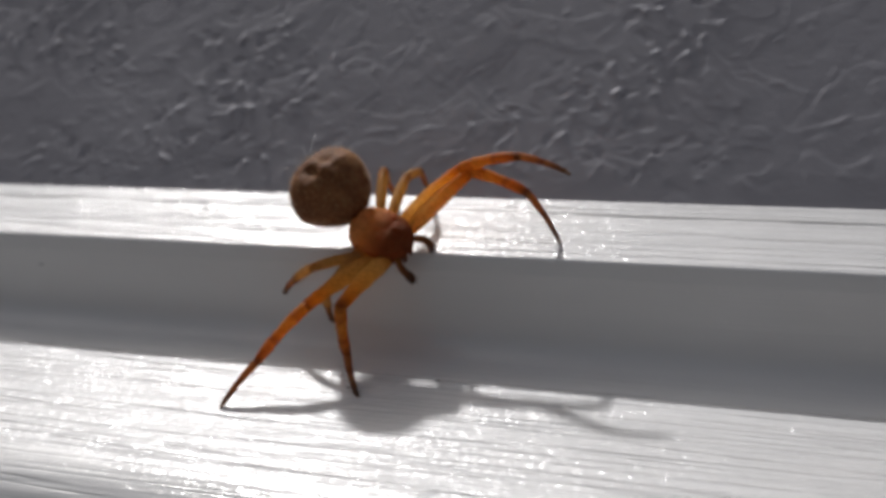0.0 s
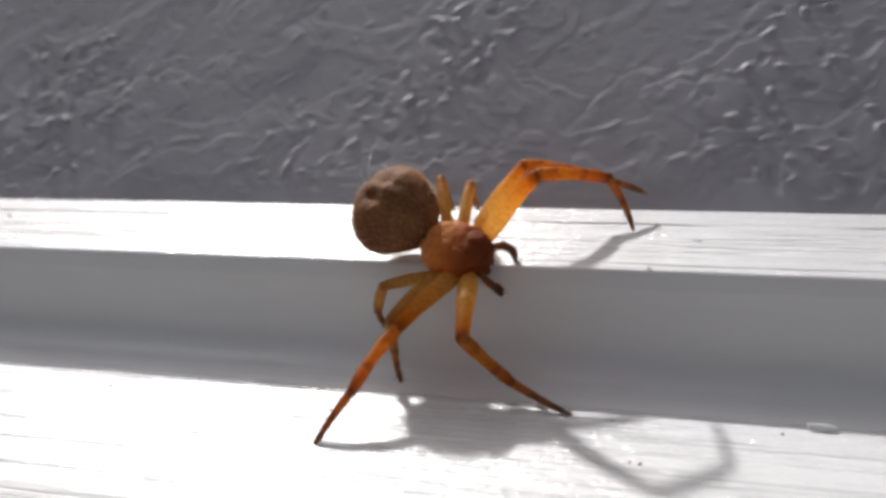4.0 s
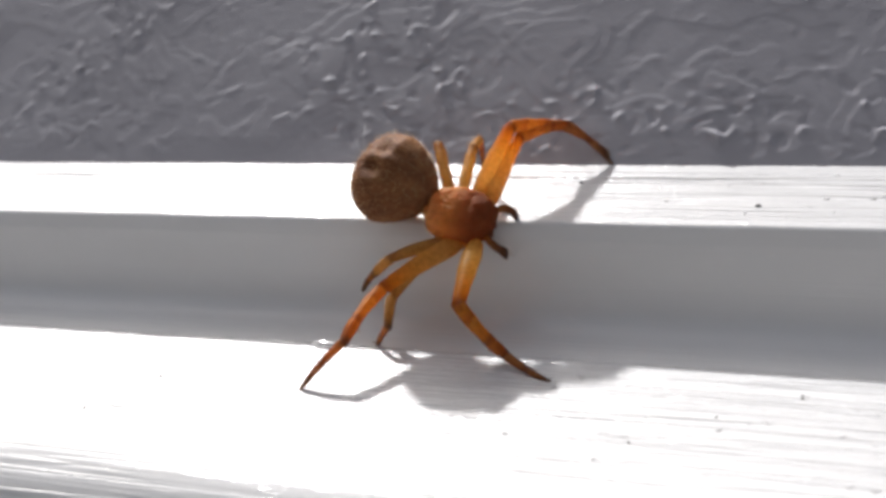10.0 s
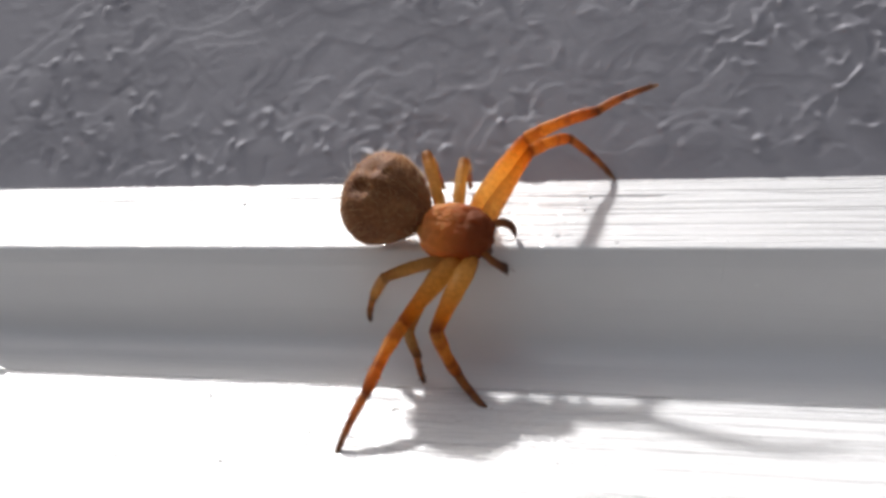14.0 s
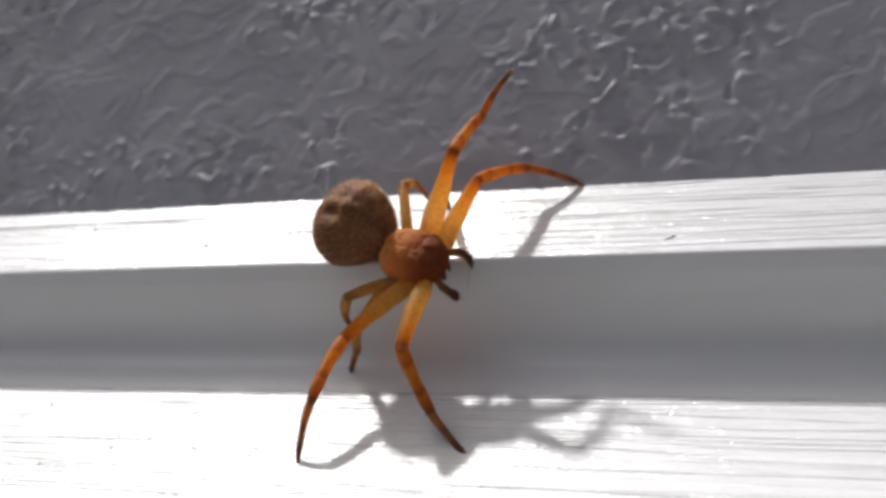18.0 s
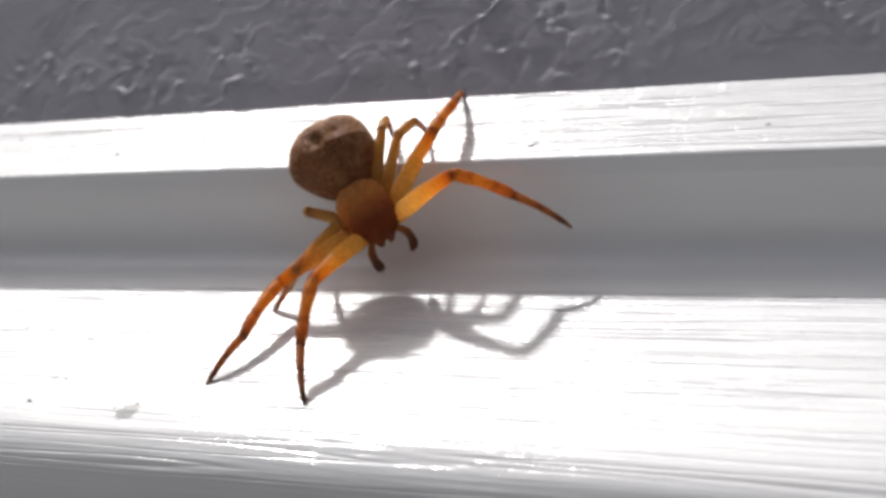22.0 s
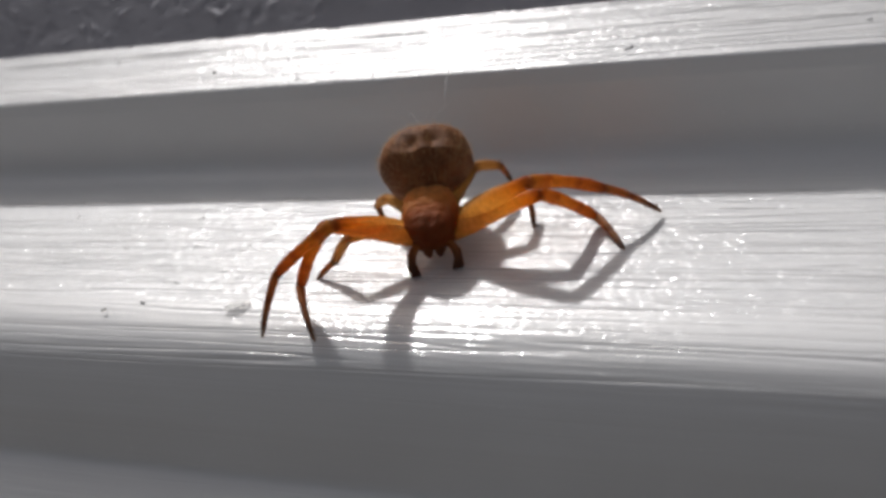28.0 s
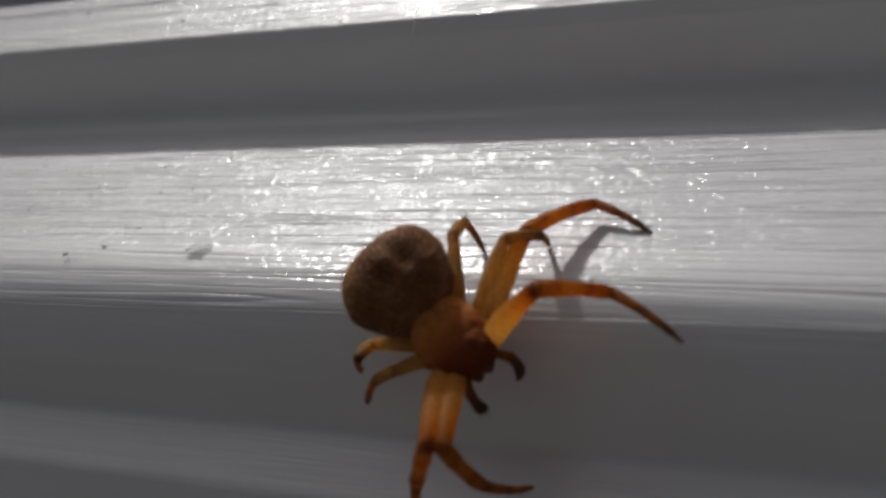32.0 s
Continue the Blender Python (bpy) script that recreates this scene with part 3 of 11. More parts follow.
def build_flake():
    bm = bmesh.new()
    rows = []
    for i in range(13):
        s = i / 12
        w = 0.30 * math.sin(math.pi * s) ** 0.7 + 0.01
        rows.append([bm.verts.new(((s - 0.5) * 1.25 * MM, v * w * MM, (0.10 * (1 - v * v) + 0.10 * math.sin(math.pi * s)) * MM)) for v in (-1, -0.5, 0, 0.5, 1)])
    for a, b in zip(rows[:-1], rows[1:]):
        for j in range(4):
            bm.faces.new((a[j], a[j + 1], b[j + 1], b[j]))
    r = bmesh.ops.solidify(bm, geom=bm.faces[:], thickness=0.03 * MM)
    ob = part("seed_shell", bm, FLAKE)
    x, y, z = on_low(9.36, -11.45)
    ob.matrix_basis = pose(x * MM, y * MM, z * MM, 38.7, 0, 0) @ pose(0, 0, 0.00003, 0, 0, 24)
    return tagged(ob, "small pale dry seed shell on white paint", "seed shell")


def build_fibre():
    bm = bmesh.new()
    pts = [Vector((0, 0.1, 0.9)), Vector((0.02, -0.15, 0.3)), Vector((-0.03, -0.25, -0.3)), Vector((-0.12, -0.22, -0.9)), Vector((-0.2, -0.1, -1.5))]
    tube(bm, [(p.x, p.y, p.z, 0.032, 0.032) for p in pts], 6)
    ob = part("fibre", bm, FIBRE)
    ob.matrix_basis = pose(15.43 * MM, (LIP[0] + 0.02) * MM, LIP[1] * MM)
    return tagged(ob, "fine white fibre stuck to the moulding's lip", "fibre")


build_flake()
build_fibre()
build_pimples()
build_drip()
build_smudge()


def motions():
    """The spider's walk; its limbs and abdomen are posed in its own space."""
    walk(spider, [(0, pose(-0.05055, -0.0049, 0.0067, 74.7, 20.7, 3.1)), (0.5, pose(-0.04841, -0.0049, 0.00685, 76.6, 17.7, 6.8)), (1, pose(-0.04581, -0.0049, 0.00671, 78.9, 15.4, 8.2)), (1.5, pose(-0.0442, -0.0049, 0.00664, 74.5, 17.7, 2.1)), (2, pose(-0.04151, -0.0049, 0.00656, 82.3, 12.2, 13.4)), (2.5, pose(-0.03938, -0.0049, 0.00653, 79, 10.6, 7.8)), (4.5, pose(-0.03286, -0.0049, 0.00646, 78.2, 10.5, 0)), (5, pose(-0.03109, -0.0049, 0.00676, 81.8, 7, 4.2)), (5.5, pose(-0.03038, -0.0049, 0.00696, 81.9, 8, 4.9)), (6, pose(-0.02948, -0.0049, 0.00683, 81.9, 11.7, 6.8)), (6.5, pose(-0.02772, -0.0049, 0.00706, 75.8, 14.6, -3.3)), (7, pose(-0.02531, -0.0049, 0.00664, 79.6, 18.9, 3)), (7.5, pose(-0.02298, -0.0049, 0.00666, 76.5, 18.1, -0.8)), (8, pose(-0.02125, -0.0049, 0.00617, 73.6, 22.7, -2.8)), (8.5, pose(-0.01861, -0.0049, 0.00623, 73.5, 19.8, -2)), (9, pose(-0.01686, -0.0049, 0.00621, 80.3, 16.7, 7.8)), (9.5, pose(-0.0149, -0.0049, 0.00612, 80.1, 10.4, 6.9)), (10, pose(-0.01291, -0.0049, 0.00609, 79.9, 7.1, 4.9)), (10.5, pose(-0.01067, -0.0049, 0.00682, 75.9, 9.5, -3.5)), (11, pose(-0.00925, -0.0049, 0.00691, 75.7, 9.4, -2.6)), (11.5, pose(-0.00652, -0.0049, 0.00684, 79.5, 8.5, 2)), (12, pose(-0.00421, -0.0049, 0.00688, 77.4, 6, -0.9)), (12.5, pose(-0.00172, -0.0049, 0.00649, 79.5, 5.9, 5.2)), (13, pose(-0.00014, -0.0049, 0.00649, 76, 7.9, 1.8)), (13.5, pose(0.00197, -0.0049, 0.00645, 76.7, 9.4, 3.1)), (14, pose(0.00406, -0.0049, 0.0066, 78, 5.7, 2.6)), (14.5, pose(0.00642, -0.0049, 0.00659, 81.2, 8.1, 8.6)), (15, pose(0.00793, -0.0049, 0.00682, 79.7, 6.3, 7.1)), (15.5, pose(0.00925, -0.0049, 0.00687, 74.3, 7.3, -2.2)), (17.5, pose(0.01198, -0.005, 0.00618, 72.5, 10.2, 2)), (18, pose(0.01301, -0.0051, 0.00613, 71.1, 13.8, -1.1)), (18.5, pose(0.01439, -0.0052, 0.00516, 75.1, 25.3, 5.7)), (19, pose(0.01575, -0.0053, 0.0045, 74.8, 29.6, 5.4)), (19.5, pose(0.0162, -0.0054, 0.00418, 73.7, 30.1, 4.5)), (20, pose(0.01678, -0.0055, 0.0035, 72, 36.2, 2.2)), (20.5, pose(0.01704, -0.0056, 0.00362, 69.5, 41, 0)), (20.8, pose(0.01747, -0.0058, 0.00343, 63.7, 46.8, -4.8)), (21, pose(0.01747, -0.0058, 0.00343, 63.6, 47.2, -5)), (21.4, pose(0.01747, -0.0058, 0.00343, 63.6, 47.2, -5)), (21.9, pose(0.01747, -0.0058, 0.00343, 63.6, 47.2, -5)), (22, pose(0.01747, -0.0058, 0.00343, 63.6, 47.2, -5)), (22.1, pose(0.01747, -0.0058, 0.00343, 63.6, 47.2, -5)), (22.4, pose(0.01747, -0.0058, 0.00343, 63.6, 47.2, -5)), (25.2, pose(0.01747, -0.0058, 0.00343, 63.6, 47.2, -5)), (25.5, pose(0.01747, -0.0058, 0.00343, 63.6, 47.2, -5)), (27.5, pose(0.01709, -0.00775, -0.00035, 24.8, 50.6, -46.8)), (28, pose(0.01757, -0.00905, -0.00192, 17.2, 53.4, -54.2)), (28.5, pose(0.01819, -0.00965, -0.00289, 16, 56.9, -54.6)), (29, pose(0.01856, -0.01035, -0.00347, 13.8, 53.3, -56.6)), (29.5, pose(0.01899, -0.01115, -0.00466, 17.9, 53.7, -52.4)), (30, pose(0.01968, -0.01205, -0.00531, 24, 53.4, -46.5)), (30.5, pose(0.02111, -0.01315, -0.00709, 44.5, 50.8, -24.4)), (31, pose(0.02224, -0.01405, -0.00741, 43.3, 42.6, -28.4)), (31.5, pose(0.02279, -0.01475, -0.00856, 49.3, 47.6, -19.8)), (32, pose(0.02389, -0.01515, -0.00984, 62.2, 36.5, -4.3))])
    walk(spider_abdomen, [(0, pose(-0.00023, 0.00019, 0.00019, 0, 0, -13)), (0.5, pose(-0.0002, 0.00018, 0.00016, 0, 0, -15)), (1, pose(-0.00018, 0.00015, 0.00013, 0, 0, -17)), (1.5, pose(-0.00017, 0.00011, 0.00014, 0, 0, -17)), (2, pose(-0.00016, 0.00012, 0.00009, 0, 0, -17)), (2.5, pose(-0.00014, 0.00012, 0.0001, 0, 0, -17)), (4.5, pose(-0.00012, 0.0001, 0.00012, 0, 0, -17)), (5, pose(-0.00012, 0.00011, 0.0001, 0, 0, -17)), (5.5, pose(-0.00013, 0.00011, 0.0001, 0, 0, -17)), (6, pose(-0.00014, 0.0001, 0.00009, 0, 0, -17)), (6.5, pose(-0.00013, 0.00008, 0.00011, 0, 0, -17)), (7, pose(-0.00014, 0.00008, 0.00009, 0, 0, -17)), (7.5, pose(-0.00013, 0.00007, 0.0001, 0, 0, -17)), (8, pose(-0.00014, 0.00006, 0.00011, 0, 0, -17)), (8.5, pose(-0.00013, 0.00006, 0.00011, 0, 0, -17)), (9, pose(-0.00015, 0.00008, 0.00008, 0, 0, -17)), (9.5, pose(-0.00013, 0.0001, 0.00009, 0, 0, -17)), (10, pose(-0.00012, 0.0001, 0.00009, 0, 0, -17)), (10.5, pose(-0.00011, 0.00009, 0.00011, 0, 0, -17)), (11, pose(-0.00011, 0.00009, 0.00011, 0, 0, -17)), (11.5, pose(-0.00012, 0.00009, 0.00009, 0, 0, -17)), (12, pose(-0.00011, 0.00009, 0.0001, 0, 0, -17)), (12.5, pose(-0.00011, 0.0001, 0.00008, 0, 0, -17)), (13, pose(-0.00011, 0.00009, 0.00009, 0, 0, -17)), (13.5, pose(-0.00012, 0.00009, 0.00008, 0, 0, -17)), (14, pose(-0.00011, 0.00009, 0.00008, 0, 0, -17)), (14.5, pose(-0.00012, 0.00009, 0.00007, 0, 0, -17)), (15, pose(-0.00011, 0.00009, 0.00007, 0, 0, -17)), (15.5, pose(-0.0001, 0.00008, 0.00009, 0, 0, -17)), (17.5, pose(-0.00012, 0.00008, -0.00003, 0, 2, -17)), (18, pose(-0.00007, 0.00002, -0.0002, 0, 4, -14)), (18.5, pose(-0.00001, -0.00004, -0.00038, 0, 6, -11)), (19, pose(0, -0.00006, -0.00039, 0, 6, -10)), (19.5, pose(0.00001, -0.00009, -0.0004, 0, 6, -9)), (20, pose(0.00003, -0.00012, -0.00041, 0, 6, -8)), (20.5, pose(0.00005, -0.00014, -0.00043, 0, 6, -7)), (20.8, pose(0.00008, -0.00014, -0.00044, 0, 6, -6.4)), (21, pose(0.00009, -0.00015, -0.00045, 0, 6, -6)), (21.4, pose(0.00008, -0.00015, -0.00044, 0, 6, -6)), (21.9, pose(0.00008, -0.00014, -0.00044, 0, 6, -6)), (22, pose(0.00008, -0.00014, -0.00044, 0, 6, -6)), (22.1, pose(0.00008, -0.00014, -0.00044, 0, 6, -6)), (22.4, pose(0.00007, -0.00014, -0.00044, 0, 6, -6)), (25.2, pose(0.00004, -0.00011, -0.00041, 0, 6, -6)), (25.5, pose(0.00003, -0.00011, -0.00041, 0, 6, -6)), (27.5, pose(0.0001, -0.00006, -0.00117, 0, 20, 0)), (28, pose(0.00021, -0.00003, -0.00117, 0, 20, 0)), (28.5, pose(0.00013, -0.00001, -0.00108, 0, 20, 0)), (29, pose(0.00006, 0, -0.00103, 0, 20, 0)), (29.5, pose(0.00003, 0, -0.001, 0, 20, 0)), (30, pose(0, -0.00001, -0.00097, 0, 20, 0)), (30.5, pose(-0.00013, -0.00005, -0.00112, 0, 23.5, 0)), (31, pose(-0.00023, -0.00005, -0.00131, 0, 27, 0)), (31.5, pose(-0.00009, 0, -0.0014, 0, 27, 0)), (32, pose(0.00013, 0.00003, -0.00147, 0, 27, 0))])
    femur, tibia, tarsus = SEGMENTS["L", 1]
    walk(femur, [(0, pose(0.00156, 0.00298, 0.0002, 0, -12.8, 71.3)), (0.5, pose(0.00138, 0.00311, 0.00062, 0, -20.9, 74.7)), (1, pose(0.0021, 0.00283, -0.00006, 0, -5.7, 57.6)), (1.5, pose(0.00139, 0.003, 0.00002, 0, -8.2, 75.9)), (2, pose(0.00215, 0.00254, -0.00014, 0, -5.5, 53.8)), (2.5, pose(0.00136, 0.00309, -0.00008, 0, -5.2, 76.2)), (2.9, pose(0.00141, 0.00309, -0.00004, 0, -5.8, 75)), (3.3, pose(0.00161, 0.003, 0.00029, 0, -12.9, 70)), (3.7, pose(0.00205, 0.00217, 0.00136, 0, -42.1, 46)), (4.1, pose(0.0022, 0.00178, 0.00158, 0, -47.8, 33.2)), (4.5, pose(0.00226, 0.0016, 0.00166, 0, -49.7, 27)), (4.75, pose(0.00232, 0.00223, 0.00084, 0, -27.6, 44.4)), (5, pose(0.0021, 0.00259, -0.00019, 0, -4.2, 55.5)), (5.5, pose(0.00221, 0.00249, -0.0004, 0, 1.3, 52.1)), (6, pose(0.00211, 0.00285, -0.00024, 0, -1.7, 56.8)), (6.5, pose(0.00175, 0.00282, -0.0006, 0, 6.5, 65.8)), (6.75, pose(0.0016, 0.00288, -0.00036, 0, 0.3, 70.1)), (7, pose(0.00144, 0.00291, -0.00011, 0, -5.8, 74.4)), (7.5, pose(0.00228, 0.00242, -0.00041, 0, 1.5, 49.5)), (8, pose(0.00189, 0.00226, 0.00093, 0, -34.8, 55.2)), (8.5, pose(0.00232, 0.00224, -0.00008, 0, -7.6, 45.8)), (9, pose(0.00206, 0.00257, -0.00049, 0, 3.6, 56.7)), (9.5, pose(0.00153, 0.00291, -0.00007, 0, -6.7, 72.1)), (10, pose(0.00108, 0.00282, -0.0005, 0, 3.9, 84.8)), (10.25, pose(0.00169, 0.00272, -0.00048, 0, 3.3, 67.9)), (10.5, pose(0.00222, 0.00245, -0.00044, 0, 2.4, 51.1)), (11, pose(0.002, 0.00274, -0.00044, 0, 2.4, 59.2)), (11.5, pose(0.00249, 0.0022, -0.00032, 0, -0.7, 41.6)), (12, pose(0.00181, 0.00266, -0.00018, 0, -5.3, 63.5)), (12.5, pose(0.00242, 0.00222, 0.00074, 0, -27.4, 40.6)), (13, pose(0.00256, 0.00206, 0.0001, 0, -11.8, 37.2)), (13.5, pose(0.00161, 0.00323, 0.00003, 0, -5.7, 70.2)), (14, pose(0.00155, 0.00242, -0.00025, 0, -6.3, 70.1)), (14.25, pose(0.00189, 0.00265, -0.00002, 0, -8.3, 62.4)), (14.5, pose(0.00222, 0.00286, 0.0002, 0, -10.3, 54.6)), (15, pose(0.00206, 0.00277, -0.00047, 0, 3, 57.4)), (15.5, pose(0.00169, 0.00278, -0.00062, 0, 6.9, 67.2)), (15.9, pose(0.00168, 0.00283, -0.00053, 0, 4.7, 68.1)), (16.3, pose(0.00161, 0.00292, -0.00032, 0, -0.5, 69.9)), (16.7, pose(0.00149, 0.00302, -0.00012, 0, -4.9, 73.2)), (16.9, pose(0.00147, 0.00302, 0.00008, 0, -9.6, 73.3)), (17.1, pose(0.00145, 0.003, 0.00028, 0, -14.4, 73.4)), (17.5, pose(0.00138, 0.00303, 0.00031, 0, -14.7, 75.4)), (17.75, pose(0.00125, 0.00278, 0.00007, 0, -11, 79.7)), (18, pose(0.00111, 0.00251, -0.00018, 0, -7.3, 83.9)), (18.25, pose(0.00101, 0.00274, -0.0004, 0, -0.2, 86.2)), (18.5, pose(0.0009, 0.00293, -0.00061, 0, 6.9, 88.6)), (19, pose(0.00237, 0.0023, -0.00015, 0, -5.4, 45.5)), (19.5, pose(0.00244, 0.00177, 0.00076, 0, -30.3, 32.6)), (20, pose(0.00198, 0.00217, 0.00082, 0, -32.7, 51.5)), (20.25, pose(0.00166, 0.00233, 0.00092, 0, -35.5, 63)), (20.5, pose(0.0013, 0.00244, 0.00098, 0, -37.1, 75.2)), (20.8, pose(0.00196, 0.00252, 0.00038, 0, -19.4, 58)), (21, pose(0.00184, 0.00241, 0.00066, 0, -27.5, 59.3)), (21.4, pose(0.0019, 0.00252, 0.00123, 0, -36.6, 58.5)), (21.9, pose(0.00161, 0.00201, 0.00127, 0, -47.6, 58.8)), (22, pose(0.00151, 0.00219, 0.00116, 0, -43.7, 65.4)), (22.1, pose(0.00161, 0.00194, 0.00131, 0, -49.5, 57.6)), (22.4, pose(0.00195, 0.00251, 0.00042, 0, -20.4, 57.9)), (25.2, pose(0.00195, 0.00252, 0.00041, 0, -20.2, 58)), (25.5, pose(0.00191, 0.00213, 0.00132, 0, -43.5, 51.9)), (25.9, pose(0.00183, 0.00238, 0.00106, 0, -35.7, 59.1)), (26.3, pose(0.00181, 0.00246, 0.00092, 0, -32.5, 61)), (26.7, pose(0.00187, 0.00236, 0.00096, 0, -34.5, 57.5)), (27.1, pose(0.00185, 0.0024, 0.00084, 0, -31.8, 58.8)), (27.5, pose(0.00181, 0.00243, 0.0008, 0, -30.7, 60.1)), (28, pose(0.0009, 0.00284, 0.00066, -1.7, -26, 88.5)), (28.25, pose(0.00042, 0.00277, 0.00029, 0, -16.9, 102.9)), (28.5, pose(-0.00003, 0.00254, -0.00012, 0, -6.8, 115.9)), (28.75, pose(0.00111, 0.00268, 0.00071, 0, -27.3, 85.4)), (29, pose(0.00219, 0.00209, 0.00116, 10.8, -38.9, 45)), (29.5, pose(0.00187, 0.00219, 0.00147, 0, -46.5, 54.4)), (30, pose(0.00148, 0.00219, 0.00161, 0, -51.3, 66)), (30.5, pose(0.00095, 0.0017, 0.00137, -2.5, -60.9, 83.4)), (30.75, pose(-0.00001, 0.00247, 0.00053, -14.1, -26.5, 115.6)), (31, pose(-0.00056, 0.00237, -0.00078, -4.2, 11.3, 130.9)), (31.25, pose(0.00033, 0.0027, 0.00034, 0, -19.9, 103.7)), (31.5, pose(0.00147, 0.00204, 0.00109, 10.3, -45.1, 64.3)), (31.75, pose(0.00142, 0.00179, 0.00116, 0.8, -52.1, 61)), (32, pose(0.00135, 0.00153, 0.00121, 0, -58.9, 56.5))])
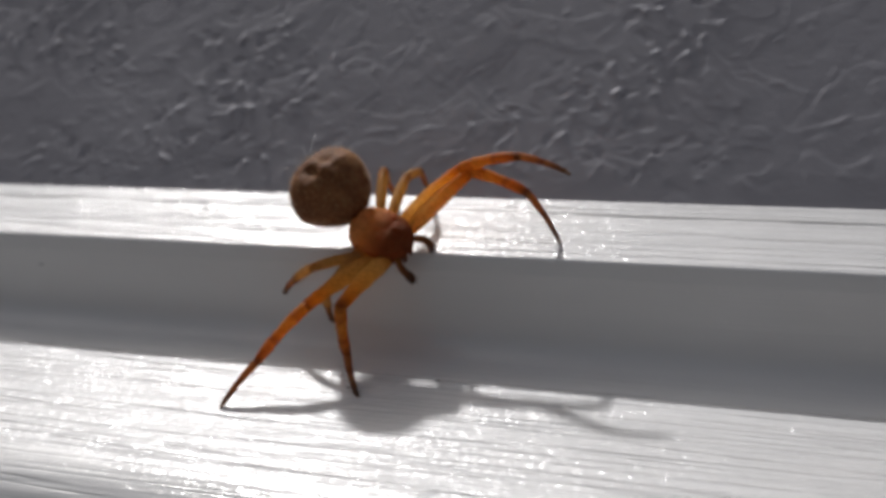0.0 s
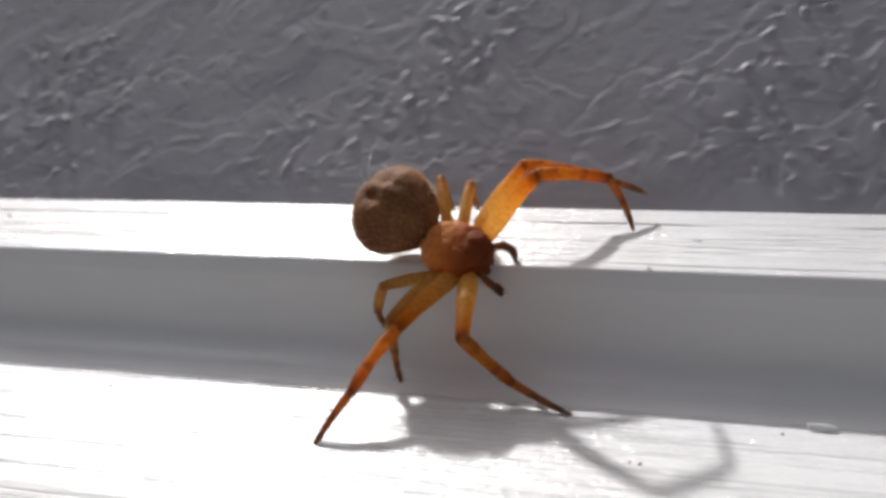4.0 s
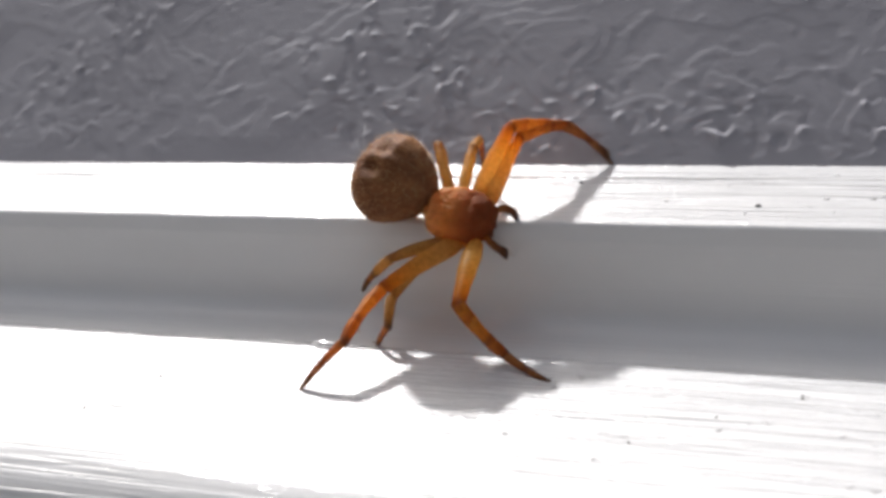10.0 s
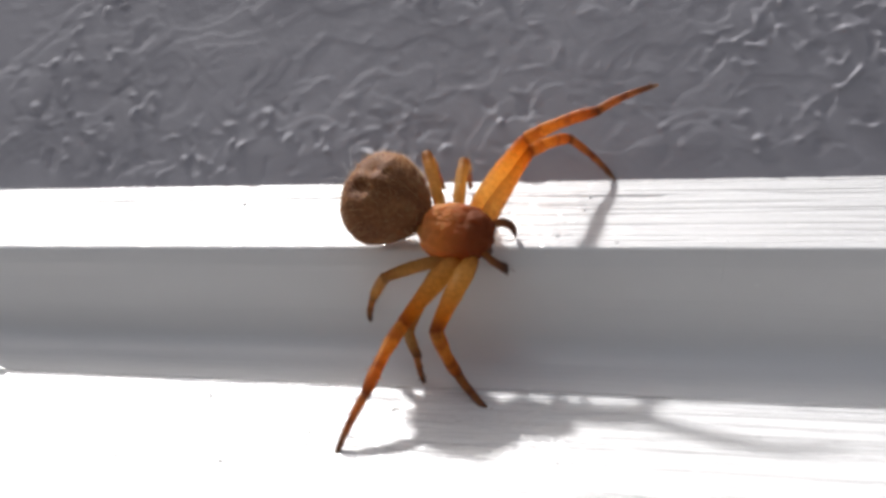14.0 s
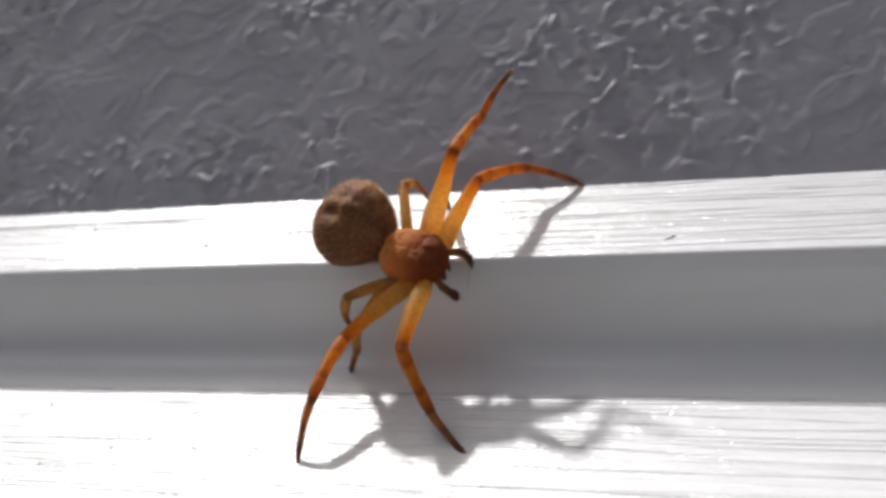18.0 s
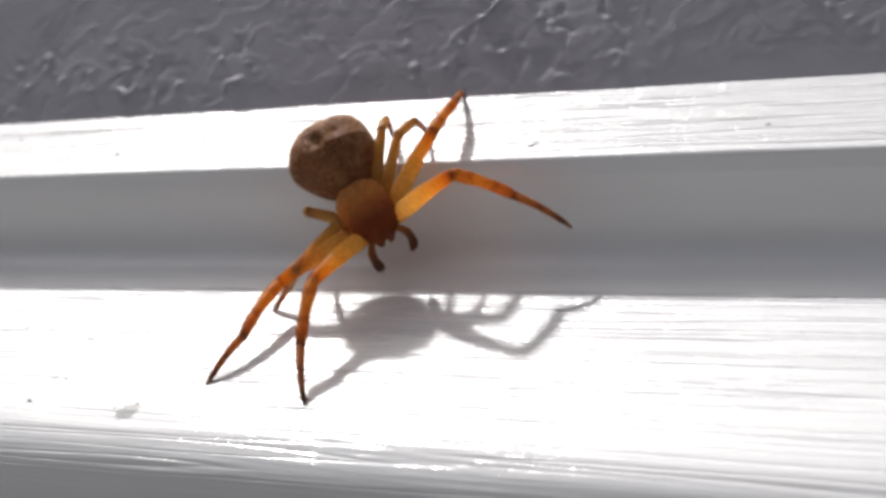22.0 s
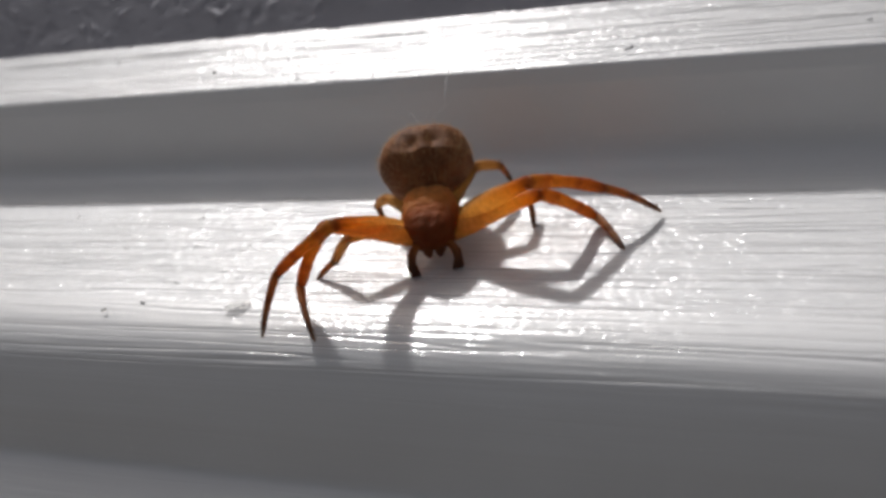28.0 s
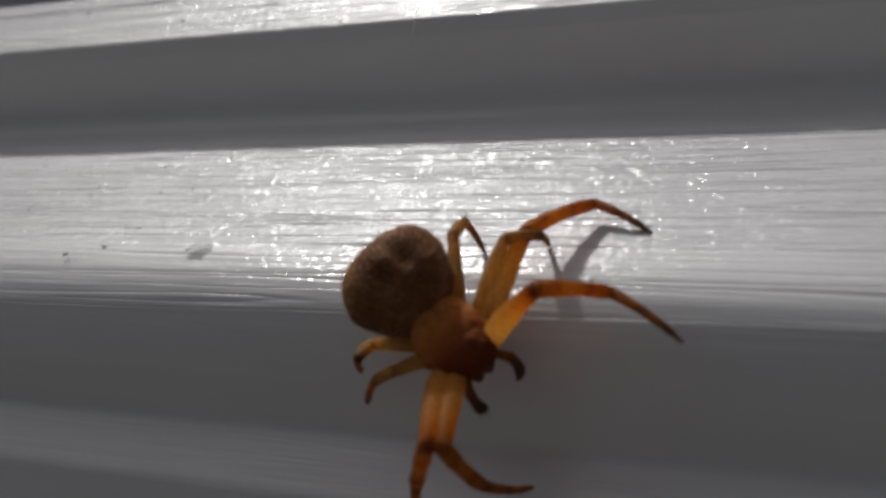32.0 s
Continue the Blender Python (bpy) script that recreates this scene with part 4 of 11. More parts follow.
    walk(tibia, [(0, pose(0.00384, 0.00506, 0.00073, -37, -1.6, 2)), (0.5, pose(0.00341, 0.00542, 0.00188, -40, -17.5, 12.9)), (1, pose(0.00479, 0.00496, -0.00024, -27.9, 14.5, 10.5)), (1.5, pose(0.00317, 0.00564, -0.00051, -30.2, 31.9, 22.6)), (2, pose(0.00489, 0.00486, -0.00035, -20.7, 15.6, 21.1)), (2.5, pose(0.00327, 0.0056, -0.0006, -33.3, 26.7, 15.1)), (2.9, pose(0.00332, 0.00564, -0.00059, -31.8, 28.6, 17.7)), (3.3, pose(0.00394, 0.00504, 0.00093, -37.6, -5.2, 1.1)), (3.7, pose(0.00452, 0.00397, 0.00222, -21.8, 22.3, 25.2)), (4.1, pose(0.00469, 0.00332, 0.00252, -7.8, 25.2, 30.3)), (4.5, pose(0.00473, 0.00301, 0.00262, 3.6, 26.4, 32.6)), (4.75, pose(0.00523, 0.0041, 0.00173, -12.3, 4.6, 18.5)), (5, pose(0.00486, 0.00453, 0.00045, -22.8, -17.4, 5.2)), (5.5, pose(0.00502, 0.00447, -0.00107, -25.4, 22.9, 9.2)), (6, pose(0.00465, 0.00519, -0.00091, -21.8, 27.6, 20.5)), (6.5, pose(0.0042, 0.00511, -0.00109, -31.8, 8.6, 10.8)), (6.75, pose(0.00385, 0.00539, -0.00002, -36.6, -12.8, 16.3)), (7, pose(0.00324, 0.00553, 0.00101, -48.8, -34.1, 23)), (7.5, pose(0.00529, 0.00407, -0.0002, -34.3, -9.5, -0.8)), (8, pose(0.00422, 0.00458, 0.0018, -21, 13.6, 32.8)), (8.5, pose(0.00541, 0.00374, 0.00047, -33.6, -9.5, -2.4)), (9, pose(0.00474, 0.00499, -0.0008, -23.4, 6.3, 21.5)), (9.5, pose(0.0037, 0.00523, -0.00035, -33.9, 19.5, 8.9)), (10, pose(0.00213, 0.00612, -0.00143, -19.5, 29.4, 52.6)), (10.25, pose(0.004, 0.00534, -0.00078, -28.9, 6.4, 21.3)), (10.5, pose(0.00511, 0.00396, -0.00003, -37.8, -18.3, -7.2)), (11, pose(0.00415, 0.00542, -0.00148, -17.5, 36.2, 37.5)), (11.5, pose(0.00548, 0.00414, -0.00104, -15.1, 27.7, 19.6)), (12, pose(0.00393, 0.00494, -0.00105, -28.5, 42.4, 15.4)), (12.5, pose(0.0049, 0.00441, 0.00091, 0.4, 31.9, 42.9)), (13, pose(0.00581, 0.00325, 0.00096, -19.5, -15.2, -4.2)), (13.5, pose(0.00372, 0.00561, -0.00054, -29.2, 29.3, 12.8)), (14, pose(0.00291, 0.00558, -0.00101, -6, 38.4, 60.5)), (14.25, pose(0.00429, 0.00537, 0.00029, -23.3, 0.3, 29.6)), (14.5, pose(0.00474, 0.0046, 0.00157, -24.7, -37.8, -1)), (15, pose(0.00475, 0.0049, -0.00108, -27.5, 18.2, 10.4)), (15.5, pose(0.00354, 0.00559, -0.00185, -17.6, 37.1, 38.2)), (15.9, pose(0.00348, 0.00571, -0.00165, -16.7, 36.1, 40.6)), (16.3, pose(0.00332, 0.00591, -0.0012, -15.9, 34.2, 44)), (16.7, pose(0.00305, 0.0061, -0.00081, -16.4, 33.1, 46.4)), (16.9, pose(0.00356, 0.00572, 0.00033, -30.7, 4.2, 23.2)), (17.1, pose(0.00351, 0.00509, 0.00151, -38.5, -25.3, 1.9)), (17.5, pose(0.00331, 0.0051, 0.00167, -45.4, -30, 0.4)), (17.75, pose(0.00301, 0.00571, 0.00042, -40.9, 2.5, 30.2)), (18, pose(0.00197, 0.00585, -0.00081, -18.3, 34.3, 61.6)), (18.25, pose(0.00236, 0.00594, -0.00012, -33, -9.6, 39.7)), (18.5, pose(0.00193, 0.00527, 0.00039, -28.4, -51.7, 9.8)), (19, pose(0.00539, 0.00385, 0.00063, -34.3, -21, -0.2)), (19.5, pose(0.00524, 0.00319, 0.00088, -19.1, 37.8, 18.5)), (20, pose(0.00407, 0.00417, 0.00083, -13.1, 47.3, 30.5)), (20.25, pose(0.00311, 0.00498, 0.00118, -2.9, 39.5, 58.4)), (20.5, pose(0.00201, 0.00553, 0.00159, 2.6, 26.6, 79.3)), (20.8, pose(0.00386, 0.00535, 0.00023, -3.2, 33.4, 52.9)), (21, pose(0.00379, 0.00507, 0.00086, -8.2, 30.7, 46.2)), (21.4, pose(0.00363, 0.00523, 0.00185, -1.3, 25.3, 56.4)), (21.9, pose(0.00335, 0.00418, 0.002, -9.9, 34, 42.8)), (22, pose(0.00302, 0.00468, 0.0018, -8.9, 33.3, 51)), (22.1, pose(0.00334, 0.00433, 0.00251, -4.6, 16.8, 50.7)), (22.4, pose(0.00378, 0.0053, 0.00023, -2, 37, 54.8)), (25.2, pose(0.00378, 0.0053, 0.0002, -2.1, 37.3, 54.6)), (25.5, pose(0.00356, 0.00465, 0.00212, 6.5, 26.2, 62)), (25.9, pose(0.00325, 0.00513, 0.00142, 5.1, 34.3, 67.3)), (26.3, pose(0.00329, 0.00529, 0.00122, 1.8, 32.7, 64)), (26.7, pose(0.00346, 0.00513, 0.0014, 3.7, 29.9, 63.3)), (27.1, pose(0.00321, 0.0052, 0.00102, 8.2, 38, 72)), (27.5, pose(0.00309, 0.00525, 0.0009, 8.7, 39.7, 74.1)), (28, pose(0.00084, 0.00603, 0.00059, 10.6, 40.6, 95.5)), (28.25, pose(0.00053, 0.00629, 0.00071, -13.2, 8, 68.4)), (28.5, pose(0.00002, 0.00554, 0.00084, -21.4, -26, 45.7)), (28.75, pose(0.00229, 0.00585, 0.00158, -23.6, 5, 50.3)), (29, pose(0.00412, 0.00435, 0.00163, -9.7, 35.9, 55.4)), (29.5, pose(0.0033, 0.00433, 0.00191, 2.7, 48, 58.7)), (30, pose(0.00236, 0.00426, 0.002, 2, 56.9, 69)), (30.5, pose(0.0012, 0.00359, 0.00193, 0.6, 58.7, 81.5)), (30.75, pose(0.00019, 0.00539, 0.00112, -33.6, 13.8, 47.5)), (31, pose(-0.00078, 0.0046, -0.00032, -39.6, -33.8, 27)), (31.25, pose(0.00108, 0.00545, 0.00179, -43.9, -26.2, 31)), (31.5, pose(0.0034, 0.00429, 0.00315, -33.3, -18.4, 34.4)), (31.75, pose(0.00315, 0.00413, 0.00265, -22.3, 8.9, 46.8)), (32, pose(0.0026, 0.00361, 0.00216, -4.6, 35.7, 61.3))])
    walk(tarsus, [(0, pose(0.00661, 0.00461, 0.00006, -43.4, 29.1, -23.2)), (0.5, pose(0.00617, 0.00647, 0.00245, -30.6, -3.2, 29.1)), (1, pose(0.00763, 0.00463, -0.0006, -38.5, -1.6, -25.2)), (1.5, pose(0.00556, 0.00526, -0.00141, -36.4, 1.9, -38.4)), (2, pose(0.00777, 0.00548, -0.00094, -30.8, 6.1, 2.4)), (2.5, pose(0.00597, 0.00546, -0.00165, -39.8, 12.8, -21.1)), (2.9, pose(0.00596, 0.00558, -0.00178, -40.5, 17.1, -20.4)), (3.3, pose(0.00666, 0.0042, 0.00082, -38.9, 9.9, -37.9)), (3.7, pose(0.0066, 0.00417, 0.00045, -46.3, 53.9, -30.2)), (4.1, pose(0.00648, 0.00368, 0.00055, -45.6, 63.1, -34.3)), (4.5, pose(0.00641, 0.00343, 0.00058, -45.1, 66.3, -37.4)), (4.75, pose(0.00805, 0.00442, 0.00102, -29.7, 23.7, -8.1)), (5, pose(0.00772, 0.00476, 0.00145, -39.8, -21.2, 4.1)), (5.5, pose(0.00787, 0.00458, -0.00212, -31.8, 17.1, -4.8)), (6, pose(0.00738, 0.00565, -0.00206, -32.4, 16.1, -1.8)), (6.5, pose(0.00604, 0.00607, -0.00258, 4.2, 59.7, 66.8)), (6.75, pose(0.00616, 0.00687, -0.00025, -11.4, 23.9, 52.1)), (7, pose(0.00547, 0.00705, 0.00222, -24.2, -12.5, 44.6)), (7.5, pose(0.00822, 0.00398, -0.00048, -29.7, 21.8, -2.8)), (8, pose(0.00678, 0.00617, 0.00146, -18.5, -1.3, 30.9)), (8.5, pose(0.0083, 0.00369, 0.0001, -26.1, 25.7, 1.1)), (9, pose(0.00765, 0.00584, -0.00108, -29.1, 4.1, 10.6)), (9.5, pose(0.00648, 0.00484, -0.00116, -39.5, 10.8, -25.7)), (10, pose(0.00418, 0.00666, -0.00278, -42.7, 22.8, -25.4)), (10.25, pose(0.0066, 0.00604, -0.00187, -34.6, 38.9, 6.5)), (10.5, pose(0.00732, 0.00456, -0.00052, -1.8, 43, 48.3)), (11, pose(0.00645, 0.00623, -0.00312, -32.2, 28.9, 1)), (11.5, pose(0.00822, 0.00439, -0.00209, -29.8, 12.1, -9.3)), (12, pose(0.00616, 0.00434, -0.00245, -39.8, 12.8, -40.2)), (12.5, pose(0.00731, 0.00528, 0.00037, -32.5, -12.4, -2.1)), (13, pose(0.00874, 0.00352, 0.00122, -21.5, 6.3, 15.4)), (13.5, pose(0.00638, 0.0055, -0.00183, -40.2, 20.4, -17.9)), (14, pose(0.00464, 0.00613, -0.00276, -44.6, 31.6, -26)), (14.25, pose(0.00711, 0.00616, 0.00001, -34, 10.7, -0.2)), (14.5, pose(0.00733, 0.00512, 0.00286, -27.1, -12, 22.1)), (15, pose(0.00764, 0.005, -0.00197, -34.4, 15.1, -7.2)), (15.5, pose(0.0058, 0.00568, -0.00301, -39.1, 7.7, -29.1)), (15.9, pose(0.00578, 0.00603, -0.00288, -39.1, 11.1, -21.3)), (16.3, pose(0.00561, 0.00685, -0.00266, -35.9, 22.6, 0.7)), (16.7, pose(0.0052, 0.00758, -0.00227, -29, 24.1, 22.3)), (16.9, pose(0.00609, 0.00704, -0.00051, -23.9, 29.9, 33)), (17.1, pose(0.0058, 0.00597, 0.00137, -17.4, 34.7, 44.8)), (17.5, pose(0.00552, 0.00602, 0.00171, -17, 31.4, 47.6)), (17.75, pose(0.00551, 0.0071, -0.00038, -29.5, 29.9, 27.7)), (18, pose(0.00389, 0.00722, -0.00233, -37.9, 25.5, 8.9)), (18.25, pose(0.00459, 0.00787, -0.00032, -26.1, 18.6, 42.4)), (18.5, pose(0.00334, 0.00681, 0.00148, -11.6, 6.5, 72.5)), (19, pose(0.00805, 0.00428, 0.00045, -18.1, 31.1, 20.1)), (19.5, pose(0.00755, 0.00334, -0.001, -26.8, 38.4, -13)), (20, pose(0.00621, 0.00449, -0.00113, -34.2, 32.5, -10.8)), (20.25, pose(0.00507, 0.00657, -0.00014, -25.3, 12, 22.2)), (20.5, pose(0.00319, 0.00803, 0.00117, -22.1, -11.8, 50.2)), (20.8, pose(0.00592, 0.00698, -0.0011, -20.9, 18.2, 24.3)), (21, pose(0.00587, 0.00631, -0.00084, -27.6, 37.3, 11.9)), (21.4, pose(0.00534, 0.00743, 0.00058, -7.1, 23.4, 47.4)), (21.9, pose(0.00573, 0.00529, 0.00081, -29.5, 11.6, 8.7)), (22, pose(0.00517, 0.0063, 0.00074, -26.4, 7.4, 23.9)), (22.1, pose(0.00538, 0.00651, 0.00191, -12.2, 5.4, 43)), (22.4, pose(0.00578, 0.00693, -0.00117, -20.7, 17.2, 24.9)), (25.2, pose(0.00578, 0.00692, -0.00119, -20.9, 16.6, 24.8)), (25.5, pose(0.00492, 0.00697, 0.00067, 3.3, 30.7, 57.1)), (25.9, pose(0.00445, 0.00741, -0.00029, -1.5, 32.7, 56.7)), (26.3, pose(0.00478, 0.00743, -0.0004, -9.3, 30.3, 46.2)), (26.7, pose(0.00521, 0.00713, 0.00007, -14.9, 21.4, 34)), (27.1, pose(0.00495, 0.00689, -0.00015, -25, 7.3, 20.1)), (27.5, pose(0.00484, 0.00679, -0.0001, -29.9, -0.5, 14.4)), (28, pose(0.00209, 0.00765, -0.00022, -38.7, -9, 16.9)), (28.25, pose(0.00179, 0.00887, -0.00017, -26, 26.9, 58.4)), (28.5, pose(0.00045, 0.00745, 0.00055, 4.4, 43.6, 123)), (28.75, pose(0.00413, 0.00813, 0.00087, -26.9, 22.9, 52)), (29, pose(0.00622, 0.00554, 0.00116, -33.6, -18.1, 6)), (29.5, pose(0.00529, 0.00528, 0.00095, -34.5, -8.2, 2)), (30, pose(0.00413, 0.00501, 0.00067, -36.6, 0, -2.3)), (30.5, pose(0.00272, 0.00401, 0.00055, -38.3, 0.5, -15.9)), (30.75, pose(0.00244, 0.0072, 0.00027, -39.7, 19.1, 29)), (31, pose(0.00062, 0.0065, -0.00006, -28.7, 25.6, 80.6)), (31.25, pose(0.0025, 0.00724, 0.00151, -17.4, 42.5, 79.4)), (31.5, pose(0.00481, 0.00587, 0.00241, -7, 59.4, 77.4)), (31.75, pose(0.00531, 0.00584, 0.0016, -33.1, 33.3, 27.5)), (32, pose(0.00467, 0.00486, 0.00129, -32.7, -2.3, 4.6))])
    femur, tibia, tarsus = SEGMENTS["R", 1]
    walk(femur, [(0, pose(0.00098, -0.00274, 0.00045, 0, -22, -85.8)), (0.25, pose(0.0009, -0.00258, 0.00024, 0, -18.1, -85.6)), (0.5, pose(0.00081, -0.00241, 0.00003, 0, -14.2, -85.5)), (1, pose(0.00007, -0.0025, -0.00025, 0, -4.1, -110.3)), (1.25, pose(0.00023, -0.00263, 0.00001, 0, -10.6, -106.3)), (1.5, pose(0.00039, -0.00274, 0.00026, 0, -17, -102.1)), (1.75, pose(0.0008, -0.00272, 0.00053, 0, -24.2, -91)), (2, pose(0.00121, -0.0026, 0.00075, 0, -30.4, -78.6)), (2.5, pose(0.00112, -0.00286, 0.00041, 0, -19.5, -83.2)), (2.9, pose(0.00118, -0.00284, 0.0004, 0, -19.6, -81.4)), (3.3, pose(0.00132, -0.00279, 0.0004, 0, -19.7, -77.1)), (3.7, pose(0.00149, -0.00273, 0.00039, 0, -19.8, -72)), (4.1, pose(0.00163, -0.00266, 0.00038, 0, -19.5, -67.7)), (4.5, pose(0.00168, -0.00263, 0.00037, 0, -19.3, -65.9)), (5, pose(0.00097, -0.00271, 0.00068, 0, -27.7, -86.7)), (5.5, pose(0.00073, -0.00257, 0.00052, 0, -26.1, -92.2)), (6, pose(0.0009, -0.0024, 0.00066, 0, -32.2, -85.3)), (6.5, pose(0.00119, -0.00252, 0.00046, 0, -24.6, -76.6)), (7, pose(0.00154, -0.00274, 0.00061, 0, -24.5, -72.1)), (7.5, pose(0.00091, -0.00279, 0.00031, 0, -18.1, -87.8)), (8, pose(0.00066, -0.00272, 0.00037, 0, -20.3, -94.4)), (8.5, pose(-0.00005, -0.00249, 0.00025, 0, -17.8, -115.5)), (8.75, pose(0.00005, -0.00252, 0.00044, 0, -22.6, -113.3)), (9, pose(0.00015, -0.00254, 0.00063, 0, -27.3, -111)), (9.5, pose(0.00111, -0.00266, 0.0006, -1.6, -26.3, -81.5)), (10, pose(0.00136, -0.00305, 0.00072, 0, -24, -81.2)), (10.5, pose(0.00076, -0.00283, 0.00036, 0, -18.7, -92.4)), (11, pose(0.00063, -0.0027, 0.00055, 0, -24.8, -95.8)), (11.5, pose(0.00048, -0.00235, 0.00066, 0, -32.5, -100)), (12, pose(0.00085, -0.00248, 0.00035, 0, -23.1, -86.4)), (12.25, pose(0.00084, -0.00269, 0.00022, 0, -17.3, -88.2)), (12.5, pose(0.00083, -0.00287, 0.00008, 0, -11.5, -89.9)), (13, pose(0.00079, -0.00299, 0.00049, 0, -20.3, -93.6)), (13.5, pose(0.00023, -0.00279, 0.00053, 0, -22.2, -108)), (14, pose(0.00072, -0.00307, 0.00042, 0, -18.2, -95.2)), (14.5, pose(0.00137, -0.00249, 0.00055, 0, -26.6, -71.5)), (15, pose(0.0008, -0.00255, 0.0004, 0, -23.4, -88.6)), (15.5, pose(0.00109, -0.00271, 0.00023, 0, -16.6, -81.5)), (15.9, pose(0.00111, -0.00272, 0.00026, 0, -17.4, -81.2)), (16.3, pose(0.00116, -0.00274, 0.00034, 0, -19.1, -80.6)), (16.7, pose(0.0012, -0.00277, 0.00044, 0, -21, -79.8)), (17.1, pose(0.00125, -0.00278, 0.00051, 0, -22.6, -79.2)), (17.5, pose(0.00127, -0.00279, 0.00055, 0, -23.4, -79)), (18, pose(0.00145, -0.00296, 0.00048, 0, -19.8, -76.6)), (18.5, pose(0.00081, -0.00263, 0.00077, 0, -30.7, -91)), (19, pose(0.00033, -0.0026, 0.00078, 0, -30.5, -105.9)), (19.5, pose(0.00014, -0.00263, 0.00049, 0, -22.6, -110.7)), (20, pose(0.00106, -0.00229, 0.00027, -0.4, -22.5, -79.2)), (20.5, pose(0.00125, -0.00229, 0.00018, 0, -19, -72.5)), (20.8, pose(0.00145, -0.00229, 0.00044, 0, -26.1, -67.1)), (21, pose(0.00147, -0.00229, 0.00044, 0, -26.2, -66.6)), (21.4, pose(0.00147, -0.00229, 0.00044, 0, -26.1, -66.6)), (21.9, pose(0.00147, -0.00229, 0.00044, 0, -26.1, -66.7)), (22, pose(0.00147, -0.00229, 0.00044, 0, -26.1, -66.7)), (22.1, pose(0.00147, -0.00229, 0.00044, 0, -26.1, -66.7)), (22.4, pose(0.00147, -0.00229, 0.00044, 0, -26.1, -66.7)), (25.2, pose(0.00147, -0.00229, 0.00044, 0, -26.1, -66.7)), (25.5, pose(0.00147, -0.00229, 0.00044, 0, -26.1, -66.7)), (25.9, pose(0.00148, -0.00229, 0.0005, 0, -27.5, -66.5)), (26.3, pose(0.00149, -0.00231, 0.00064, 0, -30.5, -66.9)), (26.7, pose(0.00149, -0.00233, 0.0008, 0, -33.9, -67.5)), (27.1, pose(0.00154, -0.00234, 0.00094, 0, -36.7, -66.6)), (27.5, pose(0.00157, -0.00232, 0.00099, 0, -37.7, -65.2)), (28, pose(0.00123, -0.00256, 0.0008, 0, -31.9, -77.8)), (28.5, pose(0.00178, -0.00239, 0.00048, 0, -23.8, -60.2)), (29, pose(0.00168, -0.00254, -0.00046, 0, 2.2, -64.2)), (29.5, pose(0.00215, -0.00232, 0.00027, 0, -16.7, -50.6)), (30, pose(0.00203, -0.00233, 0.0003, 0, -18.3, -53.4)), (30.5, pose(0.00188, -0.00236, 0.00056, 0, -25.3, -57.3)), (31, pose(0.00205, -0.00216, 0.00048, 0, -24.4, -49.5)), (31.5, pose(0.00234, -0.00203, 0.00057, 0, -25.4, -40.6)), (32, pose(0.00208, -0.00195, 0.00074, 0, -32.4, -44.2))])
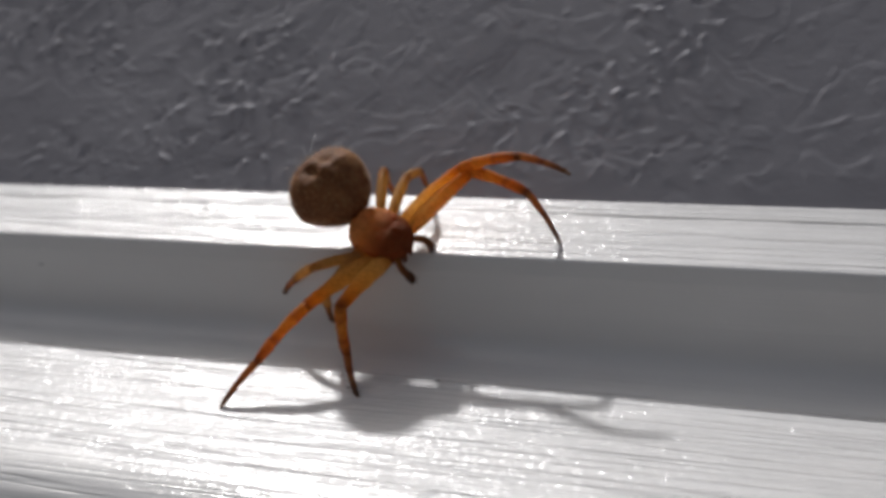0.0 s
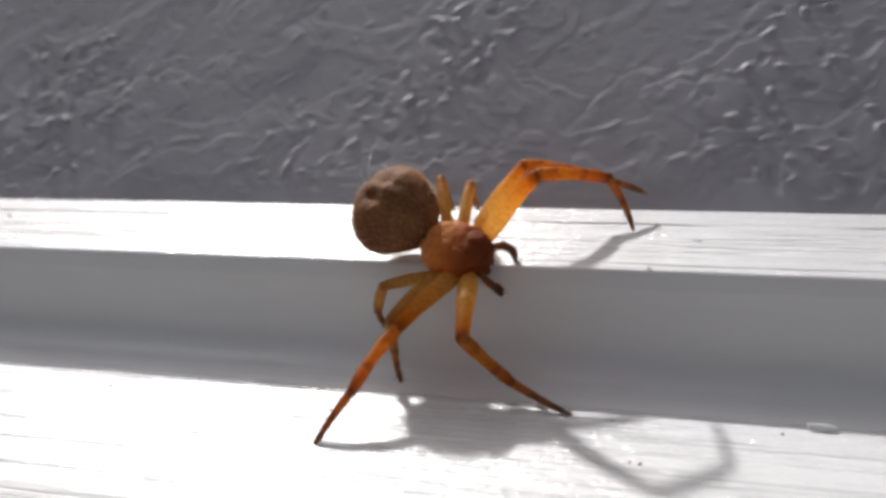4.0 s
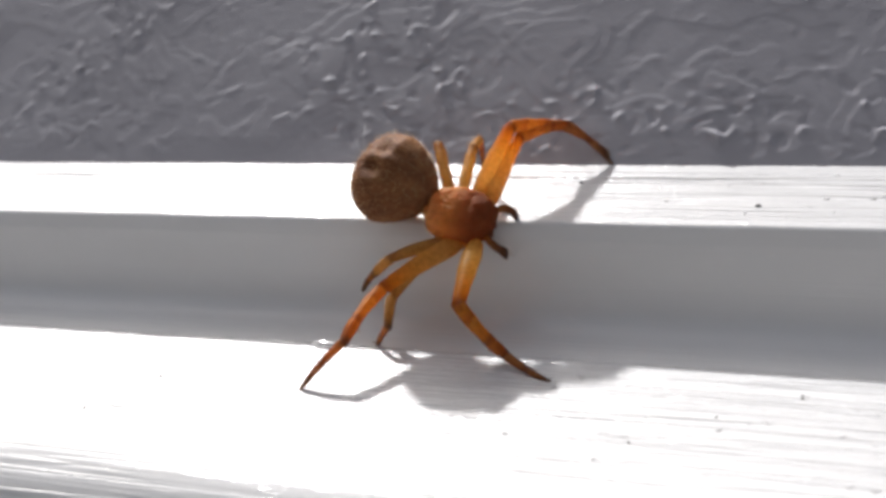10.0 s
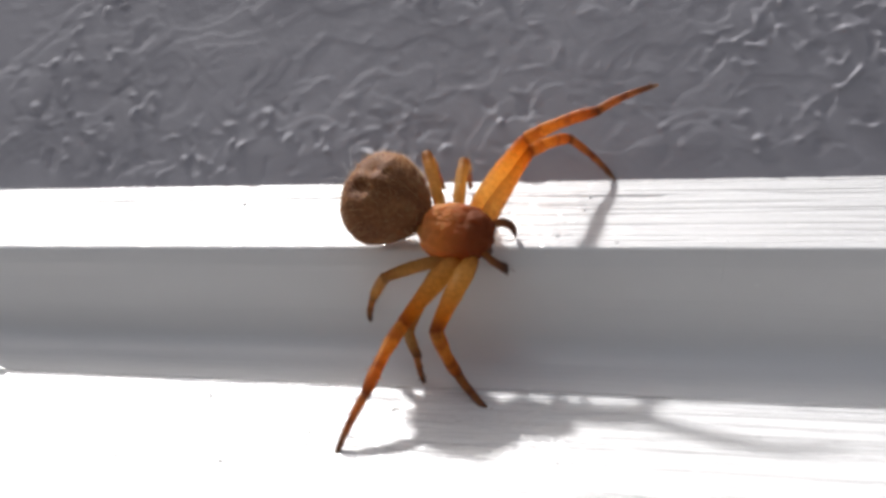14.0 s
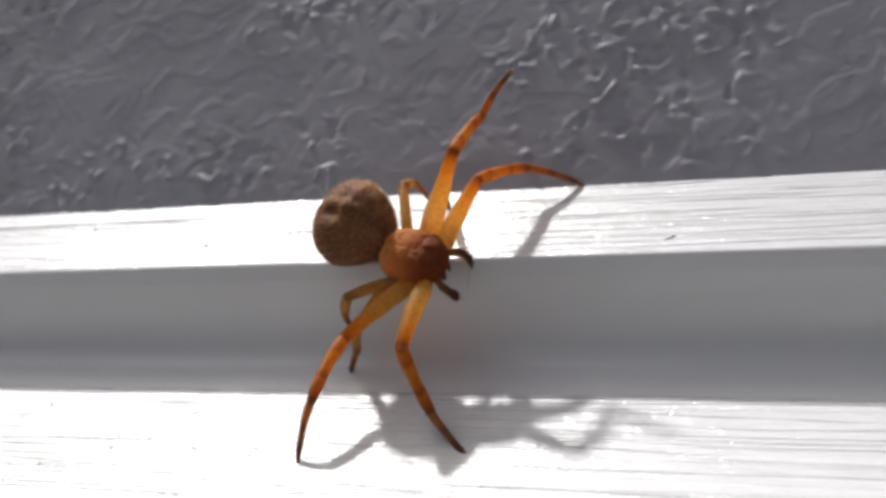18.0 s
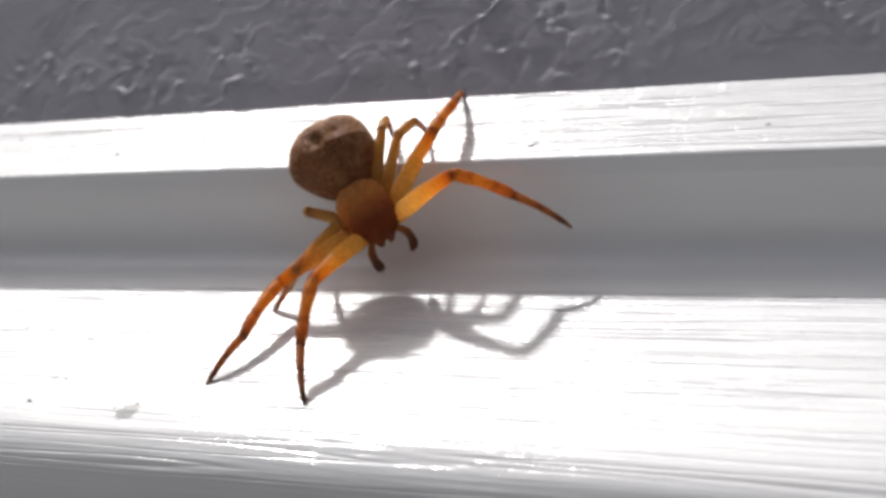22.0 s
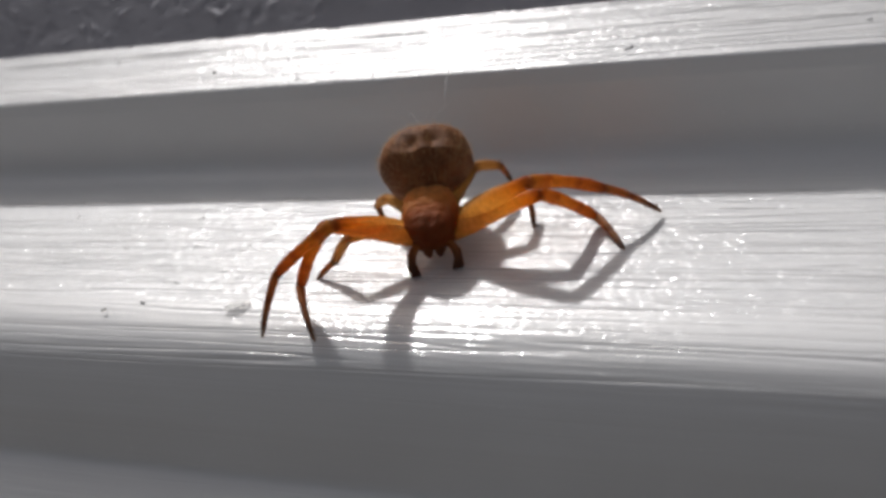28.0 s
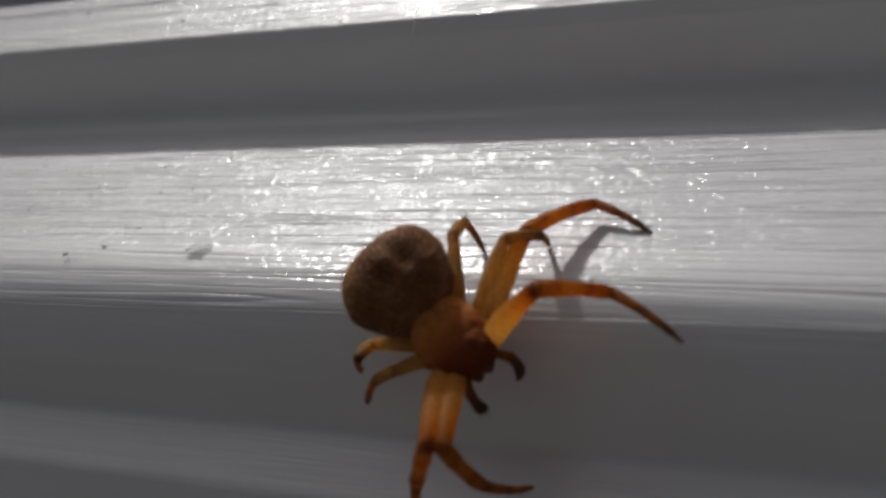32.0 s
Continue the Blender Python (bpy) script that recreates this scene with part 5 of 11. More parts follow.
    walk(tibia, [(0, pose(0.00126, -0.00524, -0.00024, 8.8, 72.4, -74.1)), (0.25, pose(0.00184, -0.00567, -0.00005, 20.2, 37.3, -52.1)), (0.5, pose(0.00211, -0.00569, 0.00054, 26.9, 1.1, -45.6)), (1, pose(0.00004, -0.00591, 0.00041, 37.6, -18.3, -61.3)), (1.25, pose(0.00048, -0.00601, 0.00079, 35.7, -13.6, -56.6)), (1.5, pose(0.00092, -0.00604, 0.00115, 34, -8.8, -52.2)), (1.75, pose(0.00191, -0.00572, 0.00091, 28.8, 18.8, -41.2)), (2, pose(0.00259, -0.00494, 0.00073, 31.5, 45.5, -25.6)), (2.5, pose(0.00239, -0.00538, 0.00001, 34.7, 45.3, -24)), (2.9, pose(0.0025, -0.00531, -0.00002, 35, 46.9, -22.3)), (3.3, pose(0.00277, -0.00514, -0.00006, 35.4, 49.4, -18.2)), (3.7, pose(0.00309, -0.00492, -0.00012, 36.2, 51.9, -12.8)), (4.1, pose(0.00334, -0.0047, -0.00018, 37.3, 54.3, -7.8)), (4.5, pose(0.00342, -0.0046, -0.00023, 38.7, 56, -4.5)), (5, pose(0.00177, -0.00504, 0.00031, 29.8, 60.7, -28.9)), (5.5, pose(0.00073, -0.0046, -0.00011, 32.5, 86.6, -38.4)), (6, pose(0.00122, -0.00438, 0.00024, 41.2, 82.5, -38.1)), (6.5, pose(0.00177, -0.00469, -0.0002, 12.3, 81.1, -62.1)), (7, pose(0.00305, -0.00505, 0.00027, 36.3, 52, -24.3)), (7.5, pose(0.00217, -0.00596, 0.00116, 31.3, -6, -42.5)), (8, pose(0.00159, -0.00593, 0.00135, 32.9, -7.8, -46.5)), (8.5, pose(-0.00013, -0.00576, 0.00099, 34.2, -2.2, -58.9)), (8.75, pose(-0.00048, -0.00575, 0.0005, 20.9, 29.4, -78.5)), (9, pose(-0.00093, -0.00519, 0.00033, -2.5, 55.6, -114.8)), (9.5, pose(0.00185, -0.00472, 0.00004, 80.9, 73.5, -14.4)), (10, pose(0.00266, -0.00548, 0.00045, 60.5, 47, -23.7)), (10.5, pose(0.00135, -0.0058, -0.00007, 27.3, 45.2, -52.8)), (11, pose(0.00053, -0.00536, 0.00003, 9.8, 65, -81.7)), (11.5, pose(-0.00001, -0.00443, 0.00028, -18.9, 79, -123.1)), (12, pose(0.00075, -0.00434, -0.00037, -116.4, 80, 145.6)), (12.25, pose(0.00166, -0.00538, -0.00041, 47.8, 53.3, -38.1)), (12.5, pose(0.00209, -0.00598, 0.00033, 36.1, 6.7, -37.4)), (13, pose(0.00135, -0.00595, 0.00013, 25, 45, -52.3)), (13.5, pose(-0.00008, -0.00563, 0.00009, 23.4, 53.1, -70.1)), (14, pose(0.00077, -0.00546, -0.00043, 34.2, 76.1, -52)), (14.5, pose(0.00333, -0.00474, 0.00074, 53.6, 29.5, -16.1)), (15, pose(0.00199, -0.00519, 0.00034, 34.7, 36, -28.8)), (15.5, pose(0.00159, -0.00501, -0.00072, 28.4, 79.8, -47.4)), (15.9, pose(0.00168, -0.00507, -0.00063, 27.1, 76.7, -47.1)), (16.3, pose(0.00185, -0.00518, -0.00044, 24.3, 70.9, -47.8)), (16.7, pose(0.00205, -0.00531, -0.0002, 22.4, 63.9, -47.3)), (17.1, pose(0.0022, -0.0054, 0.00001, 20.9, 57.8, -47.3)), (17.5, pose(0.00229, -0.00546, 0.00013, 20.4, 54.1, -47.1)), (18, pose(0.00271, -0.00583, 0.00013, 17.6, 43.5, -47.9)), (18.5, pose(0.00185, -0.00552, 0.00127, 27.8, 22.9, -43)), (19, pose(0.0009, -0.00541, 0.00129, 34.1, 22.5, -42.2)), (19.5, pose(-0.00026, -0.00549, 0.0001, 24.3, 50.7, -71.7)), (20, pose(0.0025, -0.00549, 0.00136, 24.7, -8.6, -48.6)), (20.5, pose(0.00295, -0.00529, 0.00157, 32.4, -24.4, -42.8)), (20.8, pose(0.00345, -0.00515, 0.00153, 20.9, -4.2, -40.2)), (21, pose(0.00349, -0.00513, 0.00153, 20.9, -4.2, -39.7)), (21.4, pose(0.00349, -0.00512, 0.00154, 21.3, -4.6, -39.4)), (21.9, pose(0.00349, -0.00512, 0.00154, 21.3, -4.4, -39.3)), (22, pose(0.00349, -0.00512, 0.00153, 21.3, -4.3, -39.3)), (22.1, pose(0.00349, -0.00512, 0.00153, 21.3, -4.3, -39.3)), (22.4, pose(0.00349, -0.00512, 0.00153, 21.2, -4.2, -39.4)), (25.2, pose(0.00349, -0.00512, 0.00153, 21.3, -4.3, -39.3)), (25.5, pose(0.00349, -0.00512, 0.00154, 21.3, -4.3, -39.3)), (25.9, pose(0.00354, -0.00503, 0.00147, 21.5, 1.5, -36.5)), (26.3, pose(0.00357, -0.00486, 0.00142, 22.8, 12.1, -31.1)), (26.7, pose(0.00343, -0.0046, 0.00121, 24.9, 30.7, -25)), (27.1, pose(0.00317, -0.00427, 0.00101, 29.6, 51.9, -19)), (27.5, pose(0.00307, -0.0041, 0.00095, 33.7, 60.4, -14.2)), (28, pose(0.00207, -0.00517, 0.00064, 5.6, 55.5, -60.8)), (28.5, pose(0.00381, -0.00513, 0.00066, 10.1, 26.5, -44.1)), (29, pose(0.00415, -0.00495, -0.00074, 29.3, 7.3, -16.2)), (29.5, pose(0.00416, -0.00477, -0.0003, 0, 48.6, -50.6)), (30, pose(0.00379, -0.00496, -0.00018, -5.2, 47.3, -61.7)), (30.5, pose(0.00318, -0.00451, -0.00001, -5.4, 70.7, -64.6)), (31, pose(0.00341, -0.00388, -0.00019, -22.1, 82.4, -74.9)), (31.5, pose(0.00357, -0.00337, -0.00007, -115.7, 80, -168.1)), (32, pose(0.00388, -0.00305, 0.00042, 64, 71.4, 23.3))])
    walk(tarsus, [(0, pose(0.00246, -0.00664, -0.00142, 33.8, -13.8, -41.4)), (0.25, pose(0.00381, -0.00749, -0.00089, 33.2, -5.1, -34.4)), (0.5, pose(0.00452, -0.00751, 0.00041, 33.4, 3.8, -27.7)), (1, pose(0.00187, -0.00817, 0.00065, 36.1, 10.3, -40.2)), (1.25, pose(0.00189, -0.00802, 0.00003, 33.4, 51.4, -51.8)), (1.5, pose(0.00162, -0.00741, -0.00003, -51.7, 78.3, -153)), (1.75, pose(0.00396, -0.0074, -0.00051, 47.7, 38.6, -36.5)), (2, pose(0.00485, -0.00602, 0.00003, 38.5, -17.8, -25.5)), (2.5, pose(0.00474, -0.00628, -0.00073, 39.7, -15.5, -18.4)), (2.9, pose(0.00485, -0.00615, -0.00086, 38.7, -13.1, -17.8)), (3.3, pose(0.00514, -0.00587, -0.00104, 37, -9.2, -16.5)), (3.7, pose(0.00545, -0.00552, -0.00126, 34.8, -4.4, -15.1)), (4.1, pose(0.00568, -0.00517, -0.00149, 32.8, 0.6, -13.7)), (4.5, pose(0.00573, -0.00499, -0.00166, 31.8, 4.4, -12.6)), (5, pose(0.00374, -0.00609, -0.00103, 34.8, -1.7, -27.6)), (5.5, pose(0.00198, -0.00549, -0.00164, 34.5, -2.8, -35)), (6, pose(0.00272, -0.00482, -0.00177, 36.6, 17.1, -13)), (6.5, pose(0.00316, -0.00555, -0.00152, 34.5, -10.4, -26.7)), (7, pose(0.0052, -0.00606, -0.00056, 36, -16.7, -25.6)), (7.5, pose(0.0046, -0.00751, 0.00076, 35.3, 22.9, -20.7)), (8, pose(0.00387, -0.00741, 0.00079, 40.2, 32.1, -15.5)), (8.5, pose(0.00172, -0.00796, 0.0004, 38.5, 26.4, -39)), (8.75, pose(0.0006, -0.0083, -0.00051, 32.5, 9.1, -56)), (9, pose(-0.00085, -0.00737, -0.00076, 29.7, -8.9, -71.5)), (9.5, pose(0.00351, -0.00551, -0.00108, 31.9, -16.3, -28.8)), (10, pose(0.00496, -0.00648, -0.00039, 37.5, -12.6, -23.2)), (10.5, pose(0.00338, -0.00722, -0.00117, 37.2, -1, -21.3)), (11, pose(0.00177, -0.00691, -0.00143, 34.1, 0.6, -37.7)), (11.5, pose(0.00056, -0.00587, -0.0009, 33.6, -15.9, -58.5)), (12, pose(0.00168, -0.00499, -0.00222, 30.3, 10.9, -34.7)), (12.25, pose(0.00363, -0.00675, -0.00169, 33.5, -0.2, -32.6)), (12.5, pose(0.00457, -0.00766, 0.00042, 37.4, -11.2, -30.4)), (13, pose(0.00334, -0.00743, -0.00077, 38.3, -8.6, -24.5)), (13.5, pose(0.00146, -0.00731, -0.00093, 39.2, -10, -32.7)), (14, pose(0.00206, -0.00669, -0.00158, 37.8, -15.7, -41.1)), (14.5, pose(0.00609, -0.00524, -0.0004, 35.2, 13.7, -4.5)), (15, pose(0.00453, -0.00591, -0.00096, 38.9, 14.1, -3.8)), (15.5, pose(0.00294, -0.00608, -0.00213, 31.2, -6.4, -36.7)), (15.9, pose(0.00307, -0.00621, -0.00198, 31.3, -8, -37.3)), (16.3, pose(0.00332, -0.00647, -0.00172, 30.9, -9.3, -38.8)), (16.7, pose(0.00361, -0.00675, -0.00138, 30, -9.9, -40.5)), (17.1, pose(0.00385, -0.00698, -0.00107, 29.2, -10.4, -41.8)), (17.5, pose(0.00397, -0.00711, -0.00087, 29.2, -11.5, -42.5)), (18, pose(0.0047, -0.00744, -0.00072, 32.5, -9.5, -31.3)), (18.5, pose(0.00434, -0.00676, 0.00085, 39.1, -7.9, -9.3)), (19, pose(0.00343, -0.00648, 0.00082, 37.7, -5.3, -3.3)), (19.5, pose(0.00123, -0.00703, -0.0005, 42.5, -25.8, -25.9)), (20, pose(0.00467, -0.00752, 0.00204, 34.9, -17.4, -36.4)), (20.5, pose(0.00523, -0.00713, 0.0022, 25.4, 1.4, -35.5)), (20.8, pose(0.00599, -0.00682, 0.00176, 29, -4.2, -25.7)), (21, pose(0.00603, -0.00678, 0.00176, 29, -4.3, -25.3)), (21.4, pose(0.00604, -0.00677, 0.00177, 28.8, -4.2, -25.6)), (21.9, pose(0.00604, -0.00677, 0.00177, 28.8, -4.3, -25.7)), (22, pose(0.00604, -0.00677, 0.00176, 28.9, -4.4, -25.7)), (22.1, pose(0.00604, -0.00677, 0.00176, 28.9, -4.4, -25.7)), (22.4, pose(0.00604, -0.00677, 0.00176, 28.9, -4.4, -25.7)), (25.2, pose(0.00604, -0.00677, 0.00177, 28.9, -4.3, -25.7)), (25.5, pose(0.00604, -0.00677, 0.00177, 28.9, -4.3, -25.7)), (25.9, pose(0.00621, -0.00642, 0.00148, 31.6, -2.1, -17.7)), (26.3, pose(0.00635, -0.00566, 0.00109, 36.5, -0.3, 0.5)), (26.7, pose(0.00602, -0.00465, 0.0004, 38.7, 0, 21.4)), (27.1, pose(0.00526, -0.00372, -0.00028, 38, 1.4, 36.9)), (27.5, pose(0.00487, -0.00328, -0.00053, 37.6, 3.7, 44.1)), (28, pose(0.00393, -0.00566, -0.00076, 38.7, 3.5, 12)), (28.5, pose(0.00541, -0.00678, -0.00121, 7.6, 52.8, -48.4)), (29, pose(0.00621, -0.00565, -0.00227, 27.3, 65.4, -25.1)), (29.5, pose(0.0055, -0.00571, -0.00278, 28.7, 61.8, -10.1)), (30, pose(0.00449, -0.00598, -0.00279, 29.9, 82.1, -18.8)), (30.5, pose(0.00358, -0.00546, -0.00288, -9.4, 69.7, -70.2)), (31, pose(0.0036, -0.00338, -0.00302, 124.5, 60.1, 78.7)), (31.5, pose(0.00353, -0.00353, -0.00309, 14, 80, -23.7)), (32, pose(0.00459, -0.00211, -0.00231, 94.7, 57.6, 71.8))])
    femur, tibia, tarsus = SEGMENTS["L", 2]
    walk(femur, [(0, pose(0.00099, 0.00298, 0.00014, 0, -13.4, 71.8)), (0.25, pose(0.00096, 0.00301, -0.00002, 0, -9.2, 73.1)), (0.5, pose(0.00092, 0.00303, -0.00018, 0, -5.1, 74.3)), (0.75, pose(0.00054, 0.00302, -0.00003, 0, -10.2, 85.3)), (1, pose(0.00015, 0.00293, 0.00011, 0, -14.9, 96.6)), (1.25, pose(0.00053, 0.00308, 0.00005, 0, -11.4, 85.7)), (1.5, pose(0.0009, 0.00317, -0.00002, 0, -7.6, 75)), (2, pose(0.00057, 0.00303, -0.00023, 0, -5.1, 84.3)), (2.25, pose(0.00064, 0.00306, -0.00029, 0, -2.6, 82.2)), (2.5, pose(0.00071, 0.0031, -0.00035, 0, 0, 80.2)), (2.9, pose(0.00072, 0.00312, -0.00031, 0, -1, 79.8)), (3.3, pose(0.00073, 0.00315, -0.00025, 0, -2.5, 79.4)), (3.7, pose(0.00078, 0.00316, -0.00013, 0, -5.7, 78)), (4.1, pose(0.00074, 0.00323, -0.0003, 0, -0.8, 78.9)), (4.5, pose(0.00072, 0.00324, -0.00028, 0, -1.3, 79.1)), (5, pose(0.00064, 0.00315, -0.0006, 0, 6.8, 81.7)), (5.5, pose(0.00054, 0.00311, -0.00046, 0, 3.1, 84.8)), (5.75, pose(0.00042, 0.00312, -0.00033, 0, -0.4, 88)), (6, pose(0.0003, 0.00313, -0.0002, 0, -3.9, 91.2)), (6.25, pose(0.00058, 0.00315, -0.00026, 0, -2.3, 83.5)), (6.5, pose(0.00086, 0.00314, -0.00032, 0, -0.6, 75.9)), (7, pose(0.00047, 0.00318, -0.00035, 0, 0.1, 86.3)), (7.5, pose(0.00046, 0.00312, -0.00047, 0, 3.3, 87.1)), (7.75, pose(0.00077, 0.00297, -0.00003, 0, -9.9, 78.3)), (8, pose(0.00105, 0.00266, 0.00039, 0, -22.8, 68.7)), (8.5, pose(0.00081, 0.00256, 0.00084, 0, -36.6, 74.2)), (9, pose(0.00078, 0.00209, 0.00138, 0, -55.7, 69.1)), (9.25, pose(0.0005, 0.00275, 0.00085, 0, -34.4, 85.2)), (9.5, pose(0.00019, 0.00311, 0.00011, 0, -11.9, 94.3)), (9.75, pose(0.00042, 0.00304, -0.00002, 0, -9.4, 88.3)), (10, pose(0.00066, 0.00296, -0.00014, 0, -6.8, 82.4)), (10.5, pose(0.0012, 0.00205, 0.00122, 3.5, -49.3, 52.2)), (11, pose(0.00144, 0.00288, -0.00046, 0, 3, 59.6)), (11.5, pose(0.00046, 0.00316, -0.00049, 0, 3.7, 86.9)), (12, pose(0.00162, 0.00246, 0.00062, 0, -26.7, 48.8)), (12.5, pose(0.00103, 0.00296, -0.00028, 0, -3.1, 71)), (13, pose(0.0004, 0.00304, -0.00022, 0, -5.9, 88.8)), (13.5, pose(0.00165, 0.00279, 0.00079, 0.1, -28, 49.6)), (13.75, pose(0.00147, 0.00288, 0.00044, 0, -19.8, 57.5)), (14, pose(0.00125, 0.00292, 0.00007, 0, -11.2, 64.6)), (14.25, pose(0.00084, 0.00297, -0.00005, 0, -9.5, 77.6)), (14.5, pose(0.0004, 0.00293, -0.00018, 0, -7.3, 90.4)), (15, pose(0.00051, 0.00278, -0.0002, 0, -8.7, 88)), (15.5, pose(0.00125, 0.00314, -0.00009, 0, -5.2, 65.9)), (15.9, pose(0.00118, 0.00313, -0.00006, 0, -6.2, 67.7)), (16.3, pose(0.00099, 0.00312, -0.00001, 0, -7.7, 72.7)), (16.7, pose(0.00076, 0.0031, -0.00001, 0, -8.7, 78.9)), (17.1, pose(0.00055, 0.00308, -0.00006, 0, -8.4, 84.7)), (17.5, pose(0.00046, 0.00306, -0.0001, 0, -7.9, 87.1)), (17.75, pose(0.0005, 0.00303, 0.00051, 0, -22.6, 85)), (18, pose(0.00052, 0.00287, 0.00105, 0, -37.2, 82.3)), (18.5, pose(0.00026, 0.00314, -0.00012, 0, -6.1, 92.3)), (18.75, pose(0.00033, 0.003, 0.0003, 0, -18.3, 90.5)), (19, pose(0.0004, 0.00277, 0.00068, 0, -30.5, 88.5)), (19.5, pose(0.0005, 0.00277, 0.00055, 0, -27.6, 85.4)), (20, pose(-0.00001, 0.00267, 0.0002, 0, -19.5, 103.3)), (20.5, pose(-0.00035, 0.0028, 0.00043, 0, -22.1, 111.5)), (20.8, pose(-0.00042, 0.00278, 0.00029, 0, -18.6, 113.8)), (21, pose(-0.00044, 0.00277, 0.00029, 0, -18.6, 114.3)), (21.4, pose(-0.00044, 0.00276, 0.00029, 0, -18.7, 114.4)), (21.9, pose(-0.00045, 0.00276, 0.00029, 0, -18.8, 114.6)), (22, pose(-0.00045, 0.00276, 0.00029, 0, -18.8, 114.6)), (22.1, pose(-0.00045, 0.00276, 0.00029, 0, -18.7, 114.6)), (22.4, pose(-0.00045, 0.00276, 0.00029, 0, -18.7, 114.6)), (25.2, pose(-0.00045, 0.00276, 0.00029, 0, -18.7, 114.6)), (25.5, pose(-0.00045, 0.00276, 0.00029, 0, -18.7, 114.6)), (25.9, pose(-0.00056, 0.00274, 0.00025, 0, -17.3, 117.6)), (26.3, pose(-0.00071, 0.00271, 0.00018, 0, -14.9, 121.7)), (26.7, pose(-0.00079, 0.00267, 0.00021, 0, -15.4, 124.3)), (27.1, pose(-0.00102, 0.0026, -0.00005, 0, -8.1, 130.7)), (27.5, pose(-0.00112, 0.00253, -0.00012, 0, -6, 134)), (28, pose(0.00079, 0.00278, 0.00125, 13.4, -40.3, 76.6)), (28.5, pose(-0.00109, 0.00273, -0.00046, 0, 2.9, 129.5)), (29, pose(-0.0008, 0.00275, -0.00001, 0, -9.3, 123.3)), (29.5, pose(0.0008, 0.0027, 0.00083, 7.1, -34, 75.3)), (30, pose(0.00056, 0.00246, 0.00108, 0, -44.1, 81.7)), (30.5, pose(0.00055, 0.00227, 0.00152, 0, -55.3, 81)), (31, pose(-0.00084, 0.00268, -0.00027, -12.7, -2.4, 125.2)), (31.5, pose(-0.0009, 0.00256, -0.00055, -0.6, 5.7, 128.8)), (32, pose(-0.00059, 0.003, -0.00032, 0, -0.6, 115.2))])
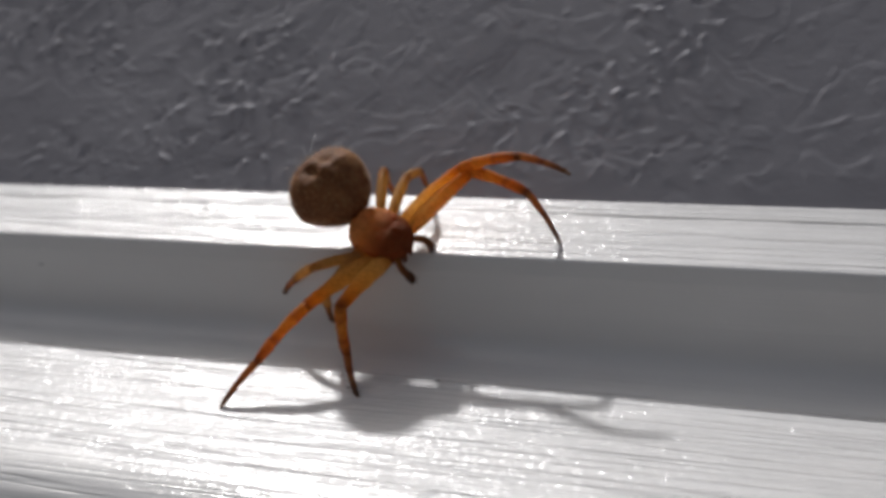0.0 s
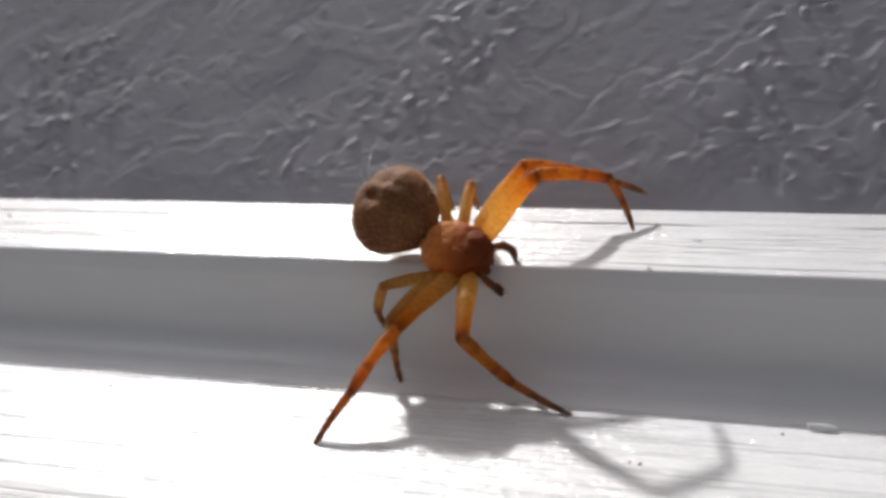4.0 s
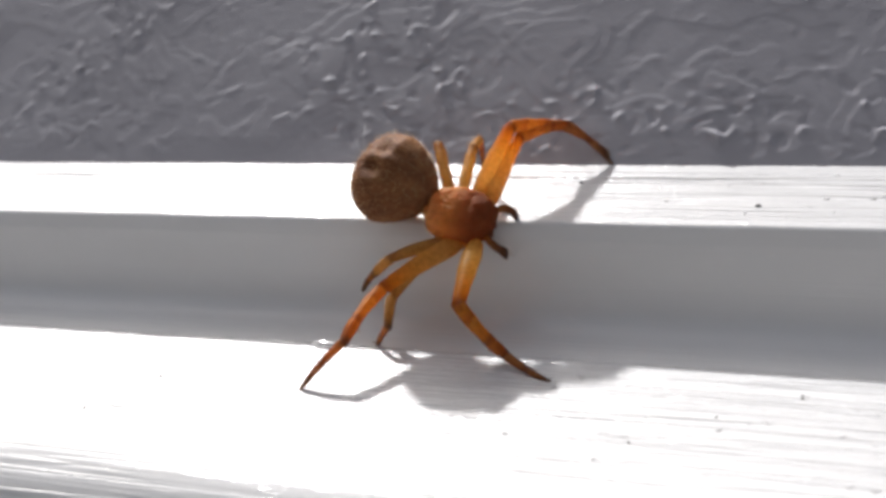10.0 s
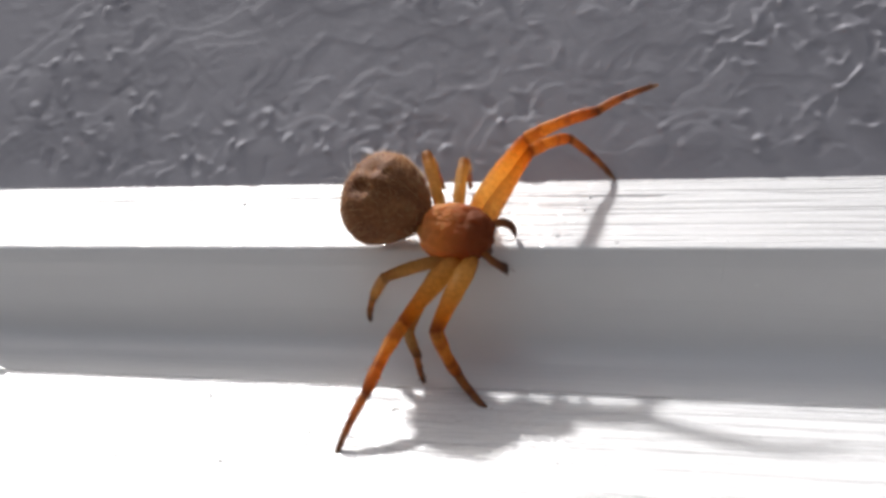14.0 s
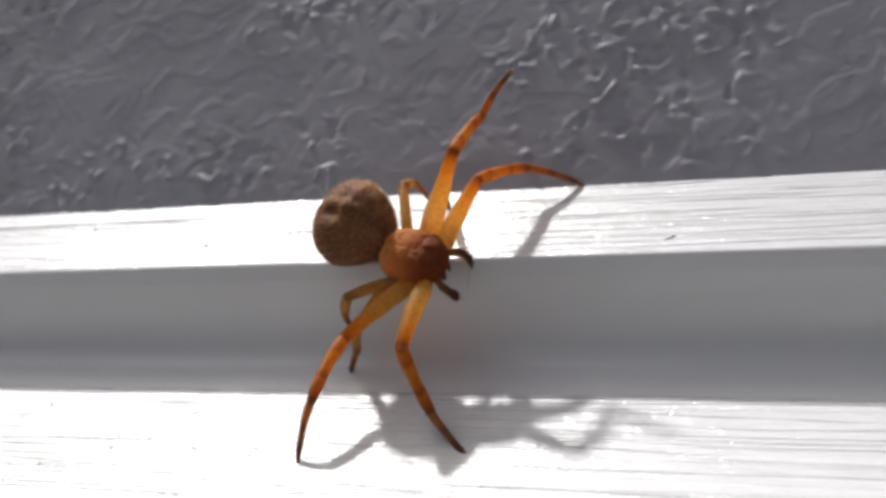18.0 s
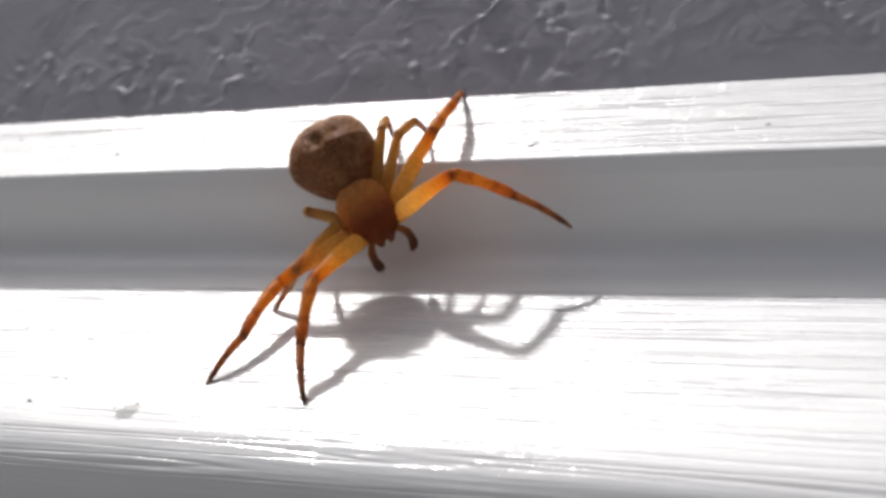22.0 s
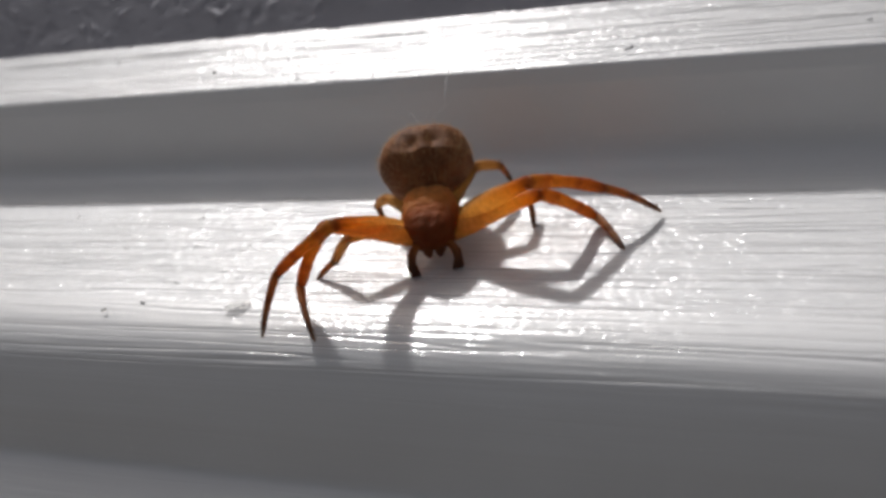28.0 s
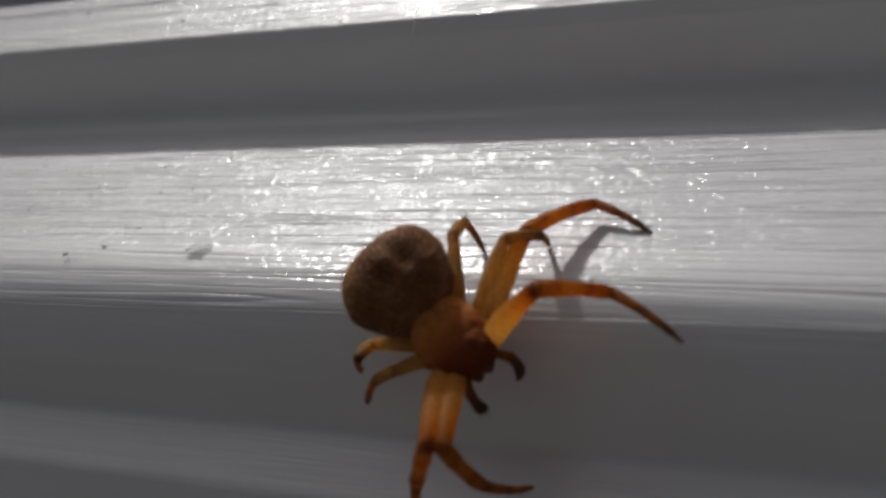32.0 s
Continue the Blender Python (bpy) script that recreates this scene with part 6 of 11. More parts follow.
    walk(tibia, [(0, pose(0.00314, 0.00541, 0.0015, -45, -28.9, 17.1)), (0.25, pose(0.00297, 0.00614, 0.00017, -37.7, 5, 38.5)), (0.5, pose(0.00215, 0.00633, -0.0011, -16.4, 38.1, 62.5)), (0.75, pose(0.0017, 0.00612, -0.00077, -23.7, 38.4, 45.6)), (1, pose(0.00118, 0.00568, -0.00041, -36.8, 36.2, 29.1)), (1.25, pose(0.00179, 0.00604, -0.00064, -27.8, 38.3, 38.2)), (1.5, pose(0.00238, 0.00624, -0.00089, -16.8, 39.6, 47.6)), (2, pose(0.00139, 0.00624, -0.00134, -14.8, 46.5, 60.5)), (2.25, pose(0.00248, 0.00608, -0.00013, -32.7, -1.9, 30.2)), (2.5, pose(0.00224, 0.00515, 0.00102, -28.9, -49.8, -2.2)), (2.9, pose(0.0024, 0.00521, 0.00097, -42.5, -43.6, 0)), (3.3, pose(0.0027, 0.00541, 0.00067, -44.5, -27.6, 6.2)), (3.7, pose(0.00295, 0.00529, 0.00058, -40.5, -16, 2.2)), (4.1, pose(0.00241, 0.00605, -0.00135, -28.6, 36.8, 29.7)), (4.5, pose(0.00234, 0.00599, -0.00141, -29.8, 40.7, 28.1)), (5, pose(0.00211, 0.006, -0.00201, -28.5, 39.6, 32.9)), (5.5, pose(0.00178, 0.00597, -0.00186, -29.5, 45.1, 35.4)), (5.75, pose(0.00222, 0.00574, -0.00045, -36.9, 4.2, 15.8)), (6, pose(0.00169, 0.00522, 0.00103, -43.6, -37.2, -1.5)), (6.25, pose(0.00249, 0.00594, -0.00022, -39.4, 1.5, 22.1)), (6.5, pose(0.00233, 0.00623, -0.00146, -18, 40, 46.7)), (7, pose(0.00235, 0.00551, -0.00075, -38, 12.7, 6.5)), (7.5, pose(0.00193, 0.00522, 0.00058, -47.3, -40.7, -0.6)), (7.75, pose(0.00283, 0.00579, 0.00032, -44.9, 0.4, 25.1)), (8, pose(0.00261, 0.00553, 0.00002, -22.9, 41.5, 51.2)), (8.5, pose(0.00156, 0.00499, 0.00052, -2.6, 61.8, 70.4)), (9, pose(0.00145, 0.00444, 0.00184, 6.3, 46, 79.1)), (9.25, pose(0.00202, 0.00564, 0.00231, -20.6, -8.2, 39.6)), (9.5, pose(0.00097, 0.00495, 0.00206, 1.5, -57.3, -15)), (9.75, pose(0.00213, 0.00581, 0.00062, -33.2, -9.2, 22)), (10, pose(0.00185, 0.00608, -0.00109, -21, 41.5, 47.7)), (10.5, pose(0.00258, 0.00428, 0.00155, 2.8, 45.6, 64.7)), (11, pose(0.00346, 0.00576, -0.00171, -7.6, 39, 47.4)), (11.5, pose(0.00137, 0.00633, -0.00187, -16.2, 43.7, 52.5)), (12, pose(0.00353, 0.00528, 0.00062, 3.3, 31.8, 64.7)), (12.5, pose(0.00266, 0.00592, -0.0014, -15.9, 43, 45.2)), (13, pose(0.00088, 0.00633, -0.00131, -10.6, 46.9, 69.5)), (13.5, pose(0.00342, 0.00559, 0.00076, 0.4, 35, 67.9)), (13.75, pose(0.0039, 0.00573, 0.00092, -12.1, 7.8, 40.5)), (14, pose(0.00376, 0.00529, 0.00113, -21.2, -20.9, 16.7)), (14.25, pose(0.00283, 0.00587, -0.00009, -28.9, 12.7, 28.8)), (14.5, pose(0.00128, 0.00595, -0.0012, -27.3, 45.5, 45.1)), (15, pose(0.00112, 0.0061, -0.00111, -13.8, 43.2, 65.7)), (15.5, pose(0.00312, 0.0059, -0.00115, -20.5, 44.3, 39)), (15.9, pose(0.00294, 0.00596, -0.00109, -16, 44.7, 41.9)), (16.3, pose(0.00242, 0.00612, -0.00102, -13.7, 45.9, 50.7)), (16.7, pose(0.00175, 0.00628, -0.001, -10.7, 46.4, 61.9)), (17.1, pose(0.00116, 0.00637, -0.00104, -8.8, 45.9, 70.6)), (17.5, pose(0.00094, 0.00639, -0.00109, -8.8, 45.5, 73)), (17.75, pose(0.0008, 0.00645, 0.00029, -0.1, 35.1, 84.9)), (18, pose(0.00064, 0.00619, 0.00162, 7.4, 23.8, 93.9)), (18.5, pose(0.00031, 0.00674, -0.00093, -4.6, 35.2, 84.9)), (18.75, pose(0.0003, 0.00636, -0.00024, 0, 42, 90.6)), (19, pose(0.00029, 0.00577, 0.0004, 5.7, 48.5, 97.5)), (19.5, pose(0.00025, 0.00592, 0.00034, 13.4, 41.7, 107.1)), (20, pose(-0.00111, 0.00599, -0.00005, 7.4, 32.4, 115.2)), (20.5, pose(-0.00171, 0.00595, 0.00019, 2.6, 35.2, 115.7)), (20.8, pose(-0.00217, 0.00591, 0.00012, 7.6, 28.1, 125.8)), (21, pose(-0.00221, 0.00588, 0.00012, 7.6, 28.1, 126.4)), (21.4, pose(-0.00222, 0.00586, 0.00011, 7.8, 28.8, 126.8)), (21.9, pose(-0.00223, 0.00585, 0.00011, 7.8, 28.9, 127)), (22, pose(-0.00223, 0.00585, 0.00011, 7.8, 28.9, 127)), (22.1, pose(-0.00223, 0.00585, 0.00011, 7.8, 28.9, 126.9)), (22.4, pose(-0.00223, 0.00585, 0.00011, 7.7, 28.9, 126.8)), (25.2, pose(-0.00223, 0.00585, 0.00011, 7.7, 28.8, 126.9)), (25.5, pose(-0.00223, 0.00585, 0.00011, 7.8, 28.8, 126.9)), (25.9, pose(-0.00244, 0.00594, 0.00027, 4.1, 20, 123.9)), (26.3, pose(-0.00253, 0.00608, 0.0005, -5, 7.3, 114.8)), (26.7, pose(-0.00238, 0.00609, 0.00094, -16.6, -5.5, 104.2)), (27.1, pose(-0.0024, 0.0059, 0.00082, -25.6, -18.7, 90.2)), (27.5, pose(-0.00281, 0.00578, 0.00052, -30.4, -13.7, 96.9)), (28, pose(0.00088, 0.00598, 0.00187, -18.2, 24.2, 99.7)), (28.5, pose(-0.00193, 0.00599, 0.00004, -31.3, -19.8, 72.6)), (29, pose(-0.00275, 0.00605, -0.00014, -21.3, 15.3, 117.6)), (29.5, pose(0.0007, 0.00594, 0.00125, -12, 25.5, 109.8)), (30, pose(0.00062, 0.00563, 0.00187, -5.9, 22.6, 95.4)), (30.5, pose(0.00102, 0.0051, 0.00255, -0.6, 23.6, 80.1)), (31, pose(-0.00082, 0.0056, 0.00034, -15.1, -16.6, 43.4)), (31.5, pose(-0.0014, 0.00569, -0.00018, -32.3, -18.9, 60.4)), (32, pose(-0.00134, 0.00653, -0.00108, -18.9, 25.8, 84.4))])
    walk(tarsus, [(0, pose(0.00597, 0.00596, 0.00239, -36.8, -0.9, 3.6)), (0.25, pose(0.00565, 0.0069, -0.00006, -38.7, 3.2, -15.4)), (0.5, pose(0.00389, 0.00685, -0.00237, -38.2, 7.1, -34.6)), (0.75, pose(0.00336, 0.00711, -0.00302, -29.5, 59.3, -1.2)), (1, pose(0.00208, 0.00711, -0.00251, 66.3, 51.8, 116.7)), (1.25, pose(0.00357, 0.00741, -0.00279, -11.7, 51.1, 37.3)), (1.5, pose(0.0046, 0.00723, -0.0024, -37.6, 16.1, -1.9)), (2, pose(0.00327, 0.00696, -0.00276, -38.6, 4.4, -15.8)), (2.25, pose(0.00523, 0.00743, -0.00043, -33.6, 15.4, 20.2)), (2.5, pose(0.00404, 0.00617, 0.00194, -13.6, 20.4, 58.9)), (2.9, pose(0.00449, 0.00617, 0.00173, -18.2, 21.1, 50.7)), (3.3, pose(0.00554, 0.00556, 0.00193, -31.5, -18.5, -0.9)), (3.7, pose(0.006, 0.00528, 0.00107, -38.3, 0.2, -3.5)), (4.1, pose(0.00491, 0.00689, -0.00291, -37, 20.7, 5.8)), (4.5, pose(0.00478, 0.00666, -0.00309, -38.4, 22, 1.1)), (5, pose(0.0044, 0.00609, -0.00343, -39, 12.1, -30.7)), (5.5, pose(0.00386, 0.00595, -0.00342, -37.7, 12.6, -36.2)), (5.75, pose(0.00504, 0.00592, -0.00126, -42, 31.2, -16)), (6, pose(0.00403, 0.00538, 0.00118, -35.9, 45.2, 12.8)), (6.25, pose(0.00523, 0.00668, -0.00104, -41.4, 35.3, 3.4)), (6.5, pose(0.00448, 0.00715, -0.00317, -39.1, 24.8, -3.8)), (7, pose(0.00425, 0.00627, -0.00233, 11, 63.7, 74.4)), (7.5, pose(0.00365, 0.0059, 0.00068, -11.1, 53.7, 62.7)), (7.75, pose(0.00475, 0.00732, -0.00073, -5.9, 51.8, 69.1)), (8, pose(0.00367, 0.0074, -0.00217, 3.9, 49.6, 74.9)), (8.5, pose(0.002, 0.00647, -0.00218, 1.8, 57.9, 76.9)), (9, pose(0.00186, 0.00542, -0.00074, -113.7, 76.6, -53.6)), (9.25, pose(0.00357, 0.00713, 0.0013, -10.2, 72.6, 63.8)), (9.5, pose(0.00204, 0.00558, 0.0026, -6.4, 47.5, 81.5)), (9.75, pose(0.00461, 0.00687, -0.00004, -36.5, 45.8, 25.7)), (10, pose(0.00395, 0.00683, -0.00282, -46.9, 23.6, -11.9)), (10.5, pose(0.00328, 0.0058, -0.00099, 10.9, 71.7, 66.9)), (11, pose(0.00563, 0.00657, -0.00331, -42.4, 20.7, -10.5)), (11.5, pose(0.0033, 0.00676, -0.0034, -38.7, 12.4, -28)), (12, pose(0.00542, 0.00664, 0.00014, -39, -20.6, -0.9)), (12.5, pose(0.00463, 0.0061, -0.00294, -39.8, 13.5, -35.8)), (13, pose(0.00233, 0.00673, -0.00301, -38.4, 16.6, -36.3)), (13.5, pose(0.00513, 0.00684, 0.00037, -45, -28.7, -5.5)), (13.75, pose(0.00649, 0.00721, 0.00105, -40.8, -16.5, 14.6)), (14, pose(0.00649, 0.00648, 0.00183, -31.7, -2.5, 32.2)), (14.25, pose(0.00567, 0.0066, -0.00071, -38.3, 9.8, -5)), (14.5, pose(0.00307, 0.00597, -0.0029, -36.2, 18, -44.3)), (15, pose(0.00289, 0.00731, -0.00284, -32, 22, 0.7)), (15.5, pose(0.00527, 0.0064, -0.00302, -40, 27.2, -15.5)), (15.9, pose(0.00503, 0.00644, -0.00293, -40.7, 25.1, -18.3)), (16.3, pose(0.00435, 0.00663, -0.00283, -41.7, 22.7, -22.3)), (16.7, pose(0.00344, 0.00681, -0.00276, -41.6, 19.9, -27.2)), (17.1, pose(0.00266, 0.00688, -0.0027, -39.5, 15.6, -32.1)), (17.5, pose(0.00237, 0.00684, -0.0026, -36.5, 9.6, -35.3)), (17.75, pose(0.00219, 0.00797, -0.00032, -40.9, -18.7, 2.1)), (18, pose(0.00118, 0.00865, 0.0017, -53.6, -37.5, 51.2)), (18.5, pose(0.00174, 0.00823, -0.00216, -39, 8.1, 0.9)), (18.75, pose(0.00125, 0.00828, -0.00214, -32.9, 31.9, 31.2)), (19, pose(0.00036, 0.00786, -0.00188, -7.9, 44.8, 75.9)), (19.5, pose(-0.00023, 0.00805, -0.00187, 6.6, 49.9, 95.7)), (20, pose(-0.00202, 0.00827, -0.00194, 2.2, 44.4, 106.2)), (20.5, pose(-0.00271, 0.00802, -0.00187, 3, 51.1, 116.3)), (20.8, pose(-0.00379, 0.00774, -0.00171, 17.3, 47.9, 141.6)), (21, pose(-0.00385, 0.00771, -0.00171, 17, 47.8, 141.6)), (21.4, pose(-0.00386, 0.00768, -0.00172, 16.6, 47.3, 141.1)), (21.9, pose(-0.00387, 0.00767, -0.00173, 16.3, 47.1, 140.8)), (22, pose(-0.00388, 0.00767, -0.00173, 16.3, 47.1, 140.7)), (22.1, pose(-0.00387, 0.00767, -0.00173, 16.3, 47.1, 140.8)), (22.4, pose(-0.00387, 0.00768, -0.00173, 16.5, 47, 141.1)), (25.2, pose(-0.00387, 0.00768, -0.00173, 16.4, 47.2, 140.9)), (25.5, pose(-0.00387, 0.00768, -0.00173, 16.3, 47.2, 140.8)), (25.9, pose(-0.00404, 0.0081, -0.0012, 8.2, 40.5, 130.8)), (26.3, pose(-0.00373, 0.0088, -0.00029, -5.9, 25.5, 112.4)), (26.7, pose(-0.00306, 0.00908, 0.00078, -15.4, 14.8, 100.9)), (27.1, pose(-0.00259, 0.00891, 0.00143, -23.7, -1.2, 97.9)), (27.5, pose(-0.0031, 0.00881, 0.00118, -30.4, -10, 93.8)), (28, pose(0.00084, 0.00877, 0.00049, -21.1, 28.5, 78.4)), (28.5, pose(-0.00103, 0.00875, 0.00011, -32.2, 24, 71)), (29, pose(-0.00311, 0.00881, -0.00037, -35.7, -10.7, 70)), (29.5, pose(0.00076, 0.00864, 0.00055, -22.8, -3.1, 62.8)), (30, pose(0.00133, 0.00818, 0.00071, -21.8, 20.6, 46.1)), (30.5, pose(0.00213, 0.00753, 0.00114, -22.1, 30.8, 44.1)), (31, pose(0.00114, 0.00734, -0.00013, -37.9, 47.4, 38.1)), (31.5, pose(0.00005, 0.00807, -0.00036, -37.9, 34.8, 56.1)), (32, pose(0.00012, 0.00833, -0.00169, -38.8, -7.5, 8.1))])
    femur, tibia, tarsus = SEGMENTS["R", 2]
    walk(femur, [(0, pose(-0.00037, -0.003, -0.00023, 0, -3.3, -109.8)), (0.5, pose(-0.00066, -0.0028, -0.00061, 0, 7.4, -118.8)), (1, pose(-0.00037, -0.00292, -0.00044, 0, 2.8, -109.7)), (1.5, pose(-0.0004, -0.00255, -0.00035, 0, -0.3, -111)), (2, pose(-0.00057, -0.00267, 0.00011, 0, -14.1, -116.8)), (2.5, pose(-0.0006, -0.00282, 0.00029, 0, -17.3, -117.8)), (2.9, pose(-0.00055, -0.0028, 0.00026, 0, -16.9, -116.4)), (3.3, pose(-0.00044, -0.00277, 0.00021, 0, -16.5, -112.6)), (3.7, pose(-0.00033, -0.00271, 0.00012, 0, -15, -108.8)), (4.1, pose(-0.00025, -0.00264, 0.00006, 0, -13.8, -106.1)), (4.5, pose(-0.00023, -0.0026, 0.00003, 0, -13.4, -104.9)), (5, pose(-0.00036, -0.00241, -0.00001, 0, -13.1, -110.1)), (5.5, pose(-0.00008, -0.00293, 0.00086, 0, -31.4, -104.3)), (5.75, pose(-0.00003, -0.00292, 0.00065, 0, -27, -101.8)), (6, pose(0.00002, -0.0029, 0.00044, 0, -22.5, -99.4)), (6.5, pose(-0.00023, -0.00297, 0.00022, 0, -15.5, -106.4)), (7, pose(-0.00047, -0.00259, 0.00002, 0, -12.3, -113.6)), (7.5, pose(-0.0009, -0.00291, -0.00029, 0, -1.9, -124.2)), (8, pose(-0.00007, -0.00324, 0.00004, 0, -9.8, -102)), (8.5, pose(-0.0004, -0.00271, 0.00028, 0, -19.1, -111.9)), (9, pose(-0.00033, -0.00339, 0.0007, 0, -22, -110.8)), (9.5, pose(-0.00059, -0.00253, -0.00016, 0, -6.2, -117.9)), (10, pose(-0.00111, -0.00256, -0.00034, 0, -0.2, -133.3)), (10.5, pose(-0.00017, -0.00288, -0.00006, 0, -8.4, -103.4)), (11, pose(-0.00024, -0.00303, 0.00039, 0, -19.5, -107.2)), (11.5, pose(-0.00044, -0.00271, 0.00032, 0, -19.9, -113.5)), (12, pose(-0.00072, -0.00261, 0.00007, 0, -12.7, -121.6)), (12.5, pose(-0.00107, -0.00275, -0.00044, 0, 2, -129.8)), (13, pose(-0.00045, -0.00301, 0.00028, 0, -16.1, -112.6)), (13.5, pose(-0.00045, -0.00263, 0.00012, 0, -15.1, -113)), (14, pose(-0.00044, -0.0027, -0.00007, 0, -8.9, -112)), (14.5, pose(-0.0006, -0.00287, 0.00005, 0, -10.7, -117.1)), (15, pose(-0.00028, -0.00285, 0.0005, 0, -23.4, -108.9)), (15.5, pose(0.00015, -0.00309, 0.00026, 0, -16.4, -95.9)), (15.9, pose(0.00011, -0.00306, 0.00032, 0, -17.7, -97.3)), (16.3, pose(-0.00005, -0.00303, 0.00027, 0, -16.5, -101.3)), (16.7, pose(-0.00016, -0.00296, 0.00035, 0, -19.2, -104.7)), (17.1, pose(-0.00026, -0.00283, 0.00051, 0, -24.1, -108.1)), (17.5, pose(-0.00028, -0.00277, 0.00058, 0, -26.5, -109.6)), (18, pose(-0.00069, -0.00279, -0.00036, 0, 0.7, -120)), (18.5, pose(-0.00024, -0.00285, 0.00033, 0, -19, -107.2)), (19, pose(-0.0002, -0.003, 0.00005, 0, -11, -105.3)), (19.5, pose(-0.00022, -0.00323, -0.00019, 0, -4.7, -104.8)), (20, pose(-0.00007, -0.00311, -0.00034, 0, -0.3, -101.2)), (20.5, pose(0.00006, -0.00301, -0.0005, 0, 4.6, -98)), (20.8, pose(0.00013, -0.00314, -0.00088, 0, 15.1, -97.1)), (21, pose(0.00014, -0.00315, -0.00088, 0, 15, -96.8)), (21.4, pose(0.00015, -0.00316, -0.00085, 0, 14.3, -96.3)), (21.9, pose(0.00015, -0.00316, -0.00083, 0, 13.8, -96.6)), (22, pose(0.00014, -0.00316, -0.00083, 0, 13.7, -96.6)), (22.1, pose(0.00014, -0.00316, -0.00083, 0, 13.7, -96.7)), (22.4, pose(0.00014, -0.00316, -0.00084, 0, 13.9, -96.8)), (25.2, pose(0.00014, -0.00316, -0.00083, 0, 13.8, -96.6)), (25.5, pose(0.00014, -0.00316, -0.00083, 0, 13.8, -96.6)), (25.9, pose(0.00041, -0.00322, -0.00046, 0, 3.7, -89.2)), (26.3, pose(0.001, -0.00307, 0.00019, 0, -14.2, -72.9)), (26.7, pose(0.00122, -0.00293, 0.0003, 0, -17.1, -66)), (27.1, pose(0.00139, -0.00276, 0.00044, 0, -21.1, -59.5)), (27.5, pose(0.00153, -0.00264, 0.00052, 0, -23.4, -54)), (28, pose(0.00107, -0.0024, 0.00089, 0, -38.3, -63)), (28.25, pose(0.00019, -0.00297, 0.00012, 2.5, -13.5, -94.7)), (28.5, pose(-0.00063, -0.00269, -0.00085, 0, 14.4, -119.8)), (29, pose(-0.00043, -0.00281, -0.0004, 0, 1.6, -113.3)), (29.25, pose(0.0004, -0.00295, -0.00001, 0, -8.5, -89.3)), (29.5, pose(0.00124, -0.00265, 0.00032, 0, -17.1, -64.2)), (30, pose(0.00143, -0.00279, -0.00037, 0, 0.4, -58.9)), (30.5, pose(0.00125, -0.0027, 0.00027, 0, -18, -61.9)), (31, pose(0.00124, -0.00283, -0.00021, 0, -4.1, -64.1)), (31.25, pose(0.00072, -0.00281, -0.00121, 0, 25.2, -78.5)), (31.5, pose(0.00008, -0.00219, -0.00194, -3.5, 52.3, -102.4)), (31.75, pose(0.00116, -0.00293, -0.00071, 4.2, 11.8, -68.2)), (32, pose(0.00171, -0.00234, 0.00081, 0, -31.5, -44.5))])
